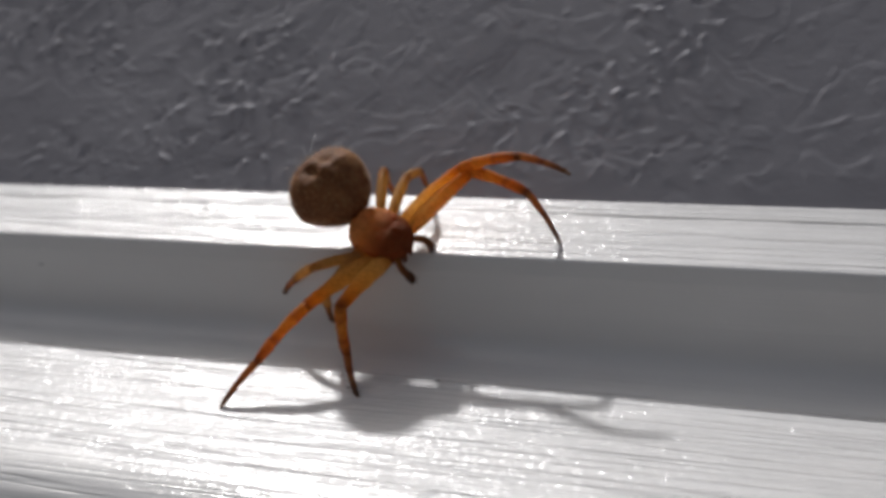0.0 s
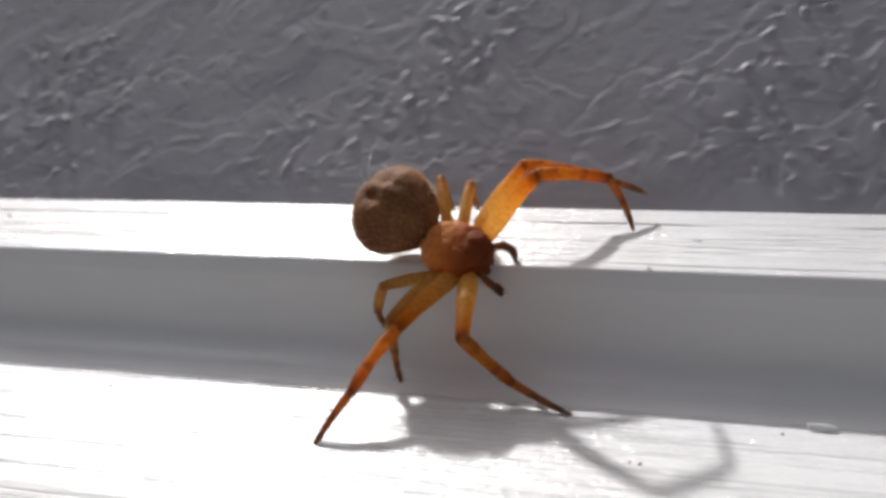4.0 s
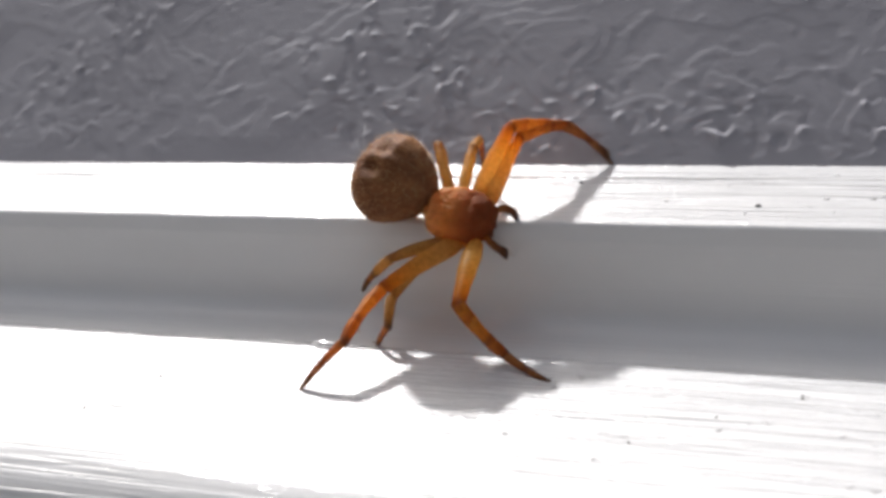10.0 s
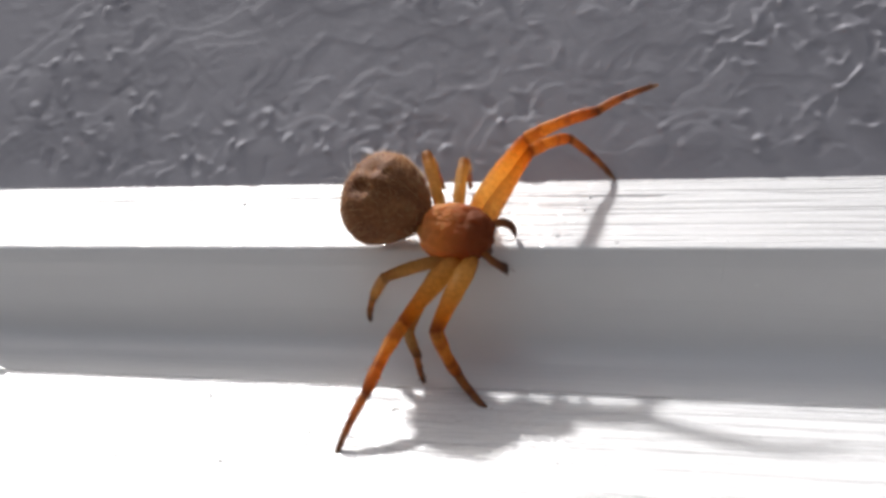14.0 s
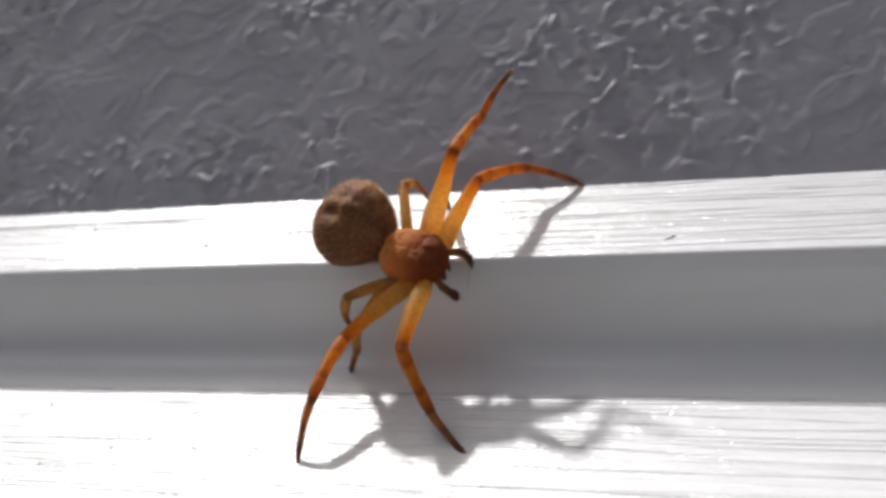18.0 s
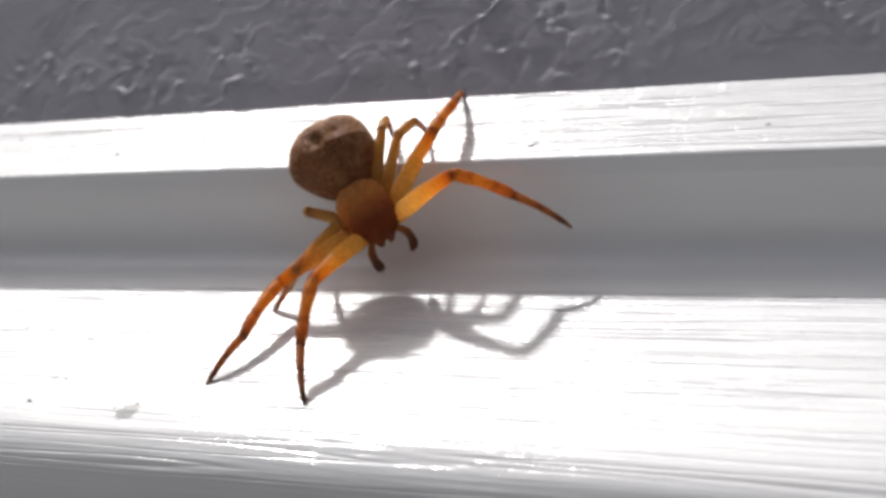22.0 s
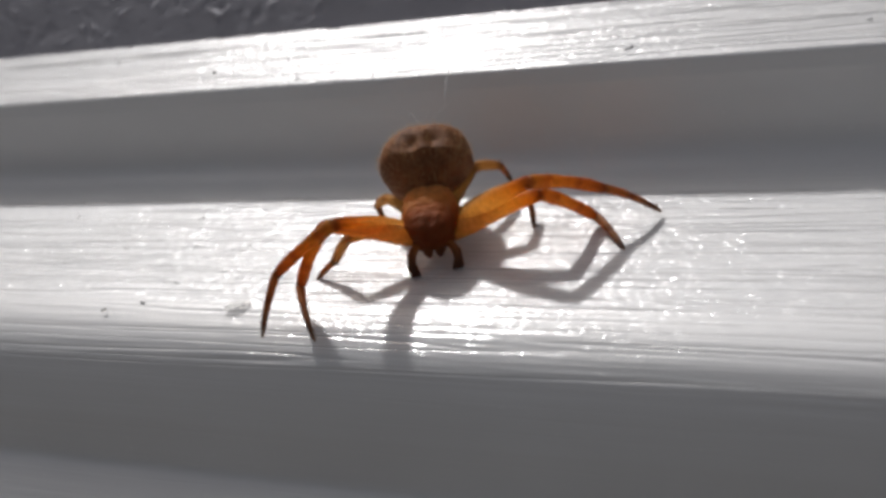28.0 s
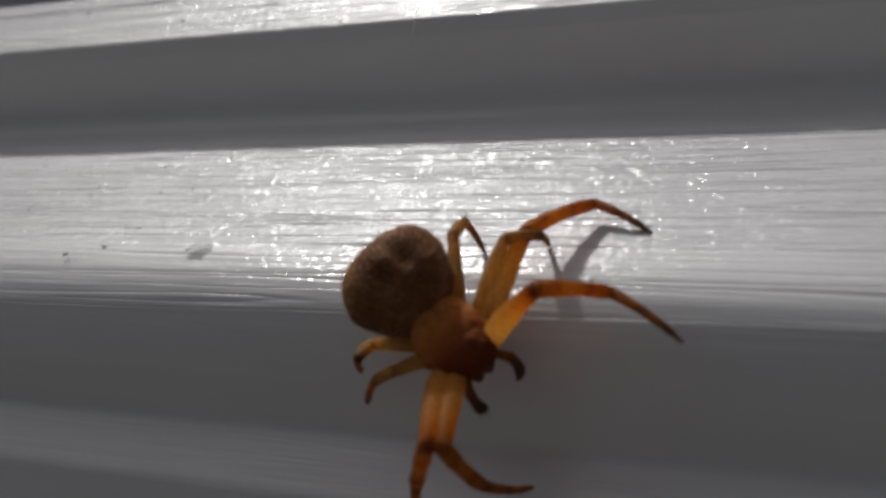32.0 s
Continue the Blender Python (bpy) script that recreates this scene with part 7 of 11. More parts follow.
    walk(tibia, [(0, pose(-0.0013, -0.0068, -0.0002, 10, 2.7, -96.7)), (0.5, pose(-0.00112, -0.00633, -0.00053, 20, -11.5, -71.5)), (1, pose(-0.00057, -0.00654, 0.00009, 32.1, -20.7, -72.1)), (1.5, pose(-0.0007, -0.00627, -0.00006, 28, -8.8, -74.8)), (2, pose(-0.0015, -0.00628, 0.00105, 24.3, -13.4, -89.7)), (2.5, pose(-0.00161, -0.00638, 0.00122, 21.9, -9.7, -92)), (2.9, pose(-0.00154, -0.00639, 0.00119, 20.6, -9.8, -92.6)), (3.3, pose(-0.00141, -0.00644, 0.001, 14.1, -6.2, -96)), (3.7, pose(-0.00124, -0.00646, 0.00085, 9.6, -5.6, -97.6)), (4.1, pose(-0.00105, -0.00641, 0.00081, 7.8, -7.4, -97.3)), (4.5, pose(-0.00096, -0.00639, 0.00082, 7.8, -9.2, -96.4)), (5, pose(-0.00087, -0.00614, 0.00072, 17.8, -7.8, -83.2)), (5.5, pose(-0.00077, -0.00578, 0.00057, 1.3, 51.7, -102.3)), (5.75, pose(-0.00011, -0.00648, 0.00113, 14.4, 15.8, -79.9)), (6, pose(0.00041, -0.00636, 0.00192, 25.6, -21.6, -65.1)), (6.5, pose(-0.00012, -0.00659, 0.00109, 30, -9.8, -67.1)), (7, pose(-0.00108, -0.00626, 0.00088, 26.6, -12.9, -82.7)), (7.5, pose(-0.00206, -0.00646, 0.00013, 28.8, -11.2, -88.2)), (8, pose(0.00009, -0.00697, 0.0008, 27, -12.7, -70.3)), (8.5, pose(-0.00082, -0.00636, 0.00086, 22.4, 3.7, -79.4)), (9, pose(-0.00051, -0.00685, 0.00211, 33.4, -19.6, -72.1)), (9.5, pose(-0.00175, -0.00617, 0.00046, 27.8, -12.4, -95.2)), (10, pose(-0.00275, -0.00578, 0.00031, 34.4, -20.9, -96.1)), (10.5, pose(-0.00016, -0.00665, 0.00057, 24.8, -10.3, -73.7)), (11, pose(-0.00138, -0.00602, -0.00022, -3.9, 48, -116.9)), (11.5, pose(-0.00082, -0.0063, 0.0011, 26.2, -1.7, -76.4)), (12, pose(-0.0019, -0.00614, 0.00093, 25.1, -12.6, -92.8)), (12.5, pose(-0.00304, -0.00603, 0, 19.9, -16.5, -110.1)), (13, pose(-0.00182, -0.00638, 0.00005, 7.7, 27.2, -111.6)), (13.5, pose(-0.0009, -0.0063, 0.00092, 25.8, -7.6, -78.4)), (14, pose(-0.0015, -0.00643, 0.00059, 17, -10.1, -98.8)), (14.5, pose(-0.00158, -0.00634, 0.00124, 26.6, -26.4, -91.1)), (15, pose(-0.00125, -0.00646, 0.00151, 17.2, -5.5, -100.6)), (15.5, pose(-0.00038, -0.00651, -0.00023, 4.6, 37.6, -102.9)), (15.9, pose(-0.00032, -0.00668, 0.00021, 0.7, 25.1, -96.1)), (16.3, pose(-0.00033, -0.00685, 0.0009, 11.9, -0.7, -86.2)), (16.7, pose(-0.00068, -0.00674, 0.001, 11.1, 1.8, -90.2)), (17.1, pose(-0.00096, -0.00647, 0.00131, 11.2, 2.5, -93.2)), (17.5, pose(-0.00105, -0.00634, 0.00149, 11.8, 1.3, -94.2)), (18, pose(-0.0016, -0.00639, 0.00001, 22.8, -12.8, -84.7)), (18.5, pose(-0.00117, -0.00634, 0.00021, 8.5, 26.9, -102)), (19, pose(-0.00045, -0.00672, 0.00093, 22.9, -15.5, -80)), (19.5, pose(-0.00029, -0.00691, 0.00062, 30.6, -20.5, -73.7)), (20, pose(0.00008, -0.00669, 0.00052, 37.1, -28.2, -69.2)), (20.5, pose(0.00064, -0.00658, -0.00012, 33.4, -17.9, -59.1)), (20.8, pose(0.00079, -0.00661, -0.00086, 34.3, -18.7, -57.3)), (21, pose(0.00084, -0.00661, -0.00085, 34.5, -18.6, -56.5)), (21.4, pose(0.00089, -0.0066, -0.00076, 35.4, -19.8, -55.5)), (21.9, pose(0.00089, -0.0066, -0.00074, 35.5, -19.2, -54.7)), (22, pose(0.00089, -0.0066, -0.00075, 35.5, -19, -54.6)), (22.1, pose(0.00089, -0.0066, -0.00075, 35.4, -18.9, -54.7)), (22.4, pose(0.00088, -0.0066, -0.00077, 35.2, -18.7, -54.9)), (25.2, pose(0.00089, -0.0066, -0.00075, 35.4, -19, -54.8)), (25.5, pose(0.00089, -0.0066, -0.00075, 35.5, -19.1, -54.7)), (25.9, pose(0.00153, -0.0067, -0.00016, 31.1, -14, -51.2)), (26.3, pose(0.00256, -0.00658, 0.00061, 19.7, 3.3, -58.2)), (26.7, pose(0.00306, -0.00627, 0.00076, 7.9, 5.2, -55.6)), (27.1, pose(0.00357, -0.00582, 0.00125, 8.1, -1.4, -49.4)), (27.5, pose(0.00292, -0.00575, 0.00046, -12.3, 30.1, -81.2)), (28, pose(0.00214, -0.00535, 0.00121, -9.3, 33.7, -78)), (28.25, pose(0.00093, -0.00654, 0.00026, 10.3, 11.6, -58.7)), (28.5, pose(-0.00035, -0.00567, -0.00102, 22.3, -11.6, -42.4)), (29, pose(-0.00097, -0.00628, -0.00135, 20.8, 29.9, -78.7)), (29.25, pose(0.00065, -0.00645, -0.00081, 7.5, 38.4, -81)), (29.5, pose(0.00226, -0.00571, -0.00037, -6.5, 46.8, -83.9)), (30, pose(0.00285, -0.00558, -0.00186, -8.2, 55.3, -71.5)), (30.5, pose(0.00223, -0.00527, -0.00069, -18.1, 64, -88.1)), (31, pose(0.00207, -0.00549, -0.00169, -22.7, 65, -96.8)), (31.25, pose(0.00225, -0.00589, -0.00283, 19.7, 23.2, -46.4)), (31.5, pose(0.00125, -0.00416, -0.00288, 31.3, -25.5, -25.3)), (31.75, pose(0.00308, -0.00593, -0.00203, 18.6, 29.4, -43)), (32, pose(0.00276, -0.00406, 0.0002, -56.4, 73.4, -117.5))])
    walk(tarsus, [(0, pose(-0.00165, -0.00992, -0.00047, 9.8, 8, -96.1)), (0.5, pose(-0.00029, -0.00931, -0.00016, 23, -0.4, -78.1)), (1, pose(0.00042, -0.00939, 0.00076, 27.8, -1.6, -69.3)), (1.5, pose(0.0002, -0.00923, 0.00007, 26, 6.5, -70.6)), (2, pose(-0.00146, -0.00935, 0.00118, 18.3, 12.4, -88.9)), (2.5, pose(-0.00217, -0.00915, 0.00081, 0.8, 32.3, -116.6)), (2.9, pose(-0.00206, -0.00929, 0.00095, 3.4, 24.1, -111.2)), (3.3, pose(-0.00192, -0.0095, 0.00095, 6.1, 10.6, -104)), (3.7, pose(-0.00177, -0.00957, 0.00088, 4.6, 6.3, -102.6)), (4.1, pose(-0.00159, -0.00951, 0.00091, 2.3, 5.5, -103)), (4.5, pose(-0.00148, -0.00946, 0.00098, 0.9, 5.5, -103.6)), (5, pose(-0.00051, -0.00923, 0.00114, 12.6, -7.4, -83.8)), (5.5, pose(-0.00058, -0.00809, -0.0005, 22.1, -14.4, -70.7)), (5.75, pose(0.00079, -0.00937, 0.00055, 25.6, 3.9, -63.3)), (6, pose(0.00182, -0.00891, 0.00208, 25.8, 22.1, -55.6)), (6.5, pose(0.00121, -0.00925, 0.00079, 27.9, 27, -58)), (7, pose(-0.00034, -0.00919, 0.0009, 27.8, 16.5, -66.5)), (7.5, pose(-0.00196, -0.00953, 0.0002, 22.9, 12.3, -88.2)), (8, pose(0.00112, -0.00988, 0.00095, 20.6, 11, -70.5)), (8.5, pose(-0.00028, -0.00942, 0.00043, 20, 13.7, -80.8)), (9, pose(0.00018, -0.00975, 0.00229, 18, 17.8, -82.5)), (9.5, pose(-0.00212, -0.00926, 0.00086, 14.8, -0.5, -98.8)), (10, pose(-0.00358, -0.00858, 0.00067, 9.2, 12.1, -119.9)), (10.5, pose(0.00085, -0.00959, 0.00071, 23.4, 8, -67.6)), (11, pose(-0.00143, -0.00828, -0.00121, 32.2, -14.9, -67.6)), (11.5, pose(0.00022, -0.00923, 0.00104, 31, 4.8, -62.3)), (12, pose(-0.00186, -0.00917, 0.00088, 22.6, 19.2, -84.7)), (12.5, pose(-0.00394, -0.00895, 0.00042, 18.9, 3.7, -103.2)), (13, pose(-0.00238, -0.00913, -0.00037, 23.6, -17.4, -89)), (13.5, pose(-0.00025, -0.00936, 0.00092, 22.8, 10, -77.7)), (14, pose(-0.00205, -0.00953, 0.00083, 8, 3.2, -101.7)), (14.5, pose(-0.00193, -0.0091, 0.00144, 7.5, 26.7, -105.3)), (15, pose(-0.00181, -0.00945, 0.00126, 5.3, 18.8, -100.8)), (15.5, pose(-0.00031, -0.00906, -0.00081, 16.4, -22.2, -71.8)), (15.9, pose(-0.00015, -0.00952, -0.0002, 22.3, -15.5, -74.2)), (16.3, pose(-0.00008, -0.00998, 0.00071, 11.9, 9.1, -84.3)), (16.7, pose(-0.00056, -0.00988, 0.00065, 13.6, 12.2, -84.6)), (17.1, pose(-0.00098, -0.00951, 0.00072, 14.1, 22.1, -85.9)), (17.5, pose(-0.00117, -0.00925, 0.00072, 12.5, 32.9, -89.4)), (18, pose(-0.00128, -0.00941, 0.00004, 23, 15.9, -83)), (18.5, pose(-0.0012, -0.00918, -0.00039, 24.9, -9.3, -76.6)), (19, pose(-0.00018, -0.00969, 0.00103, 11.9, 16.6, -91.5)), (19.5, pose(0.00056, -0.00982, 0.00126, 22.5, -0.5, -73.8)), (20, pose(0.00101, -0.00945, 0.00131, 19.7, 2.6, -73.7)), (20.5, pose(0.00182, -0.00934, 0.00059, 17.7, -6.9, -76.9)), (20.8, pose(0.00233, -0.00921, -0.00013, 26.5, -6.5, -62.2)), (21, pose(0.0024, -0.0092, -0.00013, 26.4, -6.5, -62)), (21.4, pose(0.00244, -0.00918, -0.00005, 24.8, -4.5, -63.2)), (21.9, pose(0.00246, -0.00917, -0.00005, 24.7, -4.5, -63.7)), (22, pose(0.00246, -0.00917, -0.00005, 24.8, -4.7, -63.7)), (22.1, pose(0.00246, -0.00918, -0.00006, 24.9, -4.8, -63.6)), (22.4, pose(0.00245, -0.00918, -0.00007, 25.3, -5.3, -63.3)), (25.2, pose(0.00246, -0.00918, -0.00006, 24.9, -4.8, -63.5)), (25.5, pose(0.00246, -0.00918, -0.00005, 24.8, -4.6, -63.6)), (25.9, pose(0.00314, -0.00927, 0.00013, 16, 6.1, -66.7)), (26.3, pose(0.00416, -0.00927, 0.00029, 8.4, 9.2, -61)), (26.7, pose(0.00485, -0.00881, 0.00026, 8.4, 14.4, -53.6)), (27.1, pose(0.00531, -0.00806, 0.00047, 1.8, 38.1, -56.6)), (27.5, pose(0.00431, -0.00789, -0.00073, 17.5, 12.6, -27.6)), (28, pose(0.00348, -0.00723, -0.00052, 24.1, 33.4, -22.2)), (28.25, pose(0.00299, -0.00847, -0.00063, 37.1, 23.3, -20.1)), (28.5, pose(0.00218, -0.00727, -0.00096, 39.9, 13.1, -18.3)), (29, pose(0.00067, -0.00777, -0.00225, 36.1, 0.1, 0.8)), (29.25, pose(0.00193, -0.00836, -0.00253, 34.1, 26.7, -26.1)), (29.5, pose(0.00275, -0.00778, -0.00262, -1.5, 45.6, -66.6)), (30, pose(0.00408, -0.0071, -0.00418, 16.7, 38.3, -31.6)), (30.5, pose(0.0026, -0.00667, -0.00344, 0.5, 58.2, -61)), (31, pose(0.00204, -0.00677, -0.00455, -13.7, 66.9, -83.5)), (31.25, pose(0.00333, -0.00751, -0.0048, -15.7, 71.3, -98.4)), (31.5, pose(0.00251, -0.00516, -0.00341, -24.2, 74, -119.9)), (31.75, pose(0.00426, -0.00743, -0.00417, -3.6, 71.2, -85.9)), (32, pose(0.00277, -0.00504, -0.00273, 3.7, 64.3, -65))])
    femur, tibia, tarsus = SEGMENTS["L", 3]
    walk(femur, [(0, pose(-0.00085, 0.00262, -0.00059, 0, 8.5, 108.8)), (0.5, pose(0.00074, 0.00279, -0.0003, 0, 1.6, 58.8)), (1, pose(-0.00055, 0.00264, -0.00044, 0, 3.9, 99.2)), (1.5, pose(0.00093, 0.0027, -0.00027, 0, 0.5, 52.6)), (2, pose(-0.00018, 0.00266, -0.00057, 0, 8.5, 86.6)), (2.5, pose(-0.00072, 0.00267, -0.00045, 0, 4.6, 103.6)), (2.9, pose(-0.00072, 0.00266, -0.00045, 0, 4.6, 104.1)), (3.3, pose(-0.00071, 0.00262, -0.00044, 0, 4.1, 104.4)), (3.7, pose(-0.0007, 0.00258, -0.00043, 0, 3.6, 105.1)), (4.1, pose(-0.00069, 0.00255, -0.00042, 0, 3.2, 105.7)), (4.5, pose(-0.0007, 0.00253, -0.00049, 0, 5.7, 106.5)), (5, pose(-0.00091, 0.00219, -0.0007, 0, 13.8, 121.8)), (5.5, pose(0.00043, 0.00255, -0.00085, -4.5, 17.2, 64.8)), (6, pose(0.00044, 0.00241, -0.0006, 0, 9.5, 65.3)), (6.5, pose(-0.00033, 0.00238, -0.00082, 0, 18.9, 96.5)), (7, pose(-0.00027, 0.00257, -0.0009, 0, 19.5, 90)), (7.25, pose(-0.00028, 0.00253, -0.00074, 0, 13.9, 92.1)), (7.5, pose(-0.0003, 0.00248, -0.00056, 0, 8.3, 94.1)), (7.75, pose(-0.00059, 0.00234, -0.00079, 0, 17.6, 107.3)), (8, pose(-0.00086, 0.00211, -0.00099, 0, 25.9, 121.9)), (8.25, pose(-0.00067, 0.00233, -0.00072, 0, 15, 110.2)), (8.5, pose(-0.00044, 0.00247, -0.00043, 0, 3.5, 99.7)), (9, pose(-0.00051, 0.00254, -0.00033, 0, 0.2, 100.6)), (9.5, pose(-0.00043, 0.00251, -0.00051, 0, 6.4, 98.4)), (10, pose(-0.00057, 0.00271, -0.00059, 0, 8.2, 98.1)), (10.5, pose(-0.00034, 0.00271, -0.00041, 0, 2.9, 91.4)), (11, pose(-0.00046, 0.00262, -0.00046, 0, 4.3, 97.1)), (11.5, pose(0.00047, 0.00249, -0.00058, 0, 8, 64.1)), (12, pose(-0.0004, 0.00267, -0.00078, 0, 15, 93.2)), (12.5, pose(-0.00028, 0.00263, -0.00057, 0, 8.5, 90.9)), (13, pose(0.00038, 0.00279, -0.00017, 0, -5.3, 66.5)), (13.5, pose(-0.00019, 0.00282, -0.00027, 0, -1.8, 84.8)), (14, pose(-0.00051, 0.0026, -0.00048, 0, 5.4, 98.9)), (14.5, pose(0.00036, 0.00287, -0.00018, 0, -4.9, 66)), (15, pose(0.00038, 0.00254, -0.00048, 0, 5.2, 67.5)), (15.5, pose(-0.00038, 0.00248, -0.00051, 0, 5.9, 97.1)), (15.9, pose(-0.00034, 0.00256, -0.00045, 0, 4.1, 94.5)), (16.3, pose(-0.00025, 0.00275, -0.00035, 0, 1.1, 88.5)), (16.7, pose(-0.00004, 0.00292, -0.00005, 0, -7.8, 78.9)), (17.1, pose(0.00019, 0.00284, 0.0002, 0, -16.4, 71.1)), (17.5, pose(0.00029, 0.0028, 0.00029, 0, -18.9, 68.3)), (18, pose(-0.00036, 0.00231, -0.00033, 0, -0.6, 100)), (18.5, pose(-0.00007, 0.00236, 0.00015, 0, -20, 85.8)), (19, pose(-0.00036, 0.00287, -0.00036, 0, 0.1, 92.2)), (19.5, pose(-0.00069, 0.00273, -0.00014, 0, -4.5, 104.3)), (20, pose(-0.00102, 0.00272, 0.00019, 0, -14.4, 113.2)), (20.5, pose(-0.00131, 0.00257, 0.00003, 0, -9.2, 123.1)), (20.8, pose(-0.00145, 0.00233, 0.00017, 0, -14, 131.8)), (21, pose(-0.00146, 0.00231, 0.00018, 0, -14.4, 132.4)), (21.4, pose(-0.00146, 0.00231, 0.00017, 0, -14.2, 132.6)), (21.9, pose(-0.00147, 0.00231, 0.00018, 0, -14.2, 132.7)), (22, pose(-0.00147, 0.00231, 0.00018, 0, -14.3, 132.7)), (22.1, pose(-0.00147, 0.00231, 0.00018, 0, -14.3, 132.7)), (22.4, pose(-0.00146, 0.00231, 0.00018, 0, -14.3, 132.7)), (25.2, pose(-0.00147, 0.00231, 0.00018, 0, -14.3, 132.7)), (25.5, pose(-0.00147, 0.00231, 0.00018, 0, -14.3, 132.7)), (25.9, pose(-0.00127, 0.00234, 0.00044, 0, -26, 127.1)), (26.3, pose(-0.00099, 0.00246, 0.00052, 0, -29.7, 116.7)), (26.7, pose(-0.00097, 0.00262, 0.00016, 0, -14.2, 116.7)), (27.1, pose(-0.00095, 0.00268, -0.0002, 0, -0.1, 117.6)), (27.5, pose(-0.00088, 0.00269, -0.00013, 0, -3.1, 116.1)), (28, pose(-0.00064, 0.0023, -0.00007, 0, -11.7, 110.6)), (28.25, pose(-0.00065, 0.00216, 0.00003, 0, -17, 113.7)), (28.5, pose(-0.00066, 0.00201, 0.00012, 0, -22.4, 117)), (29, pose(-0.00086, 0.00281, 0.00014, 0, -12.8, 112.8)), (29.5, pose(-0.00072, 0.00227, 0.00009, 0, -17.2, 114.2)), (30, pose(-0.00088, 0.00268, 0.00014, 0, -13.7, 114.1)), (30.5, pose(-0.00025, 0.00297, 0.00005, 0, -11.1, 93)), (31, pose(-0.00095, 0.00248, -0.00005, 0, -9.2, 118.6)), (31.5, pose(-0.00114, 0.00269, 0.00008, 0, -11.5, 118.9)), (32, pose(-0.00103, 0.00277, -0.00006, 0, -5.5, 115.7))])
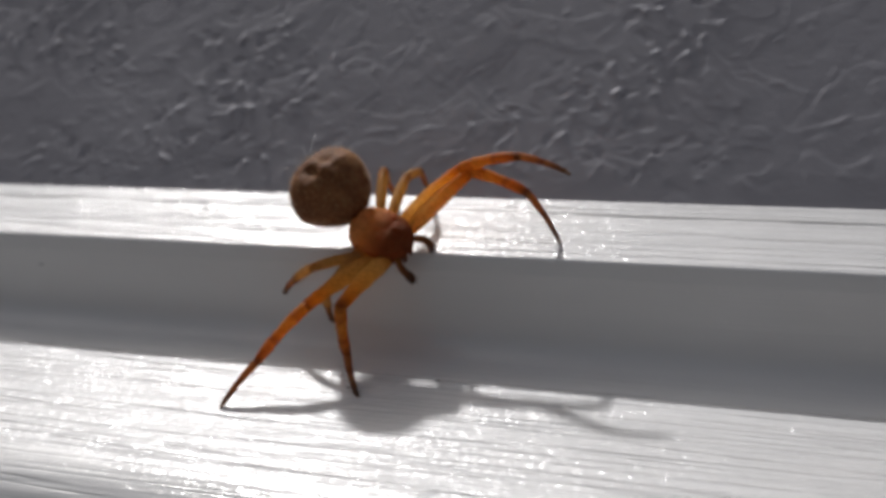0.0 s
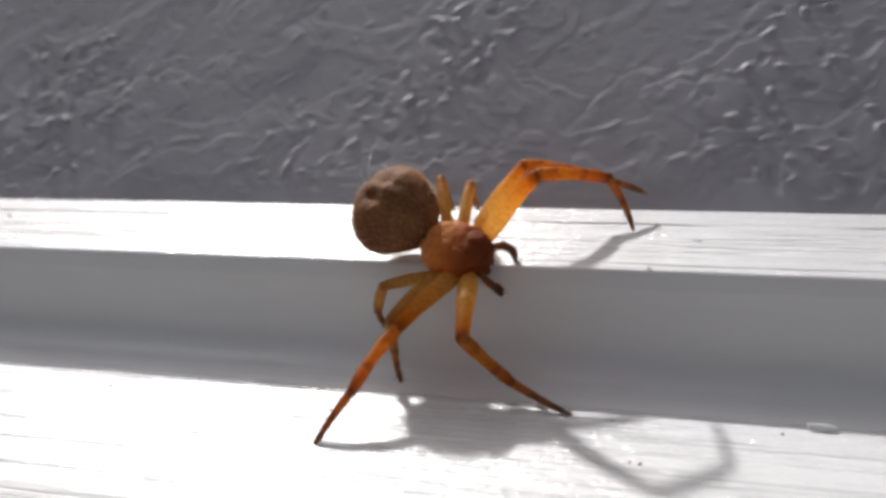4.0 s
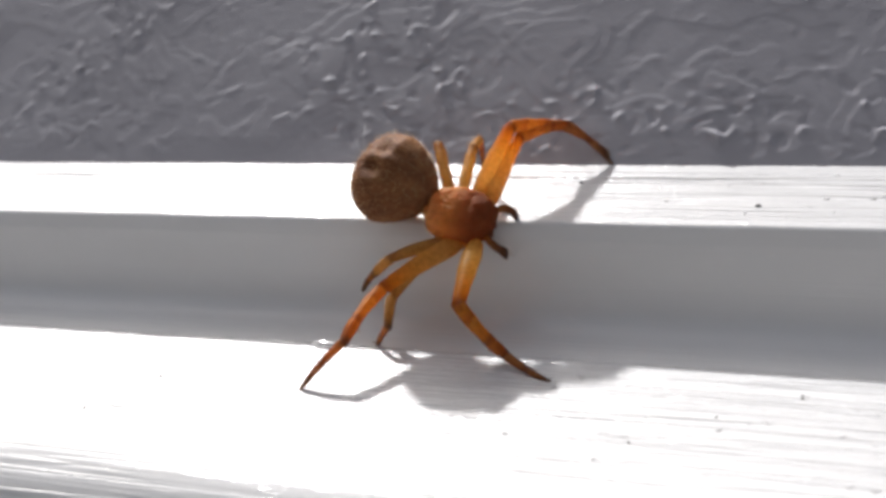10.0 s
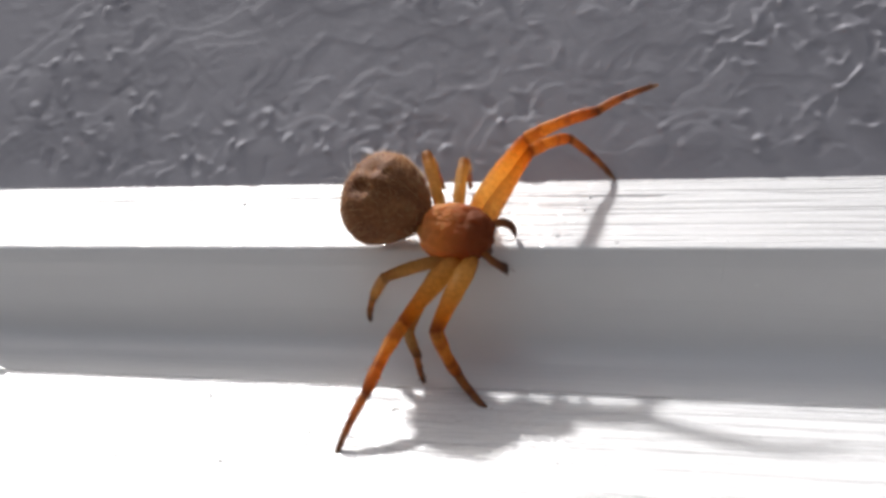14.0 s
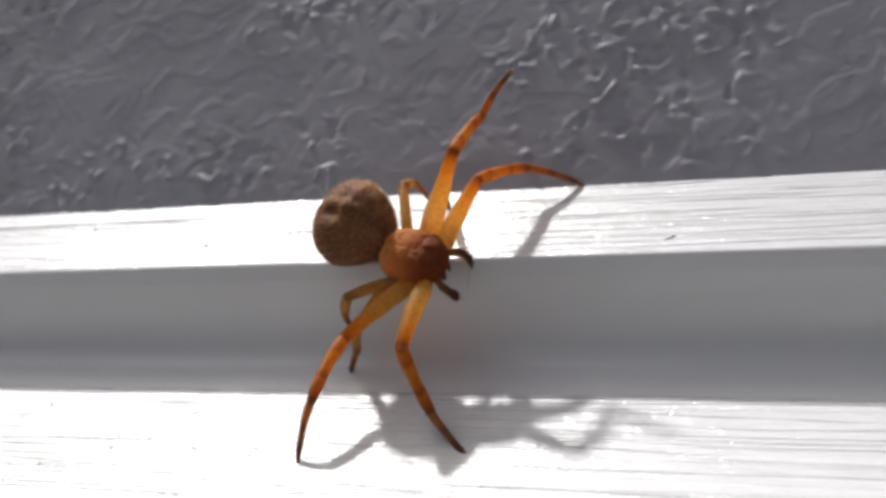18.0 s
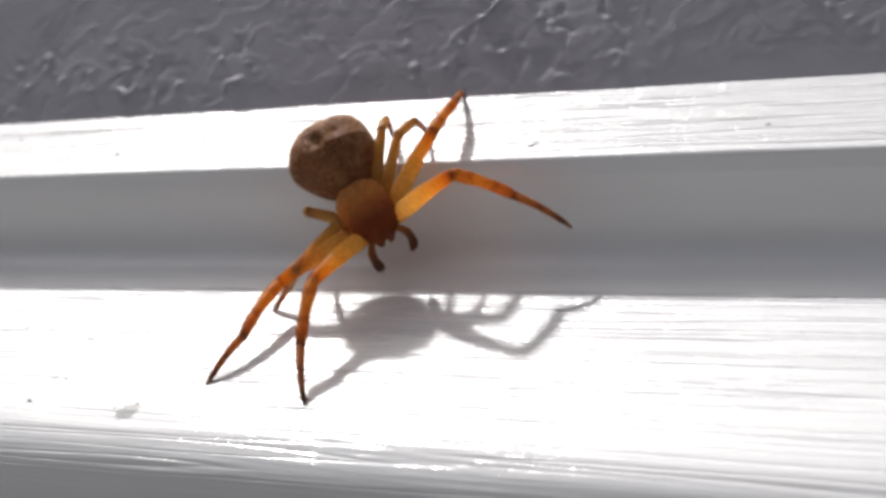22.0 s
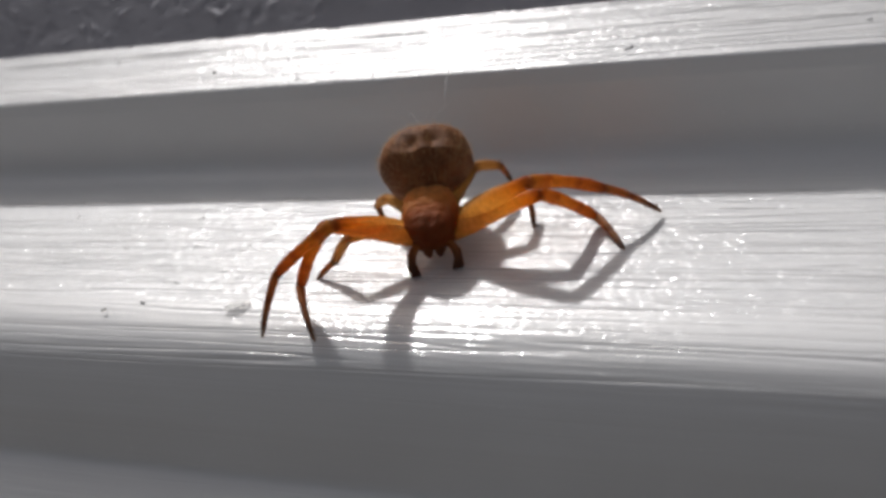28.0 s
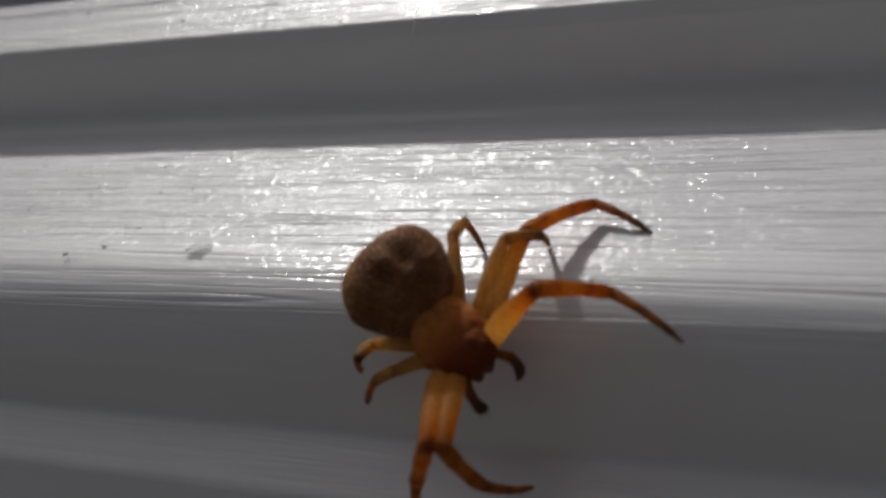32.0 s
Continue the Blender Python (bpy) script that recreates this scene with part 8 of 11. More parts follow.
    walk(tibia, [(0, pose(-0.00128, 0.0045, -0.00121, -12.7, 35.5, 88.3)), (0.5, pose(0.00153, 0.00436, -0.00094, -6.4, 58.6, 80.7)), (1, pose(-0.00079, 0.00421, -0.00121, -4.2, 73.7, 93.7)), (1.5, pose(0.00206, 0.00433, -0.00073, -20.1, 39, 61.9)), (2, pose(0.00032, 0.00419, -0.00132, -40.4, 51, 19.2)), (2.5, pose(-0.00125, 0.00403, -0.00123, 103.9, 73.2, 177.7)), (2.9, pose(-0.00126, 0.00403, -0.00123, 89.1, 73.3, 174.8)), (3.3, pose(-0.00124, 0.00402, -0.00122, 68.5, 75, 165.9)), (3.7, pose(-0.00121, 0.004, -0.0012, 43.5, 76.3, 152.5)), (4.1, pose(-0.00119, 0.00399, -0.00118, 28.9, 76.7, 142)), (4.5, pose(-0.00122, 0.00402, -0.0013, 17.4, 74.1, 129.1)), (5, pose(-0.00153, 0.00347, -0.00171, -54, 76.5, 54.6)), (5.5, pose(0.00112, 0.00411, -0.00189, -26.7, 60.3, 70.9)), (6, pose(0.00103, 0.00399, -0.00147, 1, 63.2, 88.6)), (6.5, pose(-0.00058, 0.0041, -0.00184, 4.3, 53.5, 103.2)), (7, pose(0.00003, 0.00417, -0.00194, -33.7, 54.3, 43.2)), (7.25, pose(-0.00029, 0.00409, -0.00174, -9.3, 72.9, 79.8)), (7.5, pose(-0.00063, 0.00395, -0.00142, 54.5, 69.3, 158.7)), (7.75, pose(-0.00049, 0.00378, -0.00167, -66.7, 40.4, 18.8)), (8, pose(-0.0009, 0.00322, -0.00131, -57.1, -24.6, 4.3)), (8.25, pose(-0.00062, 0.00401, -0.00132, -46.8, 19.4, 38.6)), (8.5, pose(-0.00072, 0.00428, -0.00108, -2.3, 52.6, 96.1)), (9, pose(-0.00079, 0.004, -0.00104, 4.9, 82.9, 106.2)), (9.5, pose(-0.00059, 0.00408, -0.00134, -16.8, 73.4, 76.4)), (10, pose(-0.00081, 0.00464, -0.00121, -2, 36.8, 94.9)), (10.5, pose(0.00003, 0.00428, -0.00103, -44.1, 50.9, 22.6)), (11, pose(-0.00063, 0.00432, -0.00119, 1.3, 62.7, 88.7)), (11.5, pose(0.00136, 0.00408, -0.00133, -19.3, 52.1, 50.5)), (12, pose(-0.00042, 0.0044, -0.00174, -4.9, 57.8, 82.4)), (12.5, pose(-0.00026, 0.00433, -0.00142, -6.1, 64.4, 82.2)), (13, pose(0.00118, 0.00439, -0.00062, -20.4, 55.1, 51.9)), (13.5, pose(0.00013, 0.00455, -0.00081, -16.4, 56.8, 59.7)), (14, pose(-0.00078, 0.00416, -0.00129, 17.8, 75, 109.2)), (14.5, pose(0.00151, 0.0043, -0.00042, -56.1, 30.6, 14.7)), (15, pose(0.0011, 0.00405, -0.00126, -15.2, 66.5, 51)), (15.5, pose(-0.00054, 0.00413, -0.0013, 6.6, 67.1, 87.5)), (15.9, pose(-0.00045, 0.00422, -0.0012, -2.9, 67.4, 90.2)), (16.3, pose(-0.00024, 0.00442, -0.00103, 5.3, 68, 95.9)), (16.7, pose(0.00017, 0.00451, -0.00052, 19.2, 70.9, 104.8)), (17.1, pose(0.00055, 0.00438, -0.00004, 24.9, 66.9, 106.3)), (17.5, pose(0.0007, 0.00433, 0.00012, 25.4, 65, 105)), (18, pose(-0.0007, 0.00406, -0.0009, 13.3, 55.8, 104.8)), (18.5, pose(0.00002, 0.00394, -0.00002, 4.3, 67.8, 91.8)), (19, pose(-0.0003, 0.00495, -0.0005, -8.2, 11.7, 80.4)), (19.5, pose(-0.00095, 0.00472, -0.00035, -13.9, 26.5, 82.1)), (20, pose(-0.00164, 0.0046, 0.00026, -9.6, 23.8, 98.1)), (20.5, pose(-0.00219, 0.00435, -0.00004, -13.5, 24.6, 101.6)), (20.8, pose(-0.00261, 0.00395, 0.00029, -13, 17.9, 111.9)), (21, pose(-0.00263, 0.00393, 0.00031, -13.1, 18, 112.4)), (21.4, pose(-0.00264, 0.00393, 0.0003, -13.2, 18.1, 112.3)), (21.9, pose(-0.00264, 0.00392, 0.0003, -13.2, 18, 112.3)), (22, pose(-0.00264, 0.00392, 0.0003, -13.2, 18, 112.3)), (22.1, pose(-0.00264, 0.00392, 0.00031, -13.2, 18, 112.3)), (22.4, pose(-0.00264, 0.00392, 0.00031, -13.2, 18, 112.4)), (25.2, pose(-0.00264, 0.00392, 0.00031, -13.2, 18, 112.3)), (25.5, pose(-0.00264, 0.00392, 0.0003, -13.2, 18, 112.3)), (25.9, pose(-0.00226, 0.00393, 0.00077, -10, 23.3, 111.5)), (26.3, pose(-0.00173, 0.00412, 0.00087, -5.3, 29, 108.3)), (26.7, pose(-0.00167, 0.00442, 0.00013, -11.3, 31.9, 98.5)), (27.1, pose(-0.00169, 0.00452, -0.00062, -11.7, 36, 98.7)), (27.5, pose(-0.00154, 0.00453, -0.00048, -13.9, 36.8, 93.5)), (28, pose(-0.00123, 0.00401, -0.00032, -3.7, 50.5, 104.8)), (28.25, pose(-0.00141, 0.00373, -0.00012, 6.2, 53.9, 123.2)), (28.5, pose(-0.00157, 0.00341, 0.00009, 16.9, 54.2, 143.3)), (29, pose(-0.00161, 0.00461, 0.00006, -0.7, 33.8, 111.7)), (29.5, pose(-0.00127, 0.00417, 0.00035, -15.9, 12.1, 90.5)), (30, pose(-0.00172, 0.00441, 0.00005, 3.6, 36.1, 119.9)), (30.5, pose(-0.0001, 0.00502, 0.00029, -15.6, 2.6, 71.9)), (31, pose(-0.00166, 0.00425, -0.00025, -14.6, 36.9, 94.9)), (31.5, pose(-0.00148, 0.00451, 0.00026, -32.2, 8.3, 62.9)), (32, pose(-0.00131, 0.00461, -0.00016, -31, 19, 60.5))])
    walk(tarsus, [(0, pose(-0.00113, 0.00504, -0.0023, -108.1, 79, -13)), (0.5, pose(0.00159, 0.00484, -0.00223, 6.8, 81, 90.8)), (1, pose(-0.00079, 0.00435, -0.00258, -177.9, 85.2, -81.9)), (1.5, pose(0.00238, 0.00499, -0.00185, -13, 74.1, 71.3)), (2, pose(0.00086, 0.00435, -0.00256, -70.2, 80.2, 4.9)), (2.5, pose(-0.00167, 0.00409, -0.00257, 78.9, 71.7, 166.5)), (2.9, pose(-0.00165, 0.00411, -0.00258, 63, 73.5, 162.4)), (3.3, pose(-0.00157, 0.00415, -0.00258, 40.8, 75.6, 151.8)), (3.7, pose(-0.00146, 0.00419, -0.00256, 24.2, 77.4, 135.2)), (4.1, pose(-0.00139, 0.00422, -0.00255, 11, 78.1, 119.2)), (4.5, pose(-0.0014, 0.00428, -0.00268, 7, 79.8, 114.9)), (5, pose(-0.00142, 0.00357, -0.00309, 166.5, 86.6, -73.5)), (5.5, pose(0.00134, 0.00459, -0.00319, -51.3, 75, 57)), (6, pose(0.00112, 0.00431, -0.00279, -93.7, 82.6, 1.8)), (6.5, pose(-0.00078, 0.00456, -0.00309, 49.6, 80.6, 154.8)), (7, pose(0.00092, 0.00459, -0.00288, -76.6, 31.6, 13.2)), (7.25, pose(-0.00003, 0.00441, -0.00306, -53.5, 68.7, 26.8)), (7.5, pose(-0.00108, 0.00409, -0.00274, 73.8, 71.1, 168.4)), (7.75, pose(-0.00013, 0.0041, -0.00279, 28.8, 72.8, 133.8)), (8, pose(-0.00033, 0.00352, -0.00168, -11.6, 68.5, 103.8)), (8.25, pose(-0.00003, 0.0046, -0.00222, -33.2, 74.1, 68.5)), (8.5, pose(-0.00057, 0.0048, -0.0023, -61.1, 71.5, 26.8)), (9, pose(-0.00066, 0.00392, -0.0024, -125.5, 70.9, -46.7)), (9.5, pose(-0.00031, 0.00439, -0.00267, -51.8, 68.2, 26.3)), (10, pose(-0.00079, 0.0049, -0.00226, -161.8, 63.7, -76.7)), (10.5, pose(0.00035, 0.00438, -0.00226, 120.5, 80.6, -144.5)), (11, pose(-0.00067, 0.00455, -0.0025, 141.6, 81.2, -114.1)), (11.5, pose(0.00177, 0.00435, -0.00258, -117.6, 77.4, -24.3)), (12, pose(-0.00048, 0.00485, -0.00303, 42, 79.4, 143.6)), (12.5, pose(-0.00022, 0.00456, -0.00275, -179.4, 84.3, -88.6)), (13, pose(0.00154, 0.0048, -0.00188, -38.4, 78, 40.9)), (13.5, pose(0.00036, 0.00493, -0.00209, -31.5, 84.4, 49.8)), (14, pose(-0.00092, 0.0043, -0.00267, 107.2, 83.7, -159.4)), (14.5, pose(0.00228, 0.00437, -0.00145, -105.6, 73.5, -23.6)), (15, pose(0.00137, 0.0043, -0.00261, -56.3, 81.9, 14.5)), (15.5, pose(-0.00053, 0.00442, -0.00264, 11.6, 89.1, 94.5)), (15.9, pose(-0.00045, 0.00449, -0.00255, -78.6, 89.5, 15.2)), (16.3, pose(-0.00027, 0.00467, -0.00239, 175.6, 89, -95.8)), (16.7, pose(0.00011, 0.00468, -0.00188, -171.1, 85.8, -93.1)), (17.1, pose(0.00047, 0.00457, -0.00138, -162, 84, -93.4)), (17.5, pose(0.00062, 0.00453, -0.00121, -157.9, 83.1, -93)), (18, pose(-0.00086, 0.00446, -0.00217, 90.3, 85, 166.9)), (18.5, pose(0.00007, 0.00423, -0.00136, -51.3, 84.9, 29.6)), (19, pose(-0.00002, 0.00606, -0.00116, -14.9, 47.4, 68.5)), (19.5, pose(-0.00052, 0.0056, -0.00122, -40.4, 51.8, 37.4)), (20, pose(-0.00177, 0.0055, -0.00067, 1.5, 66.8, 98.2)), (20.5, pose(-0.0021, 0.00545, -0.00079, -33.4, 41.2, 65)), (20.8, pose(-0.00281, 0.00479, -0.00059, -33.4, 71.4, 78.9)), (21, pose(-0.00284, 0.00476, -0.00057, -40.1, 71.3, 78.6)), (21.4, pose(-0.00284, 0.00476, -0.00058, -40.3, 71.2, 78.5)), (21.9, pose(-0.00285, 0.00476, -0.00058, -40.4, 71.2, 78.4)), (22, pose(-0.00285, 0.00476, -0.00057, -40.4, 71.2, 78.4)), (22.1, pose(-0.00285, 0.00476, -0.00057, -40.4, 71.2, 78.4)), (22.4, pose(-0.00284, 0.00476, -0.00057, -40.3, 71.2, 78.4)), (25.2, pose(-0.00285, 0.00476, -0.00057, -40.4, 71.2, 78.4)), (25.5, pose(-0.00285, 0.00476, -0.00058, -40.4, 71.2, 78.4)), (25.9, pose(-0.00244, 0.00476, -0.00016, -37.1, 69.9, 76.4)), (26.3, pose(-0.00183, 0.00498, -0.0001, -31.1, 65.2, 71.9)), (26.7, pose(-0.00169, 0.00536, -0.00084, -24.9, 59.7, 79)), (27.1, pose(-0.0018, 0.00553, -0.00162, -16, 52.6, 92.5)), (27.5, pose(-0.00149, 0.00551, -0.00148, -23.9, 53.7, 78.5)), (28, pose(-0.0007, 0.00448, -0.00114, -64.4, 23, 3.5)), (28.25, pose(-0.00131, 0.0042, -0.00129, -59.2, 59.3, 20.8)), (28.5, pose(-0.00202, 0.00381, -0.00115, 30.3, 73.5, 126.7)), (29, pose(-0.00201, 0.00566, -0.00078, 3.5, 40.5, 109.8)), (29.5, pose(-0.00104, 0.00533, -0.00025, -29.8, 40.7, 63.1)), (30, pose(-0.00175, 0.00537, -0.00082, -30.1, 40.9, 62.5)), (30.5, pose(-0.00001, 0.00595, -0.00038, 17.4, 66.4, 117.6)), (31, pose(-0.00153, 0.00518, -0.00125, -34.3, 54, 63.6)), (31.5, pose(-0.00131, 0.00533, -0.0005, 11.7, 69.5, 127.5)), (32, pose(-0.00106, 0.00539, -0.00106, -2.4, 72.9, 112.6))])
    femur, tibia, tarsus = SEGMENTS["R", 3]
    walk(femur, [(0, pose(-0.00144, -0.00196, -0.00068, 0, 13.4, -146.4)), (0.5, pose(-0.00146, -0.00164, -0.00033, 0, -0.8, -154.8)), (1, pose(-0.00153, -0.00182, -0.00057, 0, 10, -153.4)), (1.5, pose(-0.00166, -0.00169, -0.00095, 0, 18.9, -158.2)), (1.75, pose(-0.00159, -0.00165, -0.00067, 0, 10.7, -158)), (2, pose(-0.00153, -0.00162, -0.0004, 0, 2.6, -157.8)), (2.5, pose(-0.00178, -0.00186, -0.00046, 0, 6.8, -159.9)), (2.9, pose(-0.00176, -0.00184, -0.00047, 0, 6.8, -159.2)), (3.3, pose(-0.00171, -0.0018, -0.00052, 0, 7.4, -158)), (3.7, pose(-0.00164, -0.00175, -0.0005, 0, 6.1, -156.9)), (4.1, pose(-0.00157, -0.00172, -0.00041, 0, 1.8, -155.4)), (4.5, pose(-0.00151, -0.00174, -0.00031, 0, -2, -153.3)), (5, pose(-0.00155, -0.00188, -0.0007, 0, 13.7, -152.8)), (5.5, pose(-0.00183, -0.00169, -0.0005, 0, 7.9, -163.4)), (6, pose(-0.00154, -0.00175, -0.00035, 0, -0.9, -153.5)), (6.5, pose(-0.00154, -0.00206, -0.00042, 0, 4.9, -149.2)), (7, pose(-0.0016, -0.00199, -0.00025, 0, -1, -151.5)), (7.5, pose(-0.00136, -0.00168, -0.00022, 0, -5.3, -150.1)), (8, pose(-0.00136, -0.00174, -0.00024, 0, -4.5, -149)), (8.5, pose(-0.00116, -0.00192, -0.00015, 0, -8.6, -137.4)), (9, pose(-0.00144, -0.0016, -0.00057, 0, 9, -155.1)), (9.5, pose(-0.00162, -0.00169, -0.00054, 0, 8.8, -158.9)), (10, pose(-0.00154, -0.00166, -0.00067, 0, 13.4, -157.5)), (10.5, pose(-0.00155, -0.00193, -0.00059, 0, 10.7, -151.3)), (11, pose(-0.00154, -0.00163, -0.00034, 0, 0.8, -157.5)), (11.5, pose(-0.00157, -0.00156, -0.00012, 0, -9.3, -159.9)), (12, pose(-0.00161, -0.00156, -0.00037, 0, 2.2, -161.6)), (12.5, pose(-0.00177, -0.00178, -0.00017, 0, -8.9, -158.1)), (13, pose(-0.00156, -0.0017, -0.00019, 0, -4.7, -156.5)), (13.5, pose(-0.00178, -0.00153, -0.00037, 0, 3.4, -166.5)), (14, pose(-0.00159, -0.00165, -0.00053, 0, 8.4, -159.4)), (14.5, pose(-0.00148, -0.00149, -0.00032, 0, -1.1, -159.8)), (15, pose(-0.00155, -0.00156, -0.00048, 0, 6.2, -160.1)), (15.5, pose(-0.00138, -0.00153, -0.00061, 0, 10.4, -154.7)), (15.9, pose(-0.00137, -0.0015, -0.00062, 0, 10.6, -155.3)), (16.3, pose(-0.00134, -0.00143, -0.00059, 0, 9.6, -156.5)), (16.7, pose(-0.00132, -0.00137, -0.00056, 0, 7.7, -157.9)), (17.1, pose(-0.00129, -0.0013, -0.00054, 0, 6.3, -159)), (17.5, pose(-0.00128, -0.00128, -0.00056, 0, 6.2, -159.7)), (18, pose(-0.00141, -0.00176, -0.00047, 0, 5.5, -150.3)), (18.5, pose(-0.00131, -0.00155, -0.00085, 0, 21.4, -154.6)), (19, pose(-0.00143, -0.0017, -0.00088, 0, 19.6, -152.5)), (19.5, pose(-0.00153, -0.00162, -0.00067, 0, 11.2, -156.4)), (20, pose(-0.00125, -0.00147, -0.00058, 0, 7, -153.3)), (20.5, pose(-0.00157, -0.00168, -0.0008, 0, 15.3, -155.4)), (20.8, pose(-0.00096, -0.00137, -0.00055, 0, 8.9, -149.3)), (21, pose(-0.00095, -0.00138, -0.00055, 0, 8.8, -148.8)), (21.4, pose(-0.00095, -0.00139, -0.00055, 0, 8.7, -148.6)), (21.9, pose(-0.00095, -0.00139, -0.00055, 0, 8.6, -148.6)), (22, pose(-0.00095, -0.00139, -0.00055, 0, 8.5, -148.6)), (22.1, pose(-0.00095, -0.00139, -0.00055, 0, 8.5, -148.6)), (22.4, pose(-0.00095, -0.00139, -0.00055, 0, 8.6, -148.7)), (25.2, pose(-0.00095, -0.00139, -0.00055, 0, 8.6, -148.6)), (25.5, pose(-0.00095, -0.00139, -0.00055, 0, 8.6, -148.6)), (25.9, pose(-0.00095, -0.00137, -0.00067, 0, 14.2, -149)), (26.3, pose(-0.00091, -0.00147, -0.00061, 0, 12.9, -144.3)), (26.7, pose(-0.00085, -0.00155, -0.00056, 0, 12.4, -139.5)), (27.1, pose(-0.00079, -0.00163, -0.00053, 0, 12.3, -135.3)), (27.5, pose(-0.00076, -0.00167, -0.0005, 0, 11.6, -132.4)), (28, pose(0.00021, -0.00239, -0.00023, 0, -4.8, -75.3)), (28.5, pose(-0.00097, -0.0023, -0.00076, 0, 15, -122.2)), (29, pose(-0.00003, -0.00239, -0.00026, 0, -3.5, -84.9)), (29.25, pose(-0.00044, -0.00236, -0.00054, 0, 7.8, -101.9)), (29.5, pose(-0.00082, -0.00216, -0.00079, 0, 18.4, -119.8)), (29.75, pose(-0.00027, -0.00245, 0.0001, 0, -13.4, -96.5)), (30, pose(0.00035, -0.00211, 0.00082, -3.1, -42.5, -65.8)), (30.25, pose(-0.00054, -0.00235, 0.00023, 8, -19.4, -108.5)), (30.5, pose(-0.0012, -0.00192, -0.00062, 0, 10.7, -139)), (31, pose(-0.00131, -0.00246, -0.00101, 0, 20.3, -127.2)), (31.5, pose(-0.00083, -0.00171, -0.00129, 0, 44.2, -133.6)), (32, pose(-0.00063, -0.00137, -0.00086, 0, 40, -141.8))])
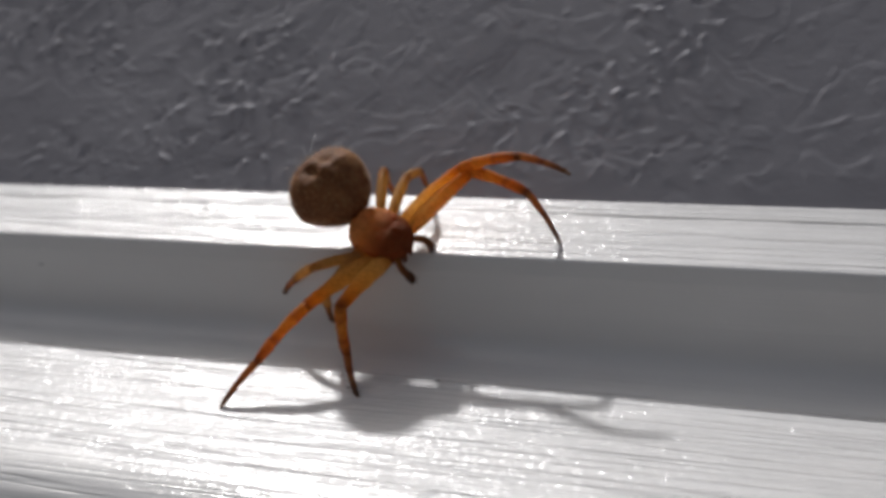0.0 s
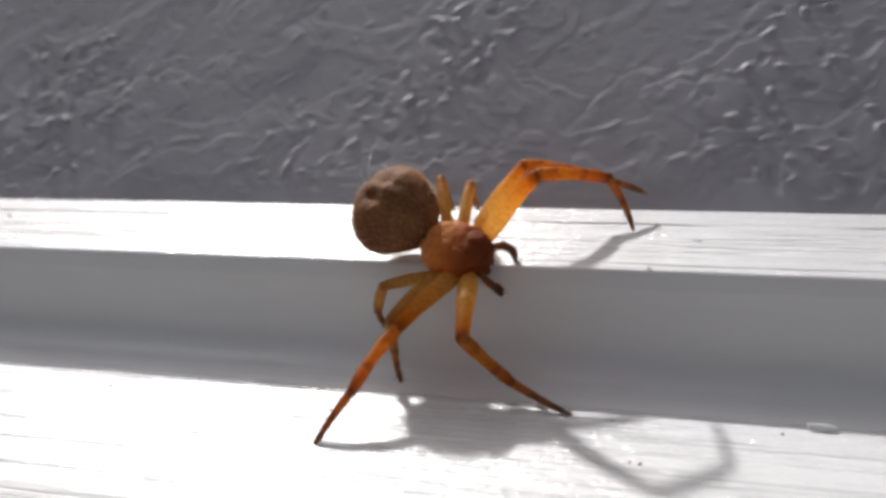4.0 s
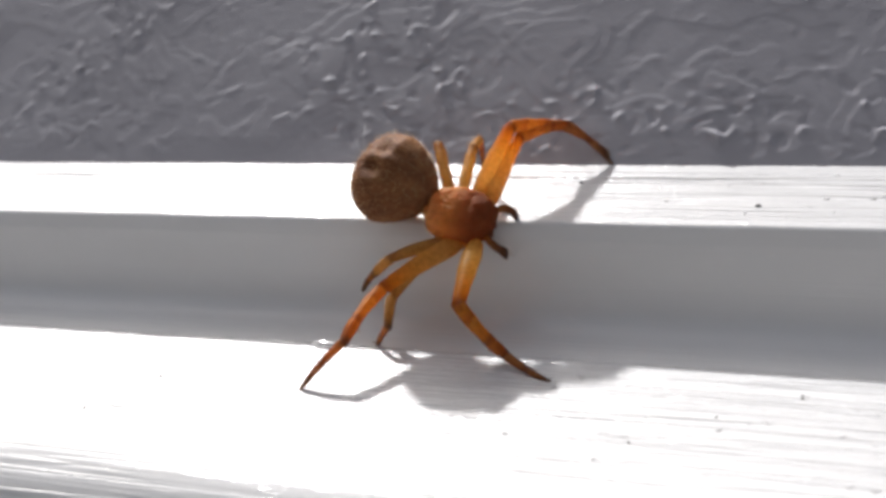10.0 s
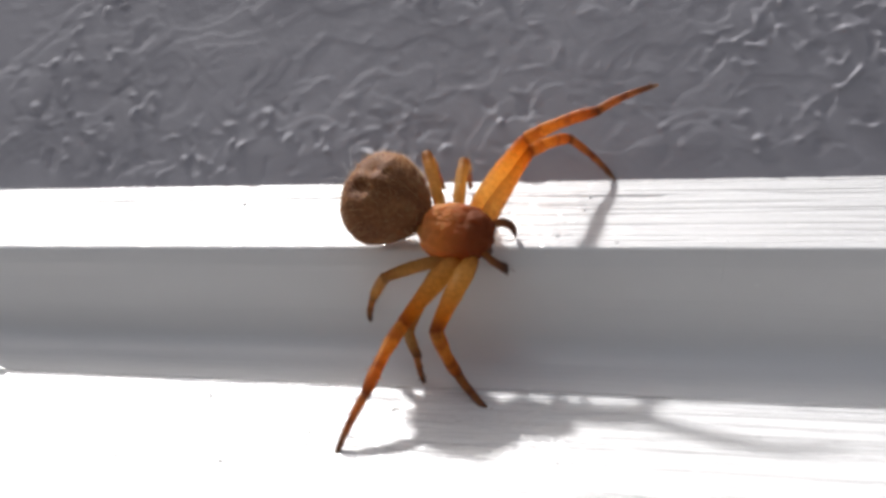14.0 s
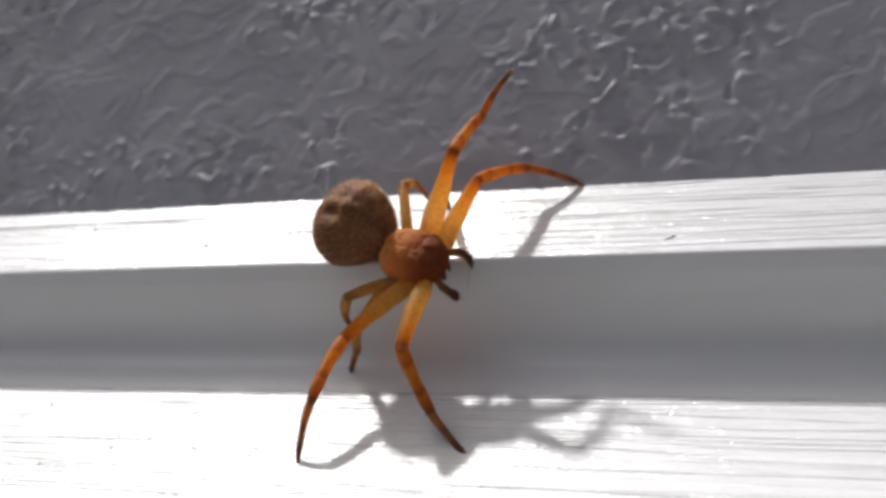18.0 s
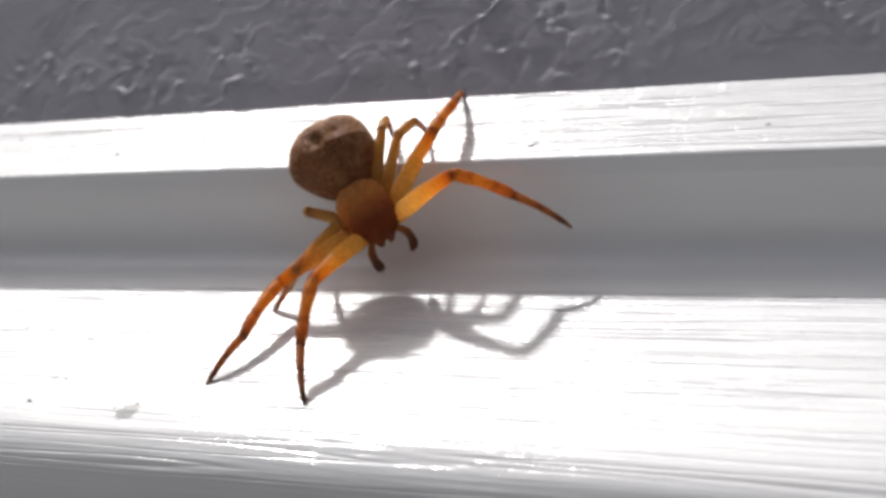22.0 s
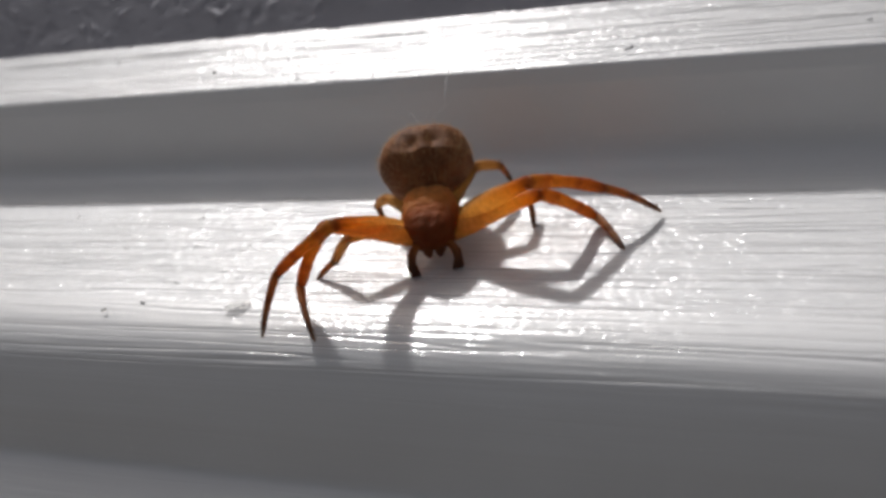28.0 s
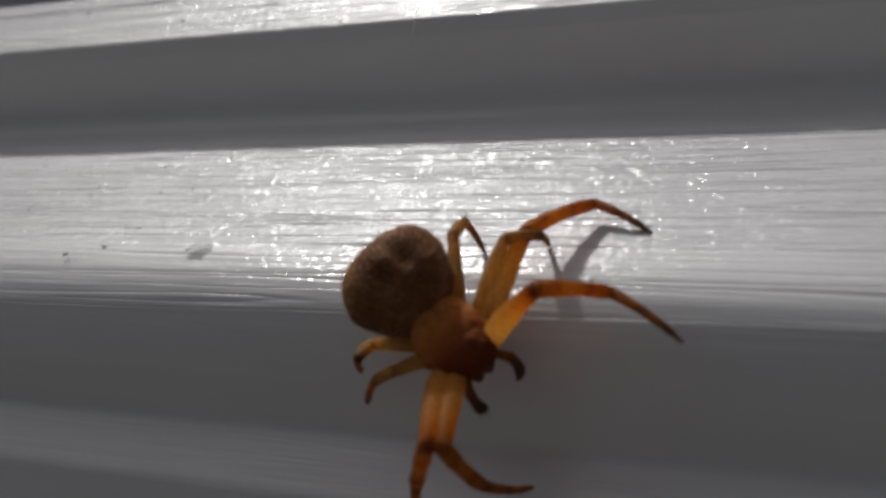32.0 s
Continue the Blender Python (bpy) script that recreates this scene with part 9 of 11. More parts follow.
    walk(tibia, [(0, pose(-0.00305, -0.00309, -0.00146, 2.9, 37.9, -141.8)), (0.5, pose(-0.0028, -0.00258, -0.00093, 36.7, 61.1, -99.5)), (1, pose(-0.00306, -0.00279, -0.00139, 16, 52.4, -128.3)), (1.5, pose(-0.00345, -0.00259, -0.00174, 9.5, 26, -143.2)), (1.75, pose(-0.00322, -0.00252, -0.00142, 14, 44.5, -135.4)), (2, pose(-0.00301, -0.00244, -0.00108, 25.2, 61.9, -120.5)), (2.5, pose(-0.00351, -0.00259, -0.00117, 7.5, 49.8, -148.1)), (2.9, pose(-0.00346, -0.00266, -0.00117, 12.3, 48.6, -139.7)), (3.3, pose(-0.00332, -0.00273, -0.00123, 19.2, 47.4, -127)), (3.7, pose(-0.00316, -0.00272, -0.00119, 23.7, 49.2, -118.6)), (4.1, pose(-0.00304, -0.00265, -0.00104, 24.1, 56.6, -118.1)), (4.5, pose(-0.00296, -0.00262, -0.00089, 18, 63.2, -127)), (5, pose(-0.0032, -0.00287, -0.00154, 8.3, 43.5, -139.5)), (5.5, pose(-0.00342, -0.00251, -0.00124, 26.4, 48.8, -120.3)), (6, pose(-0.00286, -0.00271, -0.00094, 34.8, 60.9, -101.1)), (6.5, pose(-0.00317, -0.00309, -0.00106, 4.3, 45.8, -142.4)), (7, pose(-0.00281, -0.00271, -0.00093, 85.9, 85.8, -60.4)), (7.5, pose(-0.00305, -0.00268, -0.00052, 1, 37.6, -148.5)), (8, pose(-0.00265, -0.00274, -0.00076, 28.9, 64.8, -107.3)), (8.5, pose(-0.0025, -0.00281, -0.00056, -34.4, 62.7, 171.7)), (9, pose(-0.00315, -0.00245, -0.00131, 3.5, 45.8, -149.6)), (9.5, pose(-0.00293, -0.00242, -0.00143, 52.6, 71.6, -89)), (10, pose(-0.00332, -0.00248, -0.00148, 4.9, 40.1, -149.6)), (10.5, pose(-0.00313, -0.00304, -0.00136, 14.6, 42.7, -127.8)), (11, pose(-0.00318, -0.00253, -0.0009, 16.1, 48.9, -131.8)), (11.5, pose(-0.00299, -0.00243, -0.00047, 34.2, 54.9, -105.6)), (12, pose(-0.00346, -0.00231, -0.00086, 8.2, 36.8, -148.4)), (12.5, pose(-0.00309, -0.00244, -0.00064, 48.3, 78.4, -99.5)), (13, pose(-0.00327, -0.00241, -0.00062, -2.1, 51.6, -159.7)), (13.5, pose(-0.00351, -0.00215, -0.00102, 17.1, 51.5, -139.6)), (14, pose(-0.00327, -0.00248, -0.00128, 14.1, 48.4, -137)), (14.5, pose(-0.00284, -0.00226, -0.00093, 45.3, 65.8, -94.8)), (15, pose(-0.0032, -0.00238, -0.00119, 16.9, 50.2, -133.3)), (15.5, pose(-0.0032, -0.00248, -0.00125, 4.4, 30.9, -147.6)), (15.9, pose(-0.00319, -0.00242, -0.00127, 4.5, 32, -148)), (16.3, pose(-0.00316, -0.00231, -0.00126, 4.9, 35.2, -148.7)), (16.7, pose(-0.00313, -0.00218, -0.00122, 5, 39.4, -149.8)), (17.1, pose(-0.00308, -0.00207, -0.00119, 5.2, 43.1, -150.7)), (17.5, pose(-0.00307, -0.00201, -0.00122, 4.8, 44.8, -152)), (18, pose(-0.00291, -0.00262, -0.00124, 1.5, 64, -148.2)), (18.5, pose(-0.00254, -0.00239, -0.00198, 36.5, 65, -101.7)), (19, pose(-0.00274, -0.00244, -0.00202, 12, 73.8, -136.8)), (19.5, pose(-0.00264, -0.00186, -0.00154, -132.8, 60.3, 64.8)), (20, pose(-0.00272, -0.00196, -0.00142, -45.2, 68.9, 145.9)), (20.5, pose(-0.0028, -0.00218, -0.00186, -103.3, 84.9, 95)), (20.8, pose(-0.00255, -0.00207, -0.00138, -22.4, 57.8, 176.4)), (21, pose(-0.00254, -0.00209, -0.00137, -22.6, 57.8, 176.7)), (21.4, pose(-0.00254, -0.0021, -0.00137, -22.6, 57.8, 176.8)), (21.9, pose(-0.00254, -0.00211, -0.00136, -22.6, 57.7, 176.9)), (22, pose(-0.00254, -0.0021, -0.00136, -22.6, 57.7, 176.9)), (22.1, pose(-0.00254, -0.0021, -0.00136, -22.6, 57.7, 176.8)), (22.4, pose(-0.00254, -0.0021, -0.00137, -22.6, 57.7, 176.8)), (25.2, pose(-0.00254, -0.0021, -0.00136, -22.6, 57.7, 176.9)), (25.5, pose(-0.00254, -0.0021, -0.00136, -22.6, 57.7, 176.9)), (25.9, pose(-0.00256, -0.00212, -0.00163, -18.2, 55.7, -177)), (26.3, pose(-0.0024, -0.00239, -0.00155, -12.7, 58.3, -163.5)), (26.7, pose(-0.00224, -0.00265, -0.00146, -6.8, 57.1, -149.8)), (27.1, pose(-0.00208, -0.00287, -0.00141, -2, 54, -138.4)), (27.5, pose(-0.00196, -0.00302, -0.00132, 1.7, 50.7, -129.8)), (28, pose(0.00067, -0.00414, -0.00068, 33.9, 54.2, -75.5)), (28.5, pose(-0.00139, -0.00404, -0.00135, 32.4, 18.3, -63.4)), (29, pose(0.00059, -0.00415, -0.00052, 31, 28.8, -37.4)), (29.25, pose(-0.00056, -0.00427, -0.00112, 17.4, 33.7, -73.2)), (29.5, pose(-0.00167, -0.00389, -0.00156, 7, 28.1, -108.8)), (29.75, pose(-0.00047, -0.00429, -0.00008, 2.7, 45.5, -96.1)), (30, pose(0.00087, -0.00338, 0.00113, 9.3, 60.3, -73.1)), (30.25, pose(-0.00072, -0.00422, 0.00046, 23.7, 19.7, -69.2)), (30.5, pose(-0.00199, -0.00342, -0.00063, 35.7, -20.9, -67.2)), (31, pose(-0.00183, -0.00402, -0.00189, 35.6, 34.5, -62.1)), (31.5, pose(-0.00138, -0.003, -0.00265, 32, 33.4, -76.5)), (32, pose(-0.00182, -0.00242, -0.00221, 6, 41.1, -132.1))])
    walk(tarsus, [(0, pose(-0.00385, -0.00368, -0.00249, 0.4, 54, -145.8)), (0.5, pose(-0.0028, -0.00293, -0.00225, 135.5, 85.2, -15)), (1, pose(-0.00336, -0.00335, -0.00264, 42.3, 72.6, -97.6)), (1.5, pose(-0.0044, -0.00337, -0.0025, 12.5, 37.7, -138)), (1.75, pose(-0.00367, -0.00306, -0.00258, 31.2, 72.4, -116.6)), (2, pose(-0.00292, -0.00266, -0.00236, 162.6, 67.5, 14.3)), (2.5, pose(-0.00407, -0.00291, -0.00241, 2.7, 75.1, -156.4)), (2.9, pose(-0.00397, -0.00305, -0.00241, 8, 75.7, -149)), (3.3, pose(-0.00371, -0.00324, -0.00246, 21.9, 77.3, -130.7)), (3.7, pose(-0.00341, -0.00323, -0.00244, 45.5, 81.5, -104.1)), (4.1, pose(-0.00317, -0.00304, -0.00233, 107.5, 84.4, -41.1)), (4.5, pose(-0.00306, -0.00291, -0.00221, 125, 82.3, -20.1)), (5, pose(-0.00384, -0.00357, -0.00262, 18.4, 53.2, -123.9)), (5.5, pose(-0.00373, -0.00332, -0.00239, 40.4, 56.1, -99.2)), (6, pose(-0.00267, -0.00303, -0.00221, 135.6, 68.6, 3.4)), (6.5, pose(-0.00372, -0.00373, -0.00219, 22.7, 59.6, -115)), (7, pose(-0.00228, -0.00277, -0.00212, 110.7, 44.3, -2.3)), (7.5, pose(-0.00361, -0.00296, -0.00165, -62, 83.7, 173.2)), (8, pose(-0.00276, -0.00293, -0.00209, -118.6, 82, 104.2)), (8.5, pose(-0.00293, -0.00266, -0.00187, -71.9, 77, 139.4)), (9, pose(-0.0039, -0.00291, -0.00243, 5, 58.1, -147.6)), (9.5, pose(-0.00265, -0.00286, -0.00273, 94.2, 61.4, -38.3)), (10, pose(-0.00417, -0.00298, -0.00253, 4.4, 53.8, -149.3)), (10.5, pose(-0.00368, -0.00382, -0.00246, 18.2, 55.3, -123.1)), (11, pose(-0.00377, -0.00314, -0.00204, 13.4, 58.3, -137.3)), (11.5, pose(-0.00306, -0.00264, -0.00172, -118.2, 75.1, 76.7)), (12, pose(-0.00429, -0.00286, -0.00188, 11.2, 55, -144.3)), (12.5, pose(-0.00293, -0.00228, -0.00194, -130, 60.7, 58.5)), (13, pose(-0.00369, -0.0024, -0.00186, -89.9, 76.5, 96.2)), (13.5, pose(-0.00409, -0.00269, -0.00221, 25.3, 61.7, -134)), (14, pose(-0.00381, -0.00306, -0.00246, 22.7, 63.6, -126.3)), (14.5, pose(-0.00267, -0.0026, -0.00225, 129.5, 74.2, -13.7)), (15, pose(-0.00345, -0.0029, -0.00242, 68.8, 73.4, -72)), (15.5, pose(-0.00421, -0.00313, -0.00209, 4.4, 39.5, -147.6)), (15.9, pose(-0.00419, -0.00304, -0.00215, 4.3, 41.4, -148.4)), (16.3, pose(-0.00411, -0.00288, -0.00221, 4.8, 46.3, -149)), (16.7, pose(-0.00399, -0.00268, -0.00225, 4.9, 52.6, -150.3)), (17.1, pose(-0.00388, -0.00251, -0.0023, 4.3, 58.1, -152.4)), (17.5, pose(-0.00385, -0.0024, -0.00235, 3.5, 60.4, -154.6)), (18, pose(-0.00334, -0.00276, -0.00258, -32.1, 76.6, 169.4)), (18.5, pose(-0.00252, -0.00237, -0.00323, -110, 63.3, 76.3)), (19, pose(-0.00295, -0.0024, -0.00337, -76.7, 74.4, 111.4)), (19.5, pose(-0.00253, -0.0013, -0.0028, -78.2, 69, 98.4)), (20, pose(-0.00303, -0.00161, -0.00275, -69, 71.3, 115.7)), (20.5, pose(-0.00293, -0.00183, -0.00319, -61.9, 63.7, 113.3)), (20.8, pose(-0.00315, -0.00185, -0.00264, -51, 65.7, 137.4)), (21, pose(-0.00314, -0.00187, -0.00263, -51.1, 65.7, 137.7)), (21.4, pose(-0.00314, -0.00189, -0.00263, -50.9, 65.7, 138.2)), (21.9, pose(-0.00314, -0.00189, -0.00262, -50.7, 65.6, 138.4)), (22, pose(-0.00314, -0.00189, -0.00262, -50.7, 65.6, 138.5)), (22.1, pose(-0.00314, -0.00189, -0.00262, -50.5, 65.6, 138.6)), (22.4, pose(-0.00314, -0.00188, -0.00262, -50.5, 65.5, 138.6)), (25.2, pose(-0.00314, -0.00189, -0.00262, -50.7, 65.6, 138.4)), (25.5, pose(-0.00314, -0.00189, -0.00262, -50.7, 65.6, 138.4)), (25.9, pose(-0.00325, -0.00198, -0.00289, -41.7, 63.9, 149.8)), (26.3, pose(-0.0029, -0.00244, -0.00287, -46.5, 78.3, 157.4)), (26.7, pose(-0.0027, -0.00281, -0.00276, -46.1, 79.3, 165.3)), (27.1, pose(-0.00251, -0.00312, -0.00267, -49, 80.4, 166.9)), (27.5, pose(-0.00234, -0.0033, -0.00255, -66.5, 80.9, 150.8)), (28, pose(0.00079, -0.00501, -0.00175, 40, 46.8, -87.6)), (28.5, pose(-0.001, -0.00511, -0.00207, 34.2, 46.2, -79.1)), (29, pose(0.00096, -0.00489, -0.00145, -1, 57.4, -108.2)), (29.25, pose(-0.00009, -0.00532, -0.00191, 25.6, 35.2, -58.3)), (29.5, pose(-0.00129, -0.00487, -0.00192, 38.5, 2.6, -33.9)), (29.75, pose(-0.00008, -0.00513, -0.00099, 33.1, 35.8, -37.6)), (30, pose(0.00115, -0.00391, -0.00017, 13.1, 68.8, -47.7)), (30.25, pose(-0.00045, -0.00511, -0.00042, -7.6, 67, -82.9)), (30.5, pose(-0.00184, -0.00436, -0.00098, -17.4, 59.4, -107.1)), (31, pose(-0.00126, -0.00493, -0.0028, 39.4, 45.7, -52.6)), (31.5, pose(-0.00065, -0.00368, -0.00338, 53.7, 29.8, -11.1)), (32, pose(-0.00224, -0.00313, -0.00328, -8.4, 62, -101.8))])
    femur, tibia, tarsus = SEGMENTS["L", 4]
    walk(femur, [(0, pose(-0.00168, 0.00232, -0.00049, 0, 5.1, 121.9)), (0.25, pose(-0.0017, 0.00215, -0.00084, 0, 16.7, 126.1)), (0.5, pose(-0.0017, 0.00193, -0.00118, 0, 28.1, 130.9)), (0.75, pose(-0.0016, 0.00232, -0.00094, 0, 19.1, 118.8)), (1, pose(-0.00145, 0.00264, -0.00068, 0, 9.4, 108)), (1.5, pose(-0.00164, 0.00229, -0.00036, 0, 1.1, 121.1)), (1.75, pose(-0.00126, 0.00235, -0.00073, 0, 13.7, 109.2)), (2, pose(-0.00083, 0.00228, -0.00107, 0, 25.6, 95.9)), (2.25, pose(-0.0012, 0.00242, -0.00076, 0, 14.3, 105.5)), (2.5, pose(-0.00154, 0.00247, -0.00042, 0, 2.6, 114.1)), (2.9, pose(-0.00156, 0.00245, -0.00039, 0, 1.7, 114.9)), (3.3, pose(-0.0016, 0.00242, -0.00036, 0, 0.6, 116.8)), (3.7, pose(-0.00165, 0.00237, -0.00032, 0, -0.5, 119)), (4.1, pose(-0.00169, 0.00233, -0.00029, 0, -1.3, 120.9)), (4.5, pose(-0.00171, 0.00231, -0.00028, 0, -1.9, 121.7)), (5, pose(-0.00163, 0.00217, -0.0007, 0, 11.9, 124)), (5.25, pose(-0.00155, 0.00211, -0.00097, 0, 21.2, 123)), (5.5, pose(-0.00145, 0.00202, -0.00122, 0, 30.6, 121.9)), (6, pose(-0.00068, 0.00208, -0.00139, -6.1, 38.8, 90.7)), (6.25, pose(-0.00105, 0.0023, -0.00106, 0, 25.1, 102.8)), (6.5, pose(-0.00139, 0.00241, -0.00068, 0, 10.7, 112.3)), (6.75, pose(-0.00148, 0.00217, -0.001, 0, 22.8, 119.9)), (7, pose(-0.00154, 0.00186, -0.0013, 0, 34.5, 129)), (7.25, pose(-0.00151, 0.00219, -0.00102, 0, 23.3, 119.7)), (7.5, pose(-0.00144, 0.00246, -0.00072, 0, 11.7, 111.8)), (8, pose(-0.00148, 0.0022, -0.00034, 0, -0.2, 120.2)), (8.5, pose(-0.00148, 0.0025, -0.00027, 0, -2.3, 112.2)), (9, pose(-0.00147, 0.00224, -0.0005, 0, 5.2, 118.8)), (9.5, pose(-0.00143, 0.00247, -0.00052, 0, 5.5, 111.6)), (10, pose(-0.00152, 0.00229, -0.0003, 0, -1.3, 118.6)), (10.5, pose(-0.00152, 0.00247, -0.00036, 0, 0.5, 113.8)), (11, pose(-0.00145, 0.00239, -0.00052, 0, 5.8, 114)), (11.25, pose(-0.00148, 0.0022, -0.00083, 0, 17.4, 119.4)), (11.5, pose(-0.00147, 0.00194, -0.00113, 0, 28.9, 125.4)), (11.75, pose(-0.00148, 0.00227, -0.00091, 0, 19.9, 117.5)), (12, pose(-0.00147, 0.00255, -0.00068, 0, 10.5, 110.5)), (12.5, pose(-0.00165, 0.00228, -0.00052, 0, 6, 121.3)), (13, pose(-0.00156, 0.00215, -0.00052, 0, 5.8, 123.5)), (13.5, pose(-0.00127, 0.00259, -0.00038, 0, 1.2, 105)), (14, pose(-0.00166, 0.00247, -0.00021, 0, -3.3, 116.7)), (14.5, pose(-0.00126, 0.002, -0.00069, 0, 14.6, 120.3)), (15, pose(-0.00129, 0.00245, -0.00066, 0, 10.2, 108.7)), (15.5, pose(-0.0016, 0.0022, -0.00031, 0, -1.2, 122.9)), (15.9, pose(-0.0016, 0.00224, -0.0003, 0, -1.3, 121.7)), (16.3, pose(-0.00158, 0.00234, -0.00032, 0, -0.6, 118.6)), (16.7, pose(-0.00154, 0.00246, -0.00034, 0, 0.4, 114.6)), (17.1, pose(-0.00149, 0.00255, -0.00021, 0, -3.7, 110.9)), (17.5, pose(-0.00147, 0.00259, -0.00019, 0, -4.3, 109.4)), (18, pose(-0.00166, 0.00242, -0.00036, 0, 1.1, 118.8)), (18.5, pose(-0.00197, 0.00233, -0.00021, 0, -3.3, 127.6)), (19, pose(-0.00153, 0.00209, -0.00024, 0, -4.2, 124.6)), (19.5, pose(-0.00153, 0.00195, 0.00034, 0, -25.6, 127.5)), (20, pose(-0.00172, 0.00177, -0.00028, 0, -2.7, 138.9)), (20.5, pose(-0.00193, 0.00188, 0.00042, 0, -24.1, 138.9)), (20.8, pose(-0.00206, 0.00192, 0, 0, -10.5, 140.4)), (21, pose(-0.00208, 0.00191, -0.00001, 0, -10, 141)), (21.4, pose(-0.00208, 0.00191, -0.00002, 0, -9.8, 141.2)), (21.9, pose(-0.00208, 0.00191, -0.00002, 0, -9.8, 141.2)), (22, pose(-0.00208, 0.00191, -0.00002, 0, -9.9, 141.2)), (22.1, pose(-0.00208, 0.00191, -0.00002, 0, -9.9, 141.2)), (22.4, pose(-0.00208, 0.00191, -0.00002, 0, -9.9, 141.2)), (25.2, pose(-0.00208, 0.00191, -0.00002, 0, -9.9, 141.2)), (25.5, pose(-0.00208, 0.00191, -0.00002, 0, -9.8, 141.2)), (25.9, pose(-0.00197, 0.00184, 0.00021, 0, -18.7, 141.1)), (26.3, pose(-0.00173, 0.00173, 0.00047, 0, -30, 139)), (26.7, pose(-0.00166, 0.00162, 0.00038, 0, -29, 141)), (27.1, pose(-0.0017, 0.00153, 0.00016, 0, -22.2, 145.5)), (27.5, pose(-0.00176, 0.00145, 0, 0, -17, 149.2)), (28, pose(-0.00191, 0.00143, -0.00038, 0, 0.9, 153.4)), (28.5, pose(-0.00198, 0.00155, -0.00051, 0, 6.1, 150.6)), (29, pose(-0.00207, 0.00167, -0.00039, 0, 1.5, 148.7)), (29.5, pose(-0.00187, 0.00183, -0.00035, 0, -0.1, 139.9)), (30, pose(-0.00212, 0.00168, -0.00028, 0, -2.4, 149)), (30.5, pose(-0.00198, 0.00179, -0.00035, 0, 0, 143.2)), (31, pose(-0.00214, 0.0018, -0.00054, 0, 6.1, 145.9)), (31.5, pose(-0.00212, 0.00149, -0.00043, 0, 2.9, 154.9)), (32, pose(-0.00205, 0.00188, -0.00026, 0, -2.7, 142.4))])
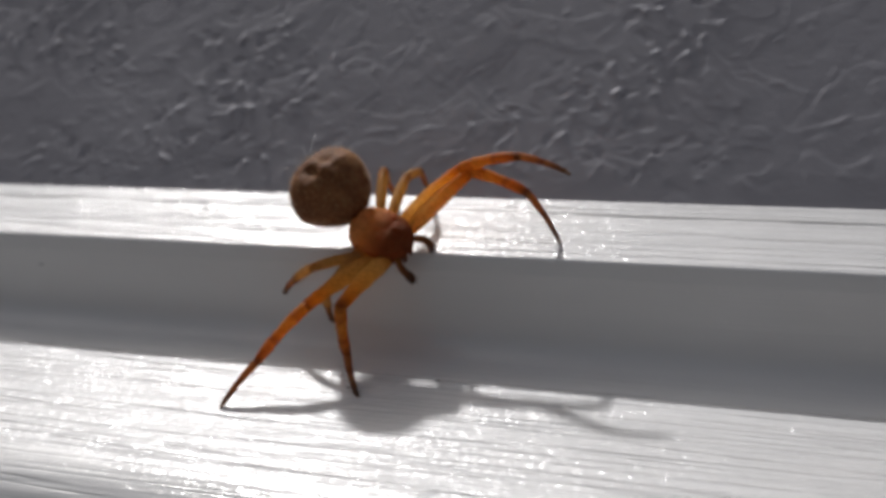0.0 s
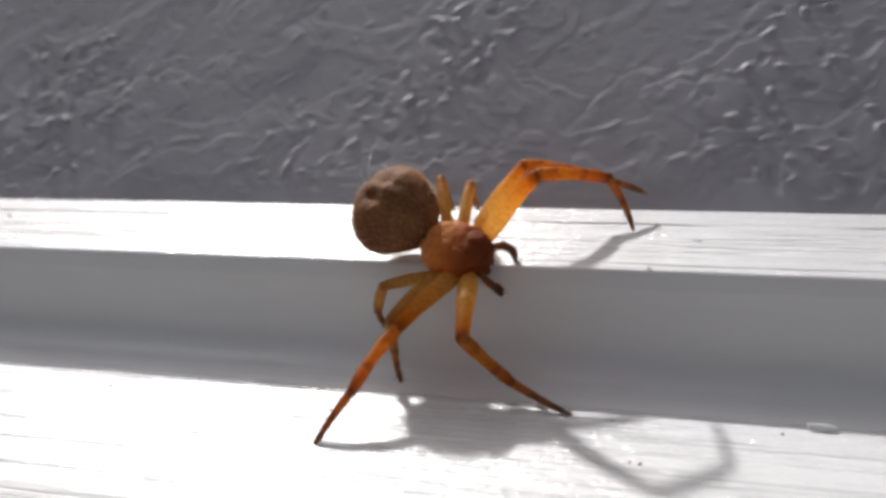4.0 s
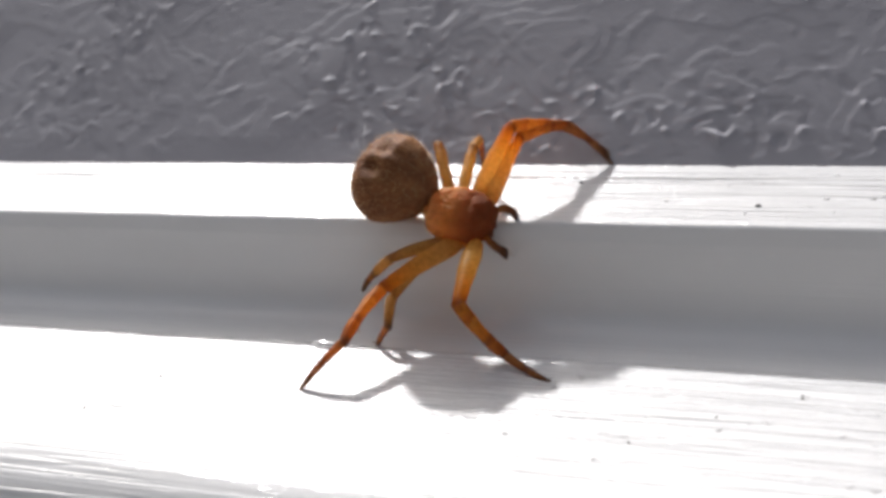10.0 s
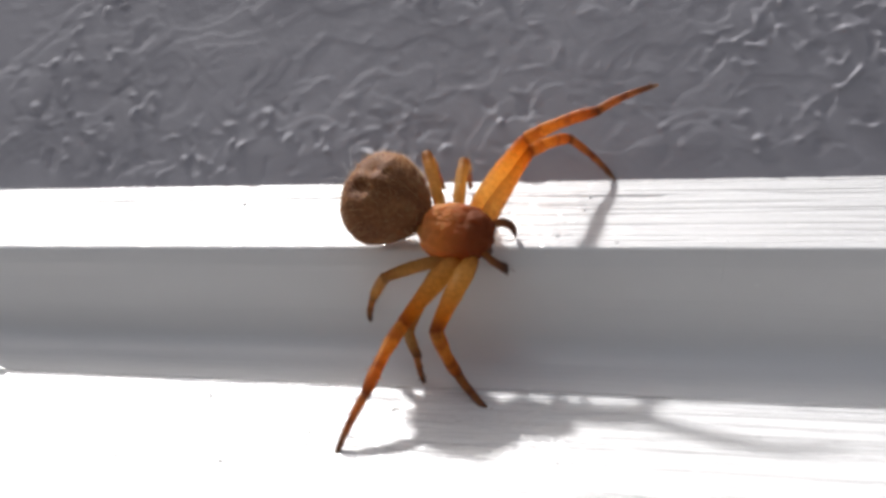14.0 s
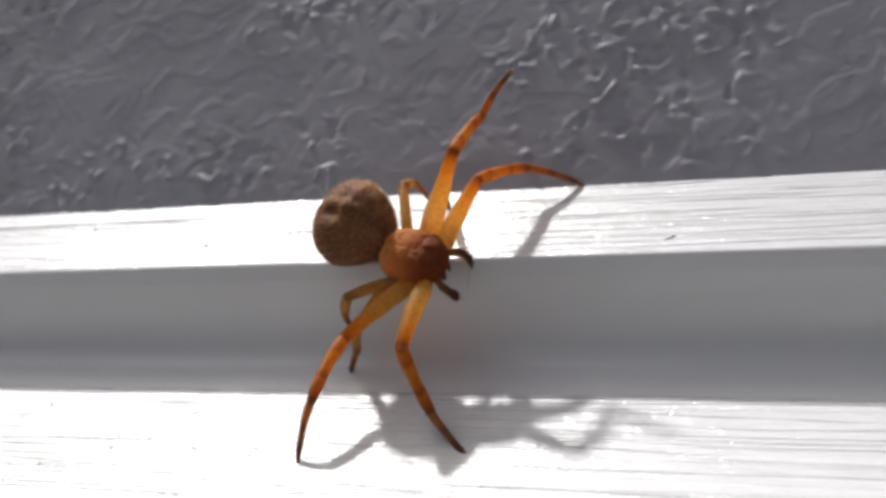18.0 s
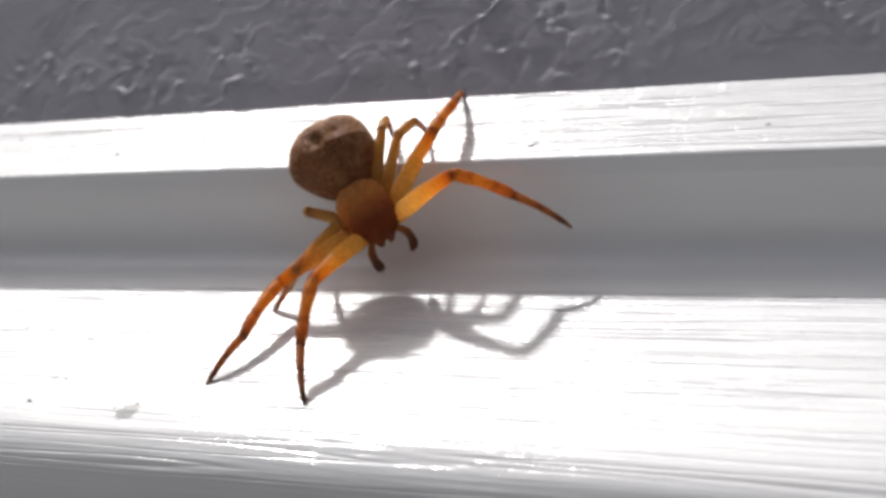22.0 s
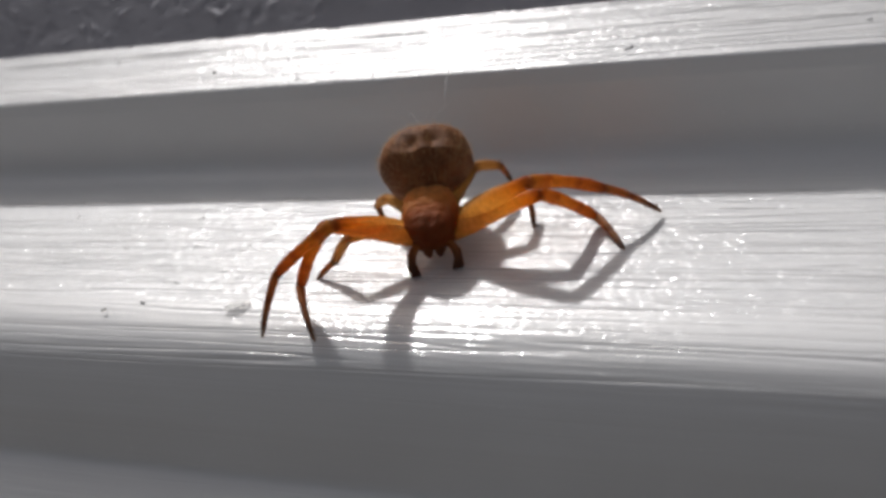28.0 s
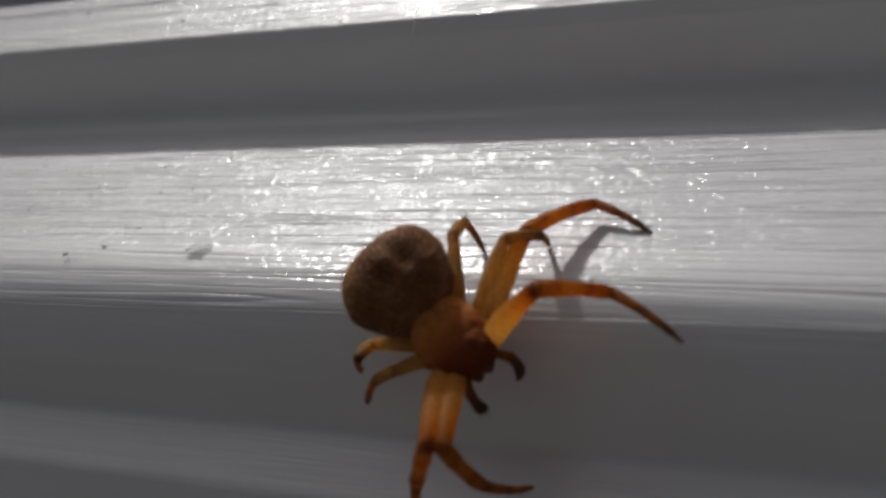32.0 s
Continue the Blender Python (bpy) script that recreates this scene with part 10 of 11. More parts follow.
    walk(tibia, [(0, pose(-0.00265, 0.0038, -0.00137, 12.3, 76.3, 137.5)), (0.25, pose(-0.00209, 0.00302, -0.0017, -148.1, 32.3, -35.9)), (0.5, pose(-0.00216, 0.00264, -0.00146, -135.9, -39, -37.9)), (0.75, pose(-0.00161, 0.00364, -0.00169, -132.1, 17.2, -0.8)), (1, pose(-0.00182, 0.00449, -0.00159, -68.5, 60.4, 70.5)), (1.5, pose(-0.00256, 0.00369, -0.00114, 36, 82.9, 164.9)), (1.75, pose(-0.00184, 0.00392, -0.00185, 6.7, 80.8, 123.2)), (2, pose(-0.00102, 0.00389, -0.00249, -0.7, 76, 103.4)), (2.25, pose(-0.00163, 0.00399, -0.0019, -1.9, 83.9, 103.4)), (2.5, pose(-0.00219, 0.00391, -0.00124, 168.9, 88.2, -76.6)), (2.9, pose(-0.00223, 0.00388, -0.00118, 163.9, 88, -80.6)), (3.3, pose(-0.00233, 0.00383, -0.00113, 139.9, 88.6, -102.3)), (3.7, pose(-0.00244, 0.00376, -0.00106, 71.5, 89, -168.2)), (4.1, pose(-0.00253, 0.00371, -0.001, 42.9, 88.3, 165.2)), (4.5, pose(-0.00257, 0.00368, -0.00097, 36.5, 88.2, 159.6)), (5, pose(-0.00254, 0.00361, -0.00177, -15.9, 78.5, 104.5)), (5.25, pose(-0.00194, 0.00291, -0.00198, -152.4, 34.7, -47)), (5.5, pose(-0.0018, 0.00267, -0.00166, -140.7, -30.5, -53.3)), (6, pose(-0.00038, 0.00287, -0.00191, -127.3, -40.2, -55.7)), (6.25, pose(-0.00093, 0.00329, -0.00218, -115.9, 36, -44.1)), (6.5, pose(-0.00212, 0.00415, -0.00166, 24.9, 65.8, 113.9)), (6.75, pose(-0.00165, 0.00324, -0.00207, -87.4, 36, -20.1)), (7, pose(-0.0019, 0.00248, -0.0018, -76, -33.5, -40.8)), (7.25, pose(-0.00153, 0.00348, -0.00192, -69.4, 20.8, 0.8)), (7.5, pose(-0.00196, 0.00434, -0.00167, -20.3, 55.7, 80.5)), (8, pose(-0.00249, 0.00374, -0.00104, 25.9, 70.2, 144)), (8.5, pose(-0.00214, 0.00436, -0.00085, -9.5, 59.9, 98.1)), (9, pose(-0.00226, 0.00373, -0.00139, -11.7, 82.4, 105.3)), (9.5, pose(-0.00193, 0.00428, -0.00134, -28.2, 63.3, 75.9)), (10, pose(-0.00231, 0.00377, -0.00101, -12.7, 84.6, 104)), (10.5, pose(-0.00226, 0.00426, -0.00104, -5.9, 62.4, 105.2)), (11, pose(-0.00217, 0.00418, -0.00135, -8.6, 63.6, 101.6)), (11.25, pose(-0.00231, 0.00381, -0.002, -9.3, 66.4, 106.2)), (11.5, pose(-0.00238, 0.00333, -0.00261, -9.7, 69.1, 112)), (11.75, pose(-0.00222, 0.00389, -0.00215, -13.6, 67.1, 98.4)), (12, pose(-0.00201, 0.00436, -0.00165, -16, 64.2, 87.3)), (12.5, pose(-0.00245, 0.00384, -0.00142, -31.6, 74.6, 80.5)), (13, pose(-0.00274, 0.00375, -0.00131, 10.6, 56.6, 138.6)), (13.5, pose(-0.00159, 0.00452, -0.00106, -32.4, 58.9, 75.3)), (14, pose(-0.00232, 0.00393, -0.00087, -75.4, 85, 35.3)), (14.5, pose(-0.00201, 0.00346, -0.00183, -36.4, 80, 76.8)), (15, pose(-0.00169, 0.00411, -0.00167, -44.5, 74.8, 56.2)), (15.5, pose(-0.00259, 0.00364, -0.00101, 27.2, 78, 141.6)), (15.9, pose(-0.00254, 0.00373, -0.001, 4.5, 77.4, 127.3)), (16.3, pose(-0.00239, 0.00397, -0.00102, -13.4, 72, 100.7)), (16.7, pose(-0.0022, 0.00426, -0.00102, -18.8, 63.7, 87.3)), (17.1, pose(-0.00195, 0.00444, -0.00073, -23.4, 56.6, 74.9)), (17.5, pose(-0.00186, 0.00452, -0.00067, -23.4, 53.2, 72.4)), (18, pose(-0.00253, 0.0043, -0.00097, -11.3, 50.3, 101)), (18.5, pose(-0.00328, 0.0039, -0.00071, 6.2, 52.8, 137.2)), (19, pose(-0.00259, 0.00385, -0.0007, -10, 50.4, 108.9)), (19.5, pose(-0.00238, 0.0031, 0.00028, -110.4, 87.9, 14.7)), (20, pose(-0.00321, 0.00345, -0.00049, -15.3, 22.6, 114.5)), (20.5, pose(-0.00312, 0.00293, 0.00034, -3.5, 79.9, 134.7)), (20.8, pose(-0.00375, 0.00331, -0.00015, 0.9, 36, 141.8)), (21, pose(-0.00379, 0.00328, -0.00017, 0.7, 35.4, 142.1)), (21.4, pose(-0.0038, 0.00328, -0.00018, 0.6, 35.3, 142.2)), (21.9, pose(-0.0038, 0.00327, -0.00018, 0.6, 35.3, 142.1)), (22, pose(-0.0038, 0.00327, -0.00018, 0.6, 35.3, 142.1)), (22.1, pose(-0.0038, 0.00327, -0.00018, 0.6, 35.3, 142.1)), (22.4, pose(-0.0038, 0.00328, -0.00018, 0.6, 35.3, 142.1)), (25.2, pose(-0.0038, 0.00328, -0.00018, 0.6, 35.3, 142.1)), (25.5, pose(-0.0038, 0.00328, -0.00018, 0.6, 35.3, 142.1)), (25.9, pose(-0.00365, 0.00316, 0.00031, 1.7, 33.6, 143.8)), (26.3, pose(-0.00329, 0.003, 0.00086, 3.7, 32.6, 144.9)), (26.7, pose(-0.00329, 0.00289, 0.00083, 2.1, 25.5, 144.3)), (27.1, pose(-0.0035, 0.00279, 0.00054, -1.4, 17.8, 143.4)), (27.5, pose(-0.0037, 0.00268, 0.00029, -3.6, 13.9, 144)), (28, pose(-0.00367, 0.00274, -0.00077, -21.2, 28.5, 118.1)), (28.5, pose(-0.00385, 0.00278, -0.00106, -8.6, 30, 136.9)), (29, pose(-0.00369, 0.00316, -0.00069, -22.8, 19.7, 111.3)), (29.5, pose(-0.00332, 0.00355, -0.00053, -20.5, 14.2, 107.9)), (30, pose(-0.00359, 0.00318, -0.00053, -29, 24.8, 98)), (30.5, pose(-0.00355, 0.00332, -0.00075, -16, 31.5, 117)), (31, pose(-0.00391, 0.00323, -0.00099, -9.7, 22.2, 130.8)), (31.5, pose(-0.00384, 0.00273, -0.00093, -23.2, 33.1, 115.8)), (32, pose(-0.00363, 0.00336, -0.00063, -12.9, 37.1, 121.5))])
    walk(tarsus, [(0, pose(-0.0027, 0.00401, -0.00279, -64, 79.7, 46.4)), (0.25, pose(-0.00156, 0.00279, -0.00279, -35.2, 78.3, 83)), (0.5, pose(-0.00175, 0.00247, -0.00166, -19.5, 73.7, 105.4)), (0.75, pose(-0.00087, 0.00372, -0.0026, -35.6, 82.4, 77.9)), (1, pose(-0.0016, 0.00482, -0.00293, -108.6, 82.5, -7.6)), (1.5, pose(-0.00267, 0.00374, -0.00259, 14.1, 87.3, 127.2)), (1.75, pose(-0.00153, 0.00351, -0.0029, -155.2, 26.5, -54)), (2, pose(-0.00075, 0.00363, -0.00277, -143.2, -39.7, -53.9)), (2.25, pose(-0.00126, 0.0036, -0.00298, -131.6, 28.8, -50.8)), (2.5, pose(-0.00222, 0.00398, -0.00269, 16.7, 82.2, 111)), (2.9, pose(-0.00226, 0.00394, -0.00262, 4, 81.9, 110.2)), (3.3, pose(-0.00238, 0.00391, -0.00257, -2.7, 80.7, 113.5)), (3.7, pose(-0.00251, 0.00388, -0.0025, -2.2, 79.1, 116.3)), (4.1, pose(-0.00262, 0.00384, -0.00244, -1.7, 77.9, 118.8)), (4.5, pose(-0.00267, 0.00382, -0.00241, -2.1, 77.6, 119.1)), (5, pose(-0.00262, 0.00371, -0.00321, 99.9, 85.3, -130.2)), (5.25, pose(-0.00156, 0.00253, -0.0031, -4.1, 83.7, 118.3)), (5.5, pose(-0.00144, 0.00233, -0.00195, -16.2, 75, 101)), (6, pose(-0.0001, 0.00251, -0.00213, 6.3, 79.7, 111.8)), (6.25, pose(-0.00054, 0.00291, -0.00332, 32.8, 85.3, 138.6)), (6.5, pose(-0.00228, 0.00439, -0.00305, 109.4, 85.4, -132.7)), (6.75, pose(-0.00114, 0.00311, -0.0032, 7.9, 81.8, 129.1)), (7, pose(-0.00152, 0.00227, -0.00206, -11.3, 72.3, 113.9)), (7.25, pose(-0.00088, 0.00361, -0.00288, -7.8, 78.8, 110.1)), (7.5, pose(-0.0019, 0.00481, -0.00299, -13.9, 85.2, 96.6)), (8, pose(-0.00275, 0.0039, -0.00244, 45.6, 85.8, 168.2)), (8.5, pose(-0.00213, 0.00488, -0.00218, -43.2, 76, 66.9)), (9, pose(-0.00212, 0.00362, -0.00278, -155.7, 67.7, -49.9)), (9.5, pose(-0.00176, 0.00468, -0.00271, -63.3, 80.7, 38)), (10, pose(-0.00223, 0.00365, -0.00243, -175.4, 72.7, -63.5)), (10.5, pose(-0.00236, 0.00446, -0.00239, 144.1, 78.3, -92.9)), (11, pose(-0.00227, 0.00435, -0.00272, 129.7, 77.1, -103)), (11.25, pose(-0.00214, 0.00357, -0.00306, 151.9, 32.1, -64.5)), (11.5, pose(-0.00211, 0.00302, -0.00312, 141.2, -15.5, -56.2)), (11.75, pose(-0.00202, 0.0037, -0.0033, 127.4, 40.7, -63.5)), (12, pose(-0.00211, 0.00473, -0.00303, 7.8, 80.1, 161.6)), (12.5, pose(-0.00238, 0.00397, -0.00284, 157.4, 84.2, -60.5)), (13, pose(-0.00285, 0.00382, -0.00257, -175.6, 65.5, -45.1)), (13.5, pose(-0.0014, 0.00482, -0.00239, -158.6, 80.6, -40)), (14, pose(-0.00223, 0.00396, -0.00232, -122.9, 86.6, -9.8)), (14.5, pose(-0.0019, 0.00362, -0.00326, -92, 82.9, 19.3)), (15, pose(-0.0015, 0.00422, -0.0031, -136, 82.7, -33.9)), (15.5, pose(-0.00273, 0.0037, -0.00245, 139.4, 87.2, -106.7)), (15.9, pose(-0.00264, 0.00385, -0.00243, 153.1, 88.7, -84.4)), (16.3, pose(-0.00242, 0.00422, -0.00244, -64.4, 87.9, 51.7)), (16.7, pose(-0.00215, 0.00466, -0.0024, -44.7, 84.1, 64.9)), (17.1, pose(-0.0018, 0.00492, -0.00205, -42.1, 82, 62.4)), (17.5, pose(-0.00168, 0.00505, -0.00197, -39.4, 81.2, 63.3)), (18, pose(-0.0025, 0.00486, -0.00225, -67.9, 78.1, 37.3)), (18.5, pose(-0.00348, 0.00401, -0.00197, -173.3, 69.7, -58.2)), (19, pose(-0.0025, 0.00432, -0.00193, -102.5, 69.4, 3.8)), (19.5, pose(-0.00225, 0.00303, -0.00115, -151.8, 79.4, -34.7)), (20, pose(-0.00308, 0.00412, -0.00134, -101.6, 52.9, 5.8)), (20.5, pose(-0.00315, 0.00297, -0.0011, -159.1, 82.9, -41.5)), (20.8, pose(-0.0042, 0.00373, -0.00129, -72.4, 85.3, 57.6)), (21, pose(-0.00424, 0.00371, -0.00131, -81.1, 85.3, 54.1)), (21.4, pose(-0.00425, 0.0037, -0.00131, -82.1, 85.3, 53.2)), (21.9, pose(-0.00425, 0.0037, -0.00131, -81.6, 85.3, 53.8)), (22, pose(-0.00425, 0.0037, -0.00131, -81.4, 85.3, 54)), (22.1, pose(-0.00425, 0.0037, -0.00131, -81.3, 85.3, 54.1)), (22.4, pose(-0.00425, 0.0037, -0.00131, -81.1, 85.3, 54.3)), (25.2, pose(-0.00425, 0.0037, -0.00131, -81.4, 85.3, 54)), (25.5, pose(-0.00425, 0.0037, -0.00131, -81.5, 85.3, 53.9)), (25.9, pose(-0.00413, 0.0036, -0.0008, -62.8, 83.7, 71.4)), (26.3, pose(-0.00393, 0.00355, -0.0002, -12.2, 70.9, 122.5)), (26.7, pose(-0.0041, 0.00359, -0.00006, -6.9, 55.3, 130.5)), (27.1, pose(-0.00446, 0.00359, -0.00014, -5.9, 39.9, 136.1)), (27.5, pose(-0.00476, 0.00351, -0.00026, -6.1, 31.1, 139.4)), (28, pose(-0.00415, 0.00356, -0.00178, -19.1, 66.6, 126.4)), (28.5, pose(-0.00465, 0.00357, -0.00198, -11.1, 49.2, 133)), (29, pose(-0.00416, 0.00399, -0.00159, -5.9, 67.2, 140.4)), (29.5, pose(-0.0038, 0.00447, -0.00132, -1.1, 59.9, 138.4)), (30, pose(-0.00378, 0.00394, -0.00153, -8.8, 79.8, 138.3)), (30.5, pose(-0.00355, 0.00411, -0.00173, -95.2, 58, 37.1)), (31, pose(-0.00447, 0.00403, -0.00192, -25.7, 65.6, 109)), (31.5, pose(-0.00395, 0.00348, -0.00199, -80.1, 69.2, 47.7)), (32, pose(-0.00351, 0.00386, -0.00164, -112.9, 51.9, -2.5))])
    femur, tibia, tarsus = SEGMENTS["R", 4]
    walk(femur, [(0, pose(-0.00088, -0.00224, -0.0007, 0, 12.2, -97.6)), (0.5, pose(-0.00127, -0.00244, -0.00104, 0, 23.7, -115.9)), (1, pose(-0.0007, -0.00247, -0.00137, 0, 34.5, -98.4)), (1.5, pose(-0.00125, -0.0026, -0.00107, 0, 29.6, -119.3)), (2, pose(-0.00169, -0.00188, -0.00144, 0, 37.5, -140.3)), (2.25, pose(-0.00153, -0.00223, -0.00129, 0, 31.1, -128.5)), (2.5, pose(-0.00134, -0.00254, -0.00111, 0, 23.8, -118.2)), (2.9, pose(-0.00133, -0.00261, -0.00101, 0, 21.2, -117.9)), (3.3, pose(-0.00111, -0.00291, -0.00034, 0, -0.3, -108.1)), (3.7, pose(-0.00103, -0.00288, -0.00005, 0, -5.5, -107.1)), (4.1, pose(-0.00093, -0.00283, 0.00024, 0, -12.8, -104.2)), (4.5, pose(-0.00086, -0.0028, 0.00039, 0, -16.5, -102.2)), (5, pose(-0.00093, -0.00293, -0.00014, 0, -4.9, -103.1)), (5.5, pose(-0.00096, -0.00228, -0.00032, 0, -1.4, -101)), (6, pose(-0.00122, -0.00279, -0.00078, 0, 13.5, -113.1)), (6.5, pose(-0.00105, -0.00262, -0.00127, 0, 28.6, -110.4)), (7, pose(-0.00115, -0.00273, -0.00086, 0, 16.8, -111.9)), (7.5, pose(-0.00116, -0.00273, -0.00112, 0, 22.9, -112.7)), (8, pose(-0.00088, -0.00279, -0.00115, 0, 22.2, -103.9)), (8.5, pose(-0.00012, -0.00284, -0.00044, 0, 1.1, -79.1)), (9, pose(-0.00105, -0.00253, -0.00113, 0, 25.1, -108.7)), (9.5, pose(-0.00134, -0.0026, -0.00114, 0, 25, -119.3)), (10, pose(-0.00153, -0.00269, -0.0009, 0, 15.1, -122.3)), (10.25, pose(-0.00157, -0.00249, -0.00091, 0, 18.7, -126.7)), (10.5, pose(-0.00159, -0.00227, -0.0009, 0, 22.3, -131.4)), (10.75, pose(-0.00135, -0.0025, -0.00109, 0, 25.1, -121.7)), (11, pose(-0.00107, -0.00268, -0.00126, 0, 27.3, -111.5)), (11.5, pose(-0.00157, -0.00233, -0.00095, 0, 22.7, -128.1)), (12, pose(-0.00089, -0.00284, -0.00048, 0, 3.6, -101.1)), (12.5, pose(-0.00153, -0.00236, -0.0012, 0, 27.9, -127)), (13, pose(-0.00132, -0.00268, -0.00112, 0, 22.5, -117.8)), (13.5, pose(-0.00152, -0.00245, -0.00092, 0, 17.8, -123.1)), (14, pose(-0.00107, -0.00277, -0.00109, 0, 21.3, -109.8)), (14.5, pose(-0.00142, -0.0019, -0.00149, 0, 41.7, -129.3)), (15, pose(-0.00105, -0.00258, -0.00128, 0, 30.1, -110.6)), (15.25, pose(-0.00098, -0.00267, -0.00087, 0, 17.3, -105.5)), (15.5, pose(-0.00088, -0.00264, -0.00042, 0, 4.3, -101)), (15.9, pose(-0.00091, -0.00266, -0.00043, 0, 3.7, -101.9)), (16.3, pose(-0.00105, -0.00266, -0.00052, 0, 5.4, -106.1)), (16.7, pose(-0.0015, -0.0023, -0.00118, 0, 28, -126.6)), (17.1, pose(-0.00161, -0.00226, -0.00119, 0, 26.5, -130.3)), (17.5, pose(-0.00168, -0.00214, -0.00132, 0, 30.8, -135)), (18, pose(-0.0013, -0.00228, -0.00089, 0, 19.6, -116.1)), (18.5, pose(-0.00071, -0.00247, -0.00026, 0, -2.8, -92.8)), (19, pose(-0.00064, -0.00291, 0.00019, 0, -13, -92.5)), (19.5, pose(-0.00054, -0.00271, 0.00071, 0, -29.1, -89.9)), (20, pose(-0.00146, -0.00212, -0.00124, 0, 29.8, -122.4)), (20.5, pose(-0.00121, -0.00245, -0.00147, 0, 33.4, -111.7)), (20.65, pose(-0.00086, -0.00252, -0.00125, 0, 28.1, -98.8)), (20.8, pose(-0.0005, -0.00253, -0.00099, 0, 21.6, -87.2)), (21, pose(-0.00031, -0.00259, -0.00069, 0, 10.4, -80.4)), (21.4, pose(-0.00026, -0.0026, -0.0006, 0, 7.1, -78.7)), (21.9, pose(-0.00025, -0.0026, -0.00058, 0, 6.6, -78.4)), (22, pose(-0.00025, -0.0026, -0.00058, 0, 6.5, -78.3)), (22.1, pose(-0.00025, -0.0026, -0.00058, 0, 6.4, -78.3)), (22.4, pose(-0.00025, -0.0026, -0.00058, 0, 6.4, -78.2)), (25.2, pose(-0.00025, -0.0026, -0.00058, 0, 6.4, -78.3)), (25.5, pose(-0.00025, -0.0026, -0.00058, 0, 6.5, -78.3)), (25.9, pose(-0.00044, -0.0026, -0.00064, 0, 8.7, -83.8)), (26.3, pose(-0.00101, -0.00247, -0.00086, 0, 16.6, -102.6)), (26.7, pose(-0.00156, -0.00215, -0.00096, 0, 20.3, -124.1)), (26.9, pose(-0.00174, -0.00197, -0.00096, 0, 21, -133.2)), (27.1, pose(-0.0019, -0.00176, -0.00096, 0, 21.2, -142.3)), (27.5, pose(-0.00199, -0.0016, -0.00094, 0, 20.9, -149.1)), (28, pose(-0.00197, -0.00146, -0.00101, 0, 24, -153.4)), (28.5, pose(-0.00203, -0.00166, -0.00075, 0, 13.8, -148.1)), (29, pose(-0.00199, -0.00162, -0.00081, 0, 16, -148.6)), (29.25, pose(-0.00204, -0.00158, -0.00079, 0, 15.5, -150.5)), (29.5, pose(-0.00209, -0.00155, -0.00078, 0, 14.9, -152.5)), (29.75, pose(-0.00203, -0.00155, -0.00081, 0, 16.5, -151.4)), (30, pose(-0.00197, -0.00155, -0.00085, 0, 18, -150.3)), (30.25, pose(-0.00206, -0.00152, -0.00086, 0, 17.7, -152.8)), (30.5, pose(-0.00214, -0.00149, -0.00087, 0, 17.4, -155.3)), (31, pose(-0.00221, -0.00156, -0.00061, 0, 8.6, -154)), (31.5, pose(-0.00183, -0.00144, -0.00103, 0, 27, -151.5)), (32, pose(-0.00201, -0.00138, -0.00137, 0, 34.5, -156.7))])
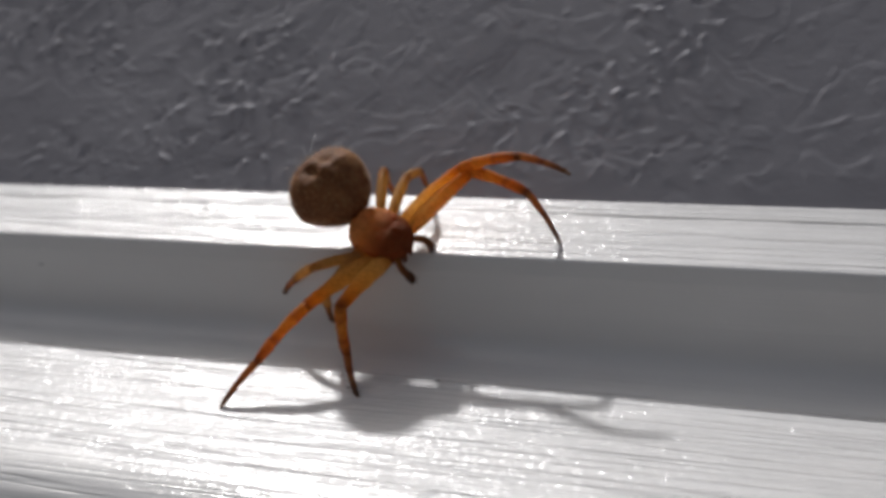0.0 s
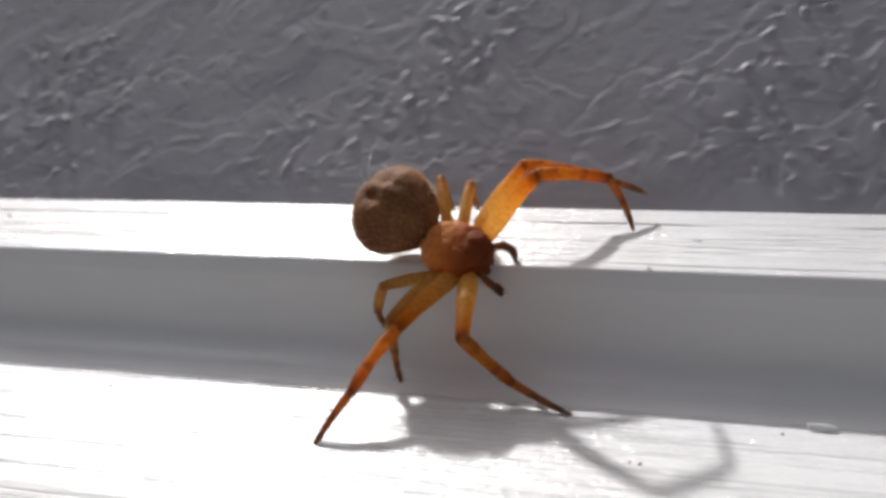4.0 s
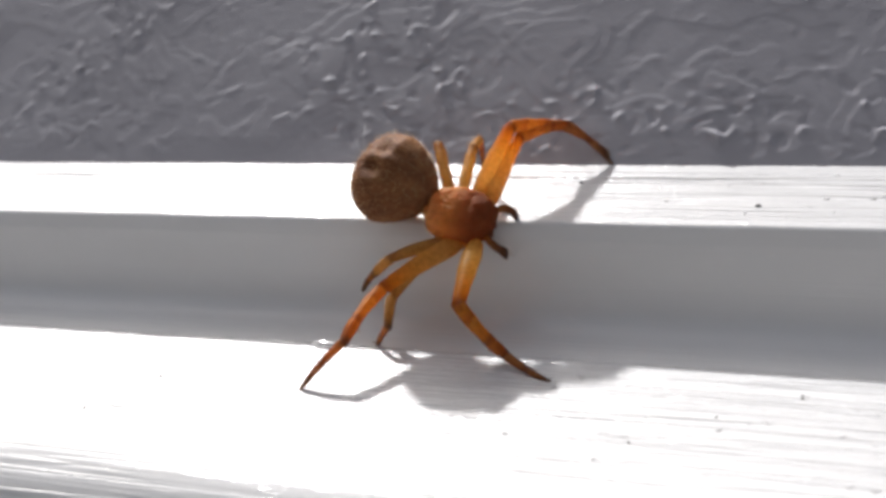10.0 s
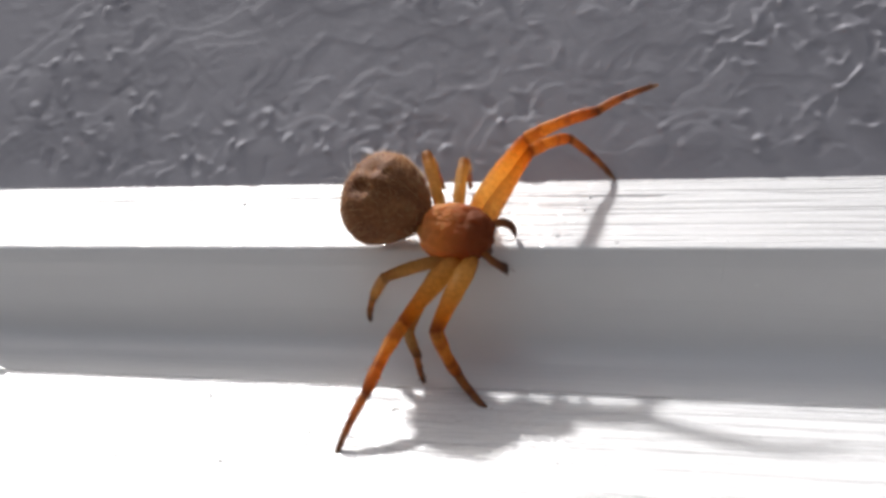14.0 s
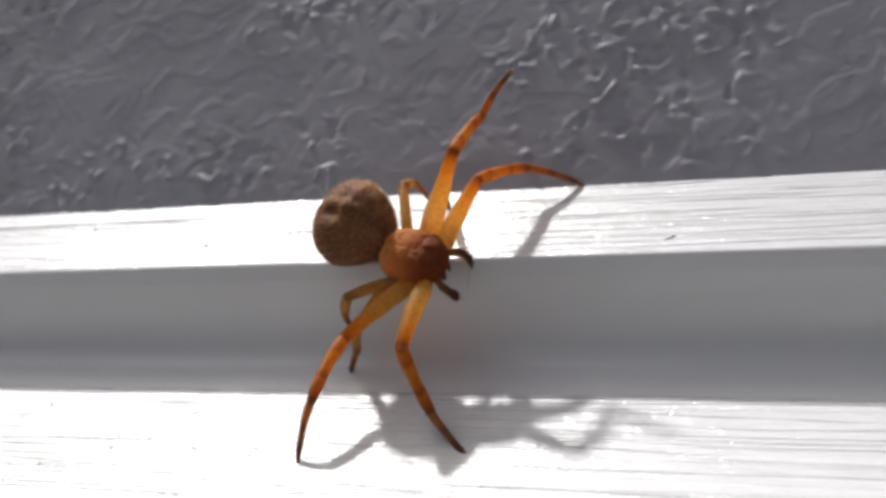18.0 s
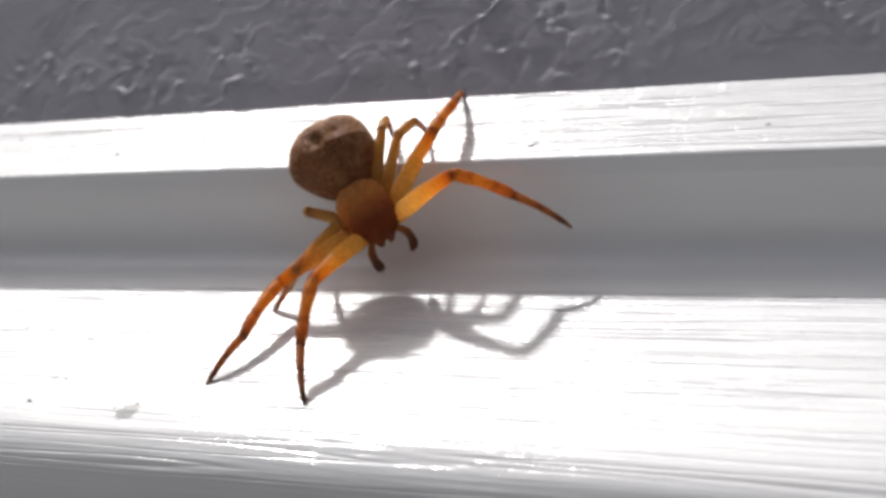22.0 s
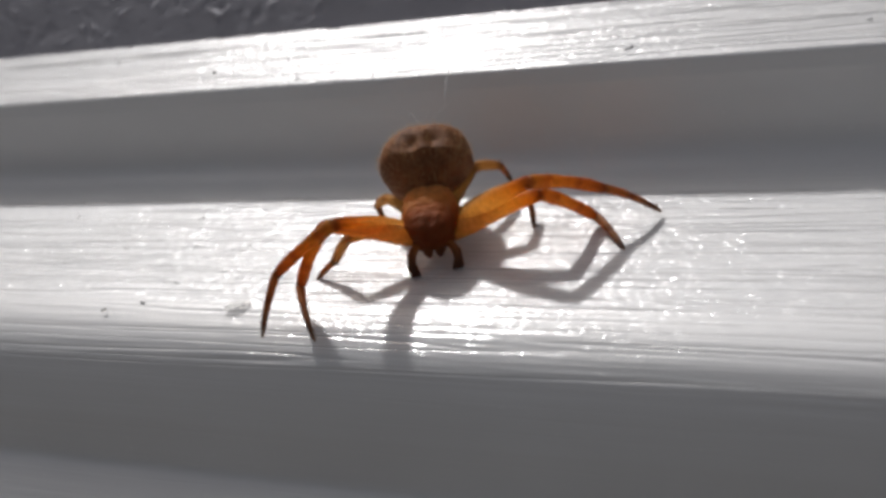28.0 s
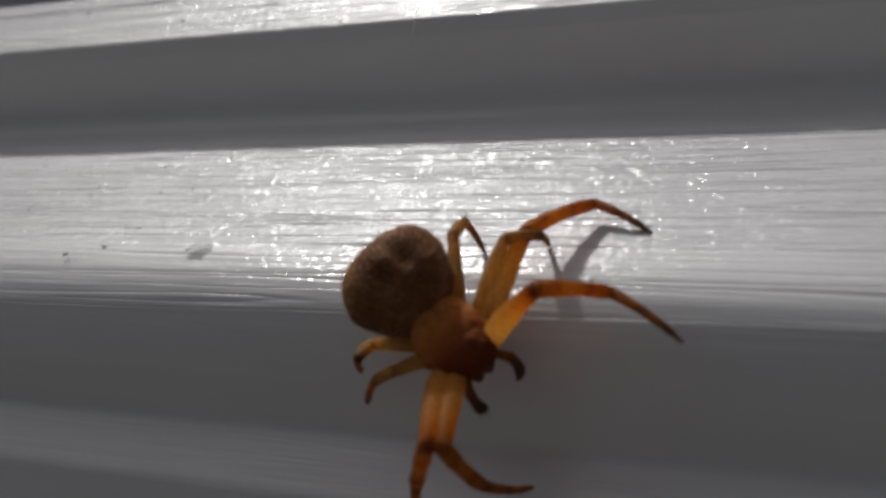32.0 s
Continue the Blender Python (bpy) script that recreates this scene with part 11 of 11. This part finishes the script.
    walk(tibia, [(0, pose(-0.00124, -0.00371, -0.00177, -82.3, 77.9, 164.9)), (0.5, pose(-0.00184, -0.00413, -0.00233, 23.8, 59.6, -79.9)), (1, pose(-0.00023, -0.00411, -0.00237, 46.1, 7.7, -26.8)), (1.5, pose(-0.00135, -0.00411, -0.00226, 43.9, 32.3, -27.4)), (2, pose(-0.00257, -0.00341, -0.00245, 33.8, 2.5, -82)), (2.25, pose(-0.00224, -0.00402, -0.00225, 29.6, 10.5, -78.6)), (2.5, pose(-0.00184, -0.00452, -0.002, 25.8, 18.5, -74.9)), (2.9, pose(-0.00181, -0.00462, -0.00178, 27.2, 14.2, -72.6)), (3.3, pose(-0.00152, -0.00495, -0.00086, 16.8, 45, -80.9)), (3.7, pose(-0.00141, -0.00485, -0.0005, 17.6, 52.4, -79.4)), (4.1, pose(-0.00121, -0.0047, -0.00008, 18.8, 59.8, -76)), (4.5, pose(-0.00108, -0.00462, 0.00015, 19.2, 62, -73.9)), (5, pose(-0.00113, -0.00502, -0.00051, 18.4, 42.1, -73.1)), (5.5, pose(-0.0015, -0.00384, -0.00102, -62.3, 71.6, -173.9)), (6, pose(-0.00187, -0.00474, -0.00169, 11.5, 45.2, -94.7)), (6.5, pose(-0.0011, -0.00451, -0.00221, 32.3, 13.5, -52.6)), (7, pose(-0.0015, -0.00463, -0.00184, 27.2, 44.5, -66.5)), (7.5, pose(-0.00125, -0.00461, -0.00197, 34.5, 17.9, -47.7)), (8, pose(-0.00091, -0.0049, -0.00173, 27.8, -2.1, -63.8)), (8.5, pose(0.00068, -0.0045, -0.00103, 40.1, 47.2, -10)), (9, pose(-0.00098, -0.0044, -0.00166, 38.3, -10.7, -43.5)), (9.5, pose(-0.00201, -0.00461, -0.00173, 33.3, -7.3, -86.4)), (10, pose(-0.0022, -0.00473, -0.0013, 29.3, -1.4, -78.6)), (10.25, pose(-0.00239, -0.00432, -0.00185, 26.1, 34.7, -82.1)), (10.5, pose(-0.00257, -0.00362, -0.0022, 28.4, 70.4, -92.7)), (10.75, pose(-0.00182, -0.00423, -0.00225, 44, 39.5, -60.4)), (11, pose(-0.00112, -0.00457, -0.00207, 36.2, 5.6, -50.1)), (11.5, pose(-0.00268, -0.00407, -0.00201, 11.5, 36, -109.4)), (12, pose(-0.00082, -0.00474, -0.00115, 47, 48.1, -43.1)), (12.5, pose(-0.00193, -0.00408, -0.00193, 37.8, -1.6, -52.1)), (13, pose(-0.00158, -0.0046, -0.00166, 36.6, -5.4, -54.7)), (13.5, pose(-0.00244, -0.0044, -0.00174, 16.2, 25.9, -98)), (14, pose(-0.00117, -0.00478, -0.0015, 33.3, -13.2, -56.7)), (14.5, pose(-0.00195, -0.00351, -0.00246, 36.3, -8.2, -70.6)), (15, pose(-0.00101, -0.0044, -0.00196, 38, -9.3, -45)), (15.25, pose(-0.00091, -0.00461, -0.00169, 33.1, 27.2, -44.8)), (15.5, pose(-0.00093, -0.00441, -0.00123, 38.7, 63.7, -44.3)), (15.9, pose(-0.00101, -0.00448, -0.0012, 34.9, 61.8, -49.8)), (16.3, pose(-0.00131, -0.00447, -0.00134, 32.8, 63.1, -57.8)), (16.7, pose(-0.00195, -0.00404, -0.00211, 35.8, 13.8, -57.1)), (17.1, pose(-0.00243, -0.00376, -0.00255, 34.9, 56.7, -75.6)), (17.5, pose(-0.00263, -0.0036, -0.00275, 29.1, 51.3, -88.1)), (18, pose(-0.00209, -0.00387, -0.00213, -0.6, 68.7, -117)), (18.5, pose(-0.00063, -0.0044, -0.00083, 33.8, 59.6, -66.2)), (19, pose(-0.00046, -0.00488, -0.00003, 27, 49.4, -59.9)), (19.5, pose(-0.00045, -0.00469, 0.00102, 4.9, 38.3, -82)), (20, pose(-0.00187, -0.00396, -0.00201, 23.2, -1.6, -63.3)), (20.5, pose(-0.0014, -0.00433, -0.00211, 35.5, -18.4, -65)), (20.65, pose(-0.00089, -0.0046, -0.00226, 23.3, 20.4, -75)), (20.8, pose(-0.00045, -0.00441, -0.00221, -1, 58.3, -93.3)), (21, pose(-0.00011, -0.00448, -0.00164, -12.8, 62.8, -99.2)), (21.4, pose(0, -0.00451, -0.00145, -12.1, 61.2, -96.6)), (21.9, pose(0.00003, -0.00452, -0.00142, -12, 60.9, -96.2)), (22, pose(0.00003, -0.00452, -0.00141, -12, 60.8, -96.2)), (22.1, pose(0.00003, -0.00452, -0.00141, -12, 60.8, -96.1)), (22.4, pose(0.00003, -0.00452, -0.00141, -12, 60.8, -96)), (25.2, pose(0.00003, -0.00452, -0.00141, -12, 60.8, -96.1)), (25.5, pose(0.00003, -0.00452, -0.00141, -12, 60.8, -96.1)), (25.9, pose(-0.00035, -0.00452, -0.00155, -13.2, 61.7, -103.3)), (26.3, pose(-0.00154, -0.00429, -0.00196, -15.7, 59.9, -119.9)), (26.7, pose(-0.00271, -0.00368, -0.00213, -18.1, 55.5, -136.8)), (26.9, pose(-0.00312, -0.00333, -0.00214, -10.7, 53.2, -142.4)), (27.1, pose(-0.00348, -0.00293, -0.00212, -3.3, 50.6, -147.5)), (27.5, pose(-0.00391, -0.00261, -0.00185, -6.1, 27, -158.6)), (28, pose(-0.00363, -0.00245, -0.00224, 10.1, 50, -137.4)), (28.5, pose(-0.00359, -0.00275, -0.0018, 11.4, 61.8, -131.3)), (29, pose(-0.00367, -0.00264, -0.00187, -0.7, 56, -149.7)), (29.25, pose(-0.00308, -0.00286, -0.00166, 59.4, 36.3, -59.9)), (29.5, pose(-0.00281, -0.00257, -0.00101, 55.2, -14.2, -24.7)), (29.75, pose(-0.00309, -0.00286, -0.00164, 42.3, 30.3, -63.8)), (30, pose(-0.00366, -0.00261, -0.00192, -0.1, 50.9, -139.5)), (30.25, pose(-0.00351, -0.00296, -0.00136, 33, 1.1, -97.2)), (30.5, pose(-0.00326, -0.00253, -0.00078, 26.1, -49.2, -56.8)), (31, pose(-0.00325, -0.00276, -0.00046, 35.2, -31.3, -52.3)), (31.5, pose(-0.00337, -0.00261, -0.00128, 66.6, -40, -120.7)), (32, pose(-0.00293, -0.00236, -0.00175, 33.9, -44.5, -57.9))])
    walk(tarsus, [(0, pose(-0.00138, -0.00373, -0.00321, 12.8, 85.4, -83.6)), (0.5, pose(-0.0016, -0.00493, -0.00353, 29.8, 50.4, -67.4)), (1, pose(0.00092, -0.00491, -0.00268, 31.6, 16.7, -43.7)), (1.5, pose(-0.00039, -0.00485, -0.00308, 37.3, 34.5, -49.9)), (2, pose(-0.00244, -0.00394, -0.00316, 172.3, 73.9, 80)), (2.25, pose(-0.00199, -0.00509, -0.00299, 32.7, 59, -73.7)), (2.5, pose(-0.00155, -0.00588, -0.0024, 23.4, 13.5, -81)), (2.9, pose(-0.00148, -0.00597, -0.00218, 23, 18.7, -80.4)), (3.3, pose(-0.00133, -0.00602, -0.00183, 17.3, 38.5, -79.8)), (3.7, pose(-0.00119, -0.00577, -0.00163, 21.1, 47.3, -72.9)), (4.1, pose(-0.00094, -0.00547, -0.00133, 24.1, 53.4, -66.2)), (4.5, pose(-0.00079, -0.00534, -0.00114, 25, 55.7, -63.3)), (5, pose(-0.00102, -0.00594, -0.00161, 3.6, 56.6, -97.6)), (5.5, pose(-0.00188, -0.00401, -0.00244, -25, 74, -133.6)), (6, pose(-0.00213, -0.00562, -0.00278, -5.9, 53.3, -122.2)), (6.5, pose(-0.00043, -0.00568, -0.0027, 24.1, 26.9, -69.6)), (7, pose(-0.00143, -0.0054, -0.00299, -3.4, 63.3, -116.8)), (7.5, pose(-0.00044, -0.0057, -0.00248, 30, 23.3, -59.7)), (8, pose(-0.00074, -0.006, -0.00223, -5.1, 49.8, -111.9)), (8.5, pose(0.00165, -0.00474, -0.0021, 59.4, 46.7, -18.7)), (9, pose(-0.00014, -0.00531, -0.00201, 32.8, 44.2, -52.7)), (9.5, pose(-0.00213, -0.00548, -0.0023, -37.5, 72.3, -142.5)), (10, pose(-0.00236, -0.00574, -0.00185, -21.9, 54.6, -138.5)), (10.25, pose(-0.0023, -0.00528, -0.00288, 24.5, 59.8, -89.7)), (10.5, pose(-0.00227, -0.00423, -0.00342, 46, 47.2, -49.8)), (10.75, pose(-0.00119, -0.00515, -0.00317, 39, 39.5, -50.3)), (11, pose(-0.00026, -0.00561, -0.00251, 33.4, 31.7, -50.8)), (11.5, pose(-0.00315, -0.00511, -0.00292, 1.4, 41.1, -119.2)), (12, pose(-0.00018, -0.00552, -0.00219, 32.7, 42.6, -57.8)), (12.5, pose(-0.00143, -0.00473, -0.00261, 50.2, 83.9, -52)), (13, pose(-0.00106, -0.00566, -0.00212, 23.4, 48.8, -79.9)), (13.5, pose(-0.00269, -0.00556, -0.00254, 9.7, 42, -107.5)), (14, pose(-0.00066, -0.00576, -0.00191, 24.4, 56.8, -73.1)), (14.5, pose(-0.00176, -0.00409, -0.00305, -132.5, 79.8, 117.4)), (15, pose(-0.0002, -0.0053, -0.00236, 45.3, 47.3, -53.4)), (15.25, pose(-0.00019, -0.0054, -0.0026, 33.9, 54.2, -52.6)), (15.5, pose(-0.00048, -0.00492, -0.00254, 33, 61.1, -51.5)), (15.9, pose(-0.00059, -0.00502, -0.0025, 31.5, 62.3, -55.2)), (16.3, pose(-0.00104, -0.00498, -0.00268, 26.9, 69.8, -69.2)), (16.7, pose(-0.00169, -0.0047, -0.00298, -45, 78.4, -155.1)), (17.1, pose(-0.00261, -0.00405, -0.00383, -78.9, 63.5, 157)), (17.5, pose(-0.00292, -0.00386, -0.00395, -78.3, 57.4, 143.8)), (18, pose(-0.00242, -0.00446, -0.0034, -3.3, 54.9, -121.3)), (18.5, pose(-0.00043, -0.00504, -0.00212, 20.9, 65.2, -80.1)), (19, pose(-0.00012, -0.00576, -0.00115, 10, 49.8, -78.7)), (19.5, pose(0.00002, -0.00581, 0.00029, 22.1, 21.8, -53.5)), (20, pose(-0.00116, -0.00521, -0.00215, 32.8, 13.4, -57.8)), (20.5, pose(-0.00078, -0.00549, -0.00223, 30.5, 30.5, -57.7)), (20.65, pose(-0.00037, -0.00586, -0.0027, 23.9, 15.1, -60)), (20.8, pose(-0.00014, -0.00542, -0.00285, 18.8, -0.4, -62.1)), (21, pose(0.00003, -0.00543, -0.00258, 5, 23.3, -72.7)), (21.4, pose(0.0001, -0.00545, -0.00248, 1, 31.4, -77.2)), (21.9, pose(0.00011, -0.00546, -0.00245, 0.3, 32.4, -77.8)), (22, pose(0.00012, -0.00546, -0.00245, 0.2, 32.6, -78)), (22.1, pose(0.00012, -0.00546, -0.00245, 0.2, 32.7, -78)), (22.4, pose(0.00012, -0.00546, -0.00244, 0.1, 32.8, -78.1)), (25.2, pose(0.00012, -0.00546, -0.00245, 0.2, 32.7, -78)), (25.5, pose(0.00012, -0.00546, -0.00245, 0.2, 32.7, -78)), (25.9, pose(-0.0002, -0.00542, -0.00255, 10, 29.9, -67.8)), (26.3, pose(-0.0014, -0.00508, -0.00302, 27.7, 35.6, -54.9)), (26.7, pose(-0.00236, -0.00422, -0.00273, 37.8, -1, -20.3)), (26.9, pose(-0.00305, -0.00384, -0.00324, 45.8, 46.6, -29.5)), (27.1, pose(-0.00398, -0.00326, -0.00339, -52.4, 79.9, -143.5)), (27.5, pose(-0.00416, -0.00284, -0.00281, 103, 58.8, 2.9)), (28, pose(-0.00334, -0.00253, -0.00281, 100.7, -0.2, 20.1)), (28.5, pose(-0.00317, -0.00289, -0.00223, 90.3, -19.3, 11)), (29, pose(-0.00336, -0.00274, -0.00247, 78.5, -2.7, 9.8)), (29.25, pose(-0.00239, -0.00331, -0.00269, 91.1, 56.4, 11)), (29.5, pose(-0.00246, -0.00291, -0.00147, -80, 64.5, -171.7)), (29.75, pose(-0.00236, -0.00348, -0.00257, 75.7, 51, -5.3)), (30, pose(-0.00334, -0.00291, -0.00235, 66, -12.8, 0.6)), (30.25, pose(-0.00318, -0.00397, -0.00186, 58.1, 44.4, -32)), (30.5, pose(-0.00331, -0.00318, -0.00079, -26.6, 55.6, -143.2)), (31, pose(-0.00271, -0.00329, -0.00077, 114.5, 78.2, -11.3)), (31.5, pose(-0.00354, -0.00306, -0.0015, 151.6, 79.7, 14.3)), (32, pose(-0.00277, -0.00287, -0.00191, -4.8, 79.1, -154.4))])


motions()
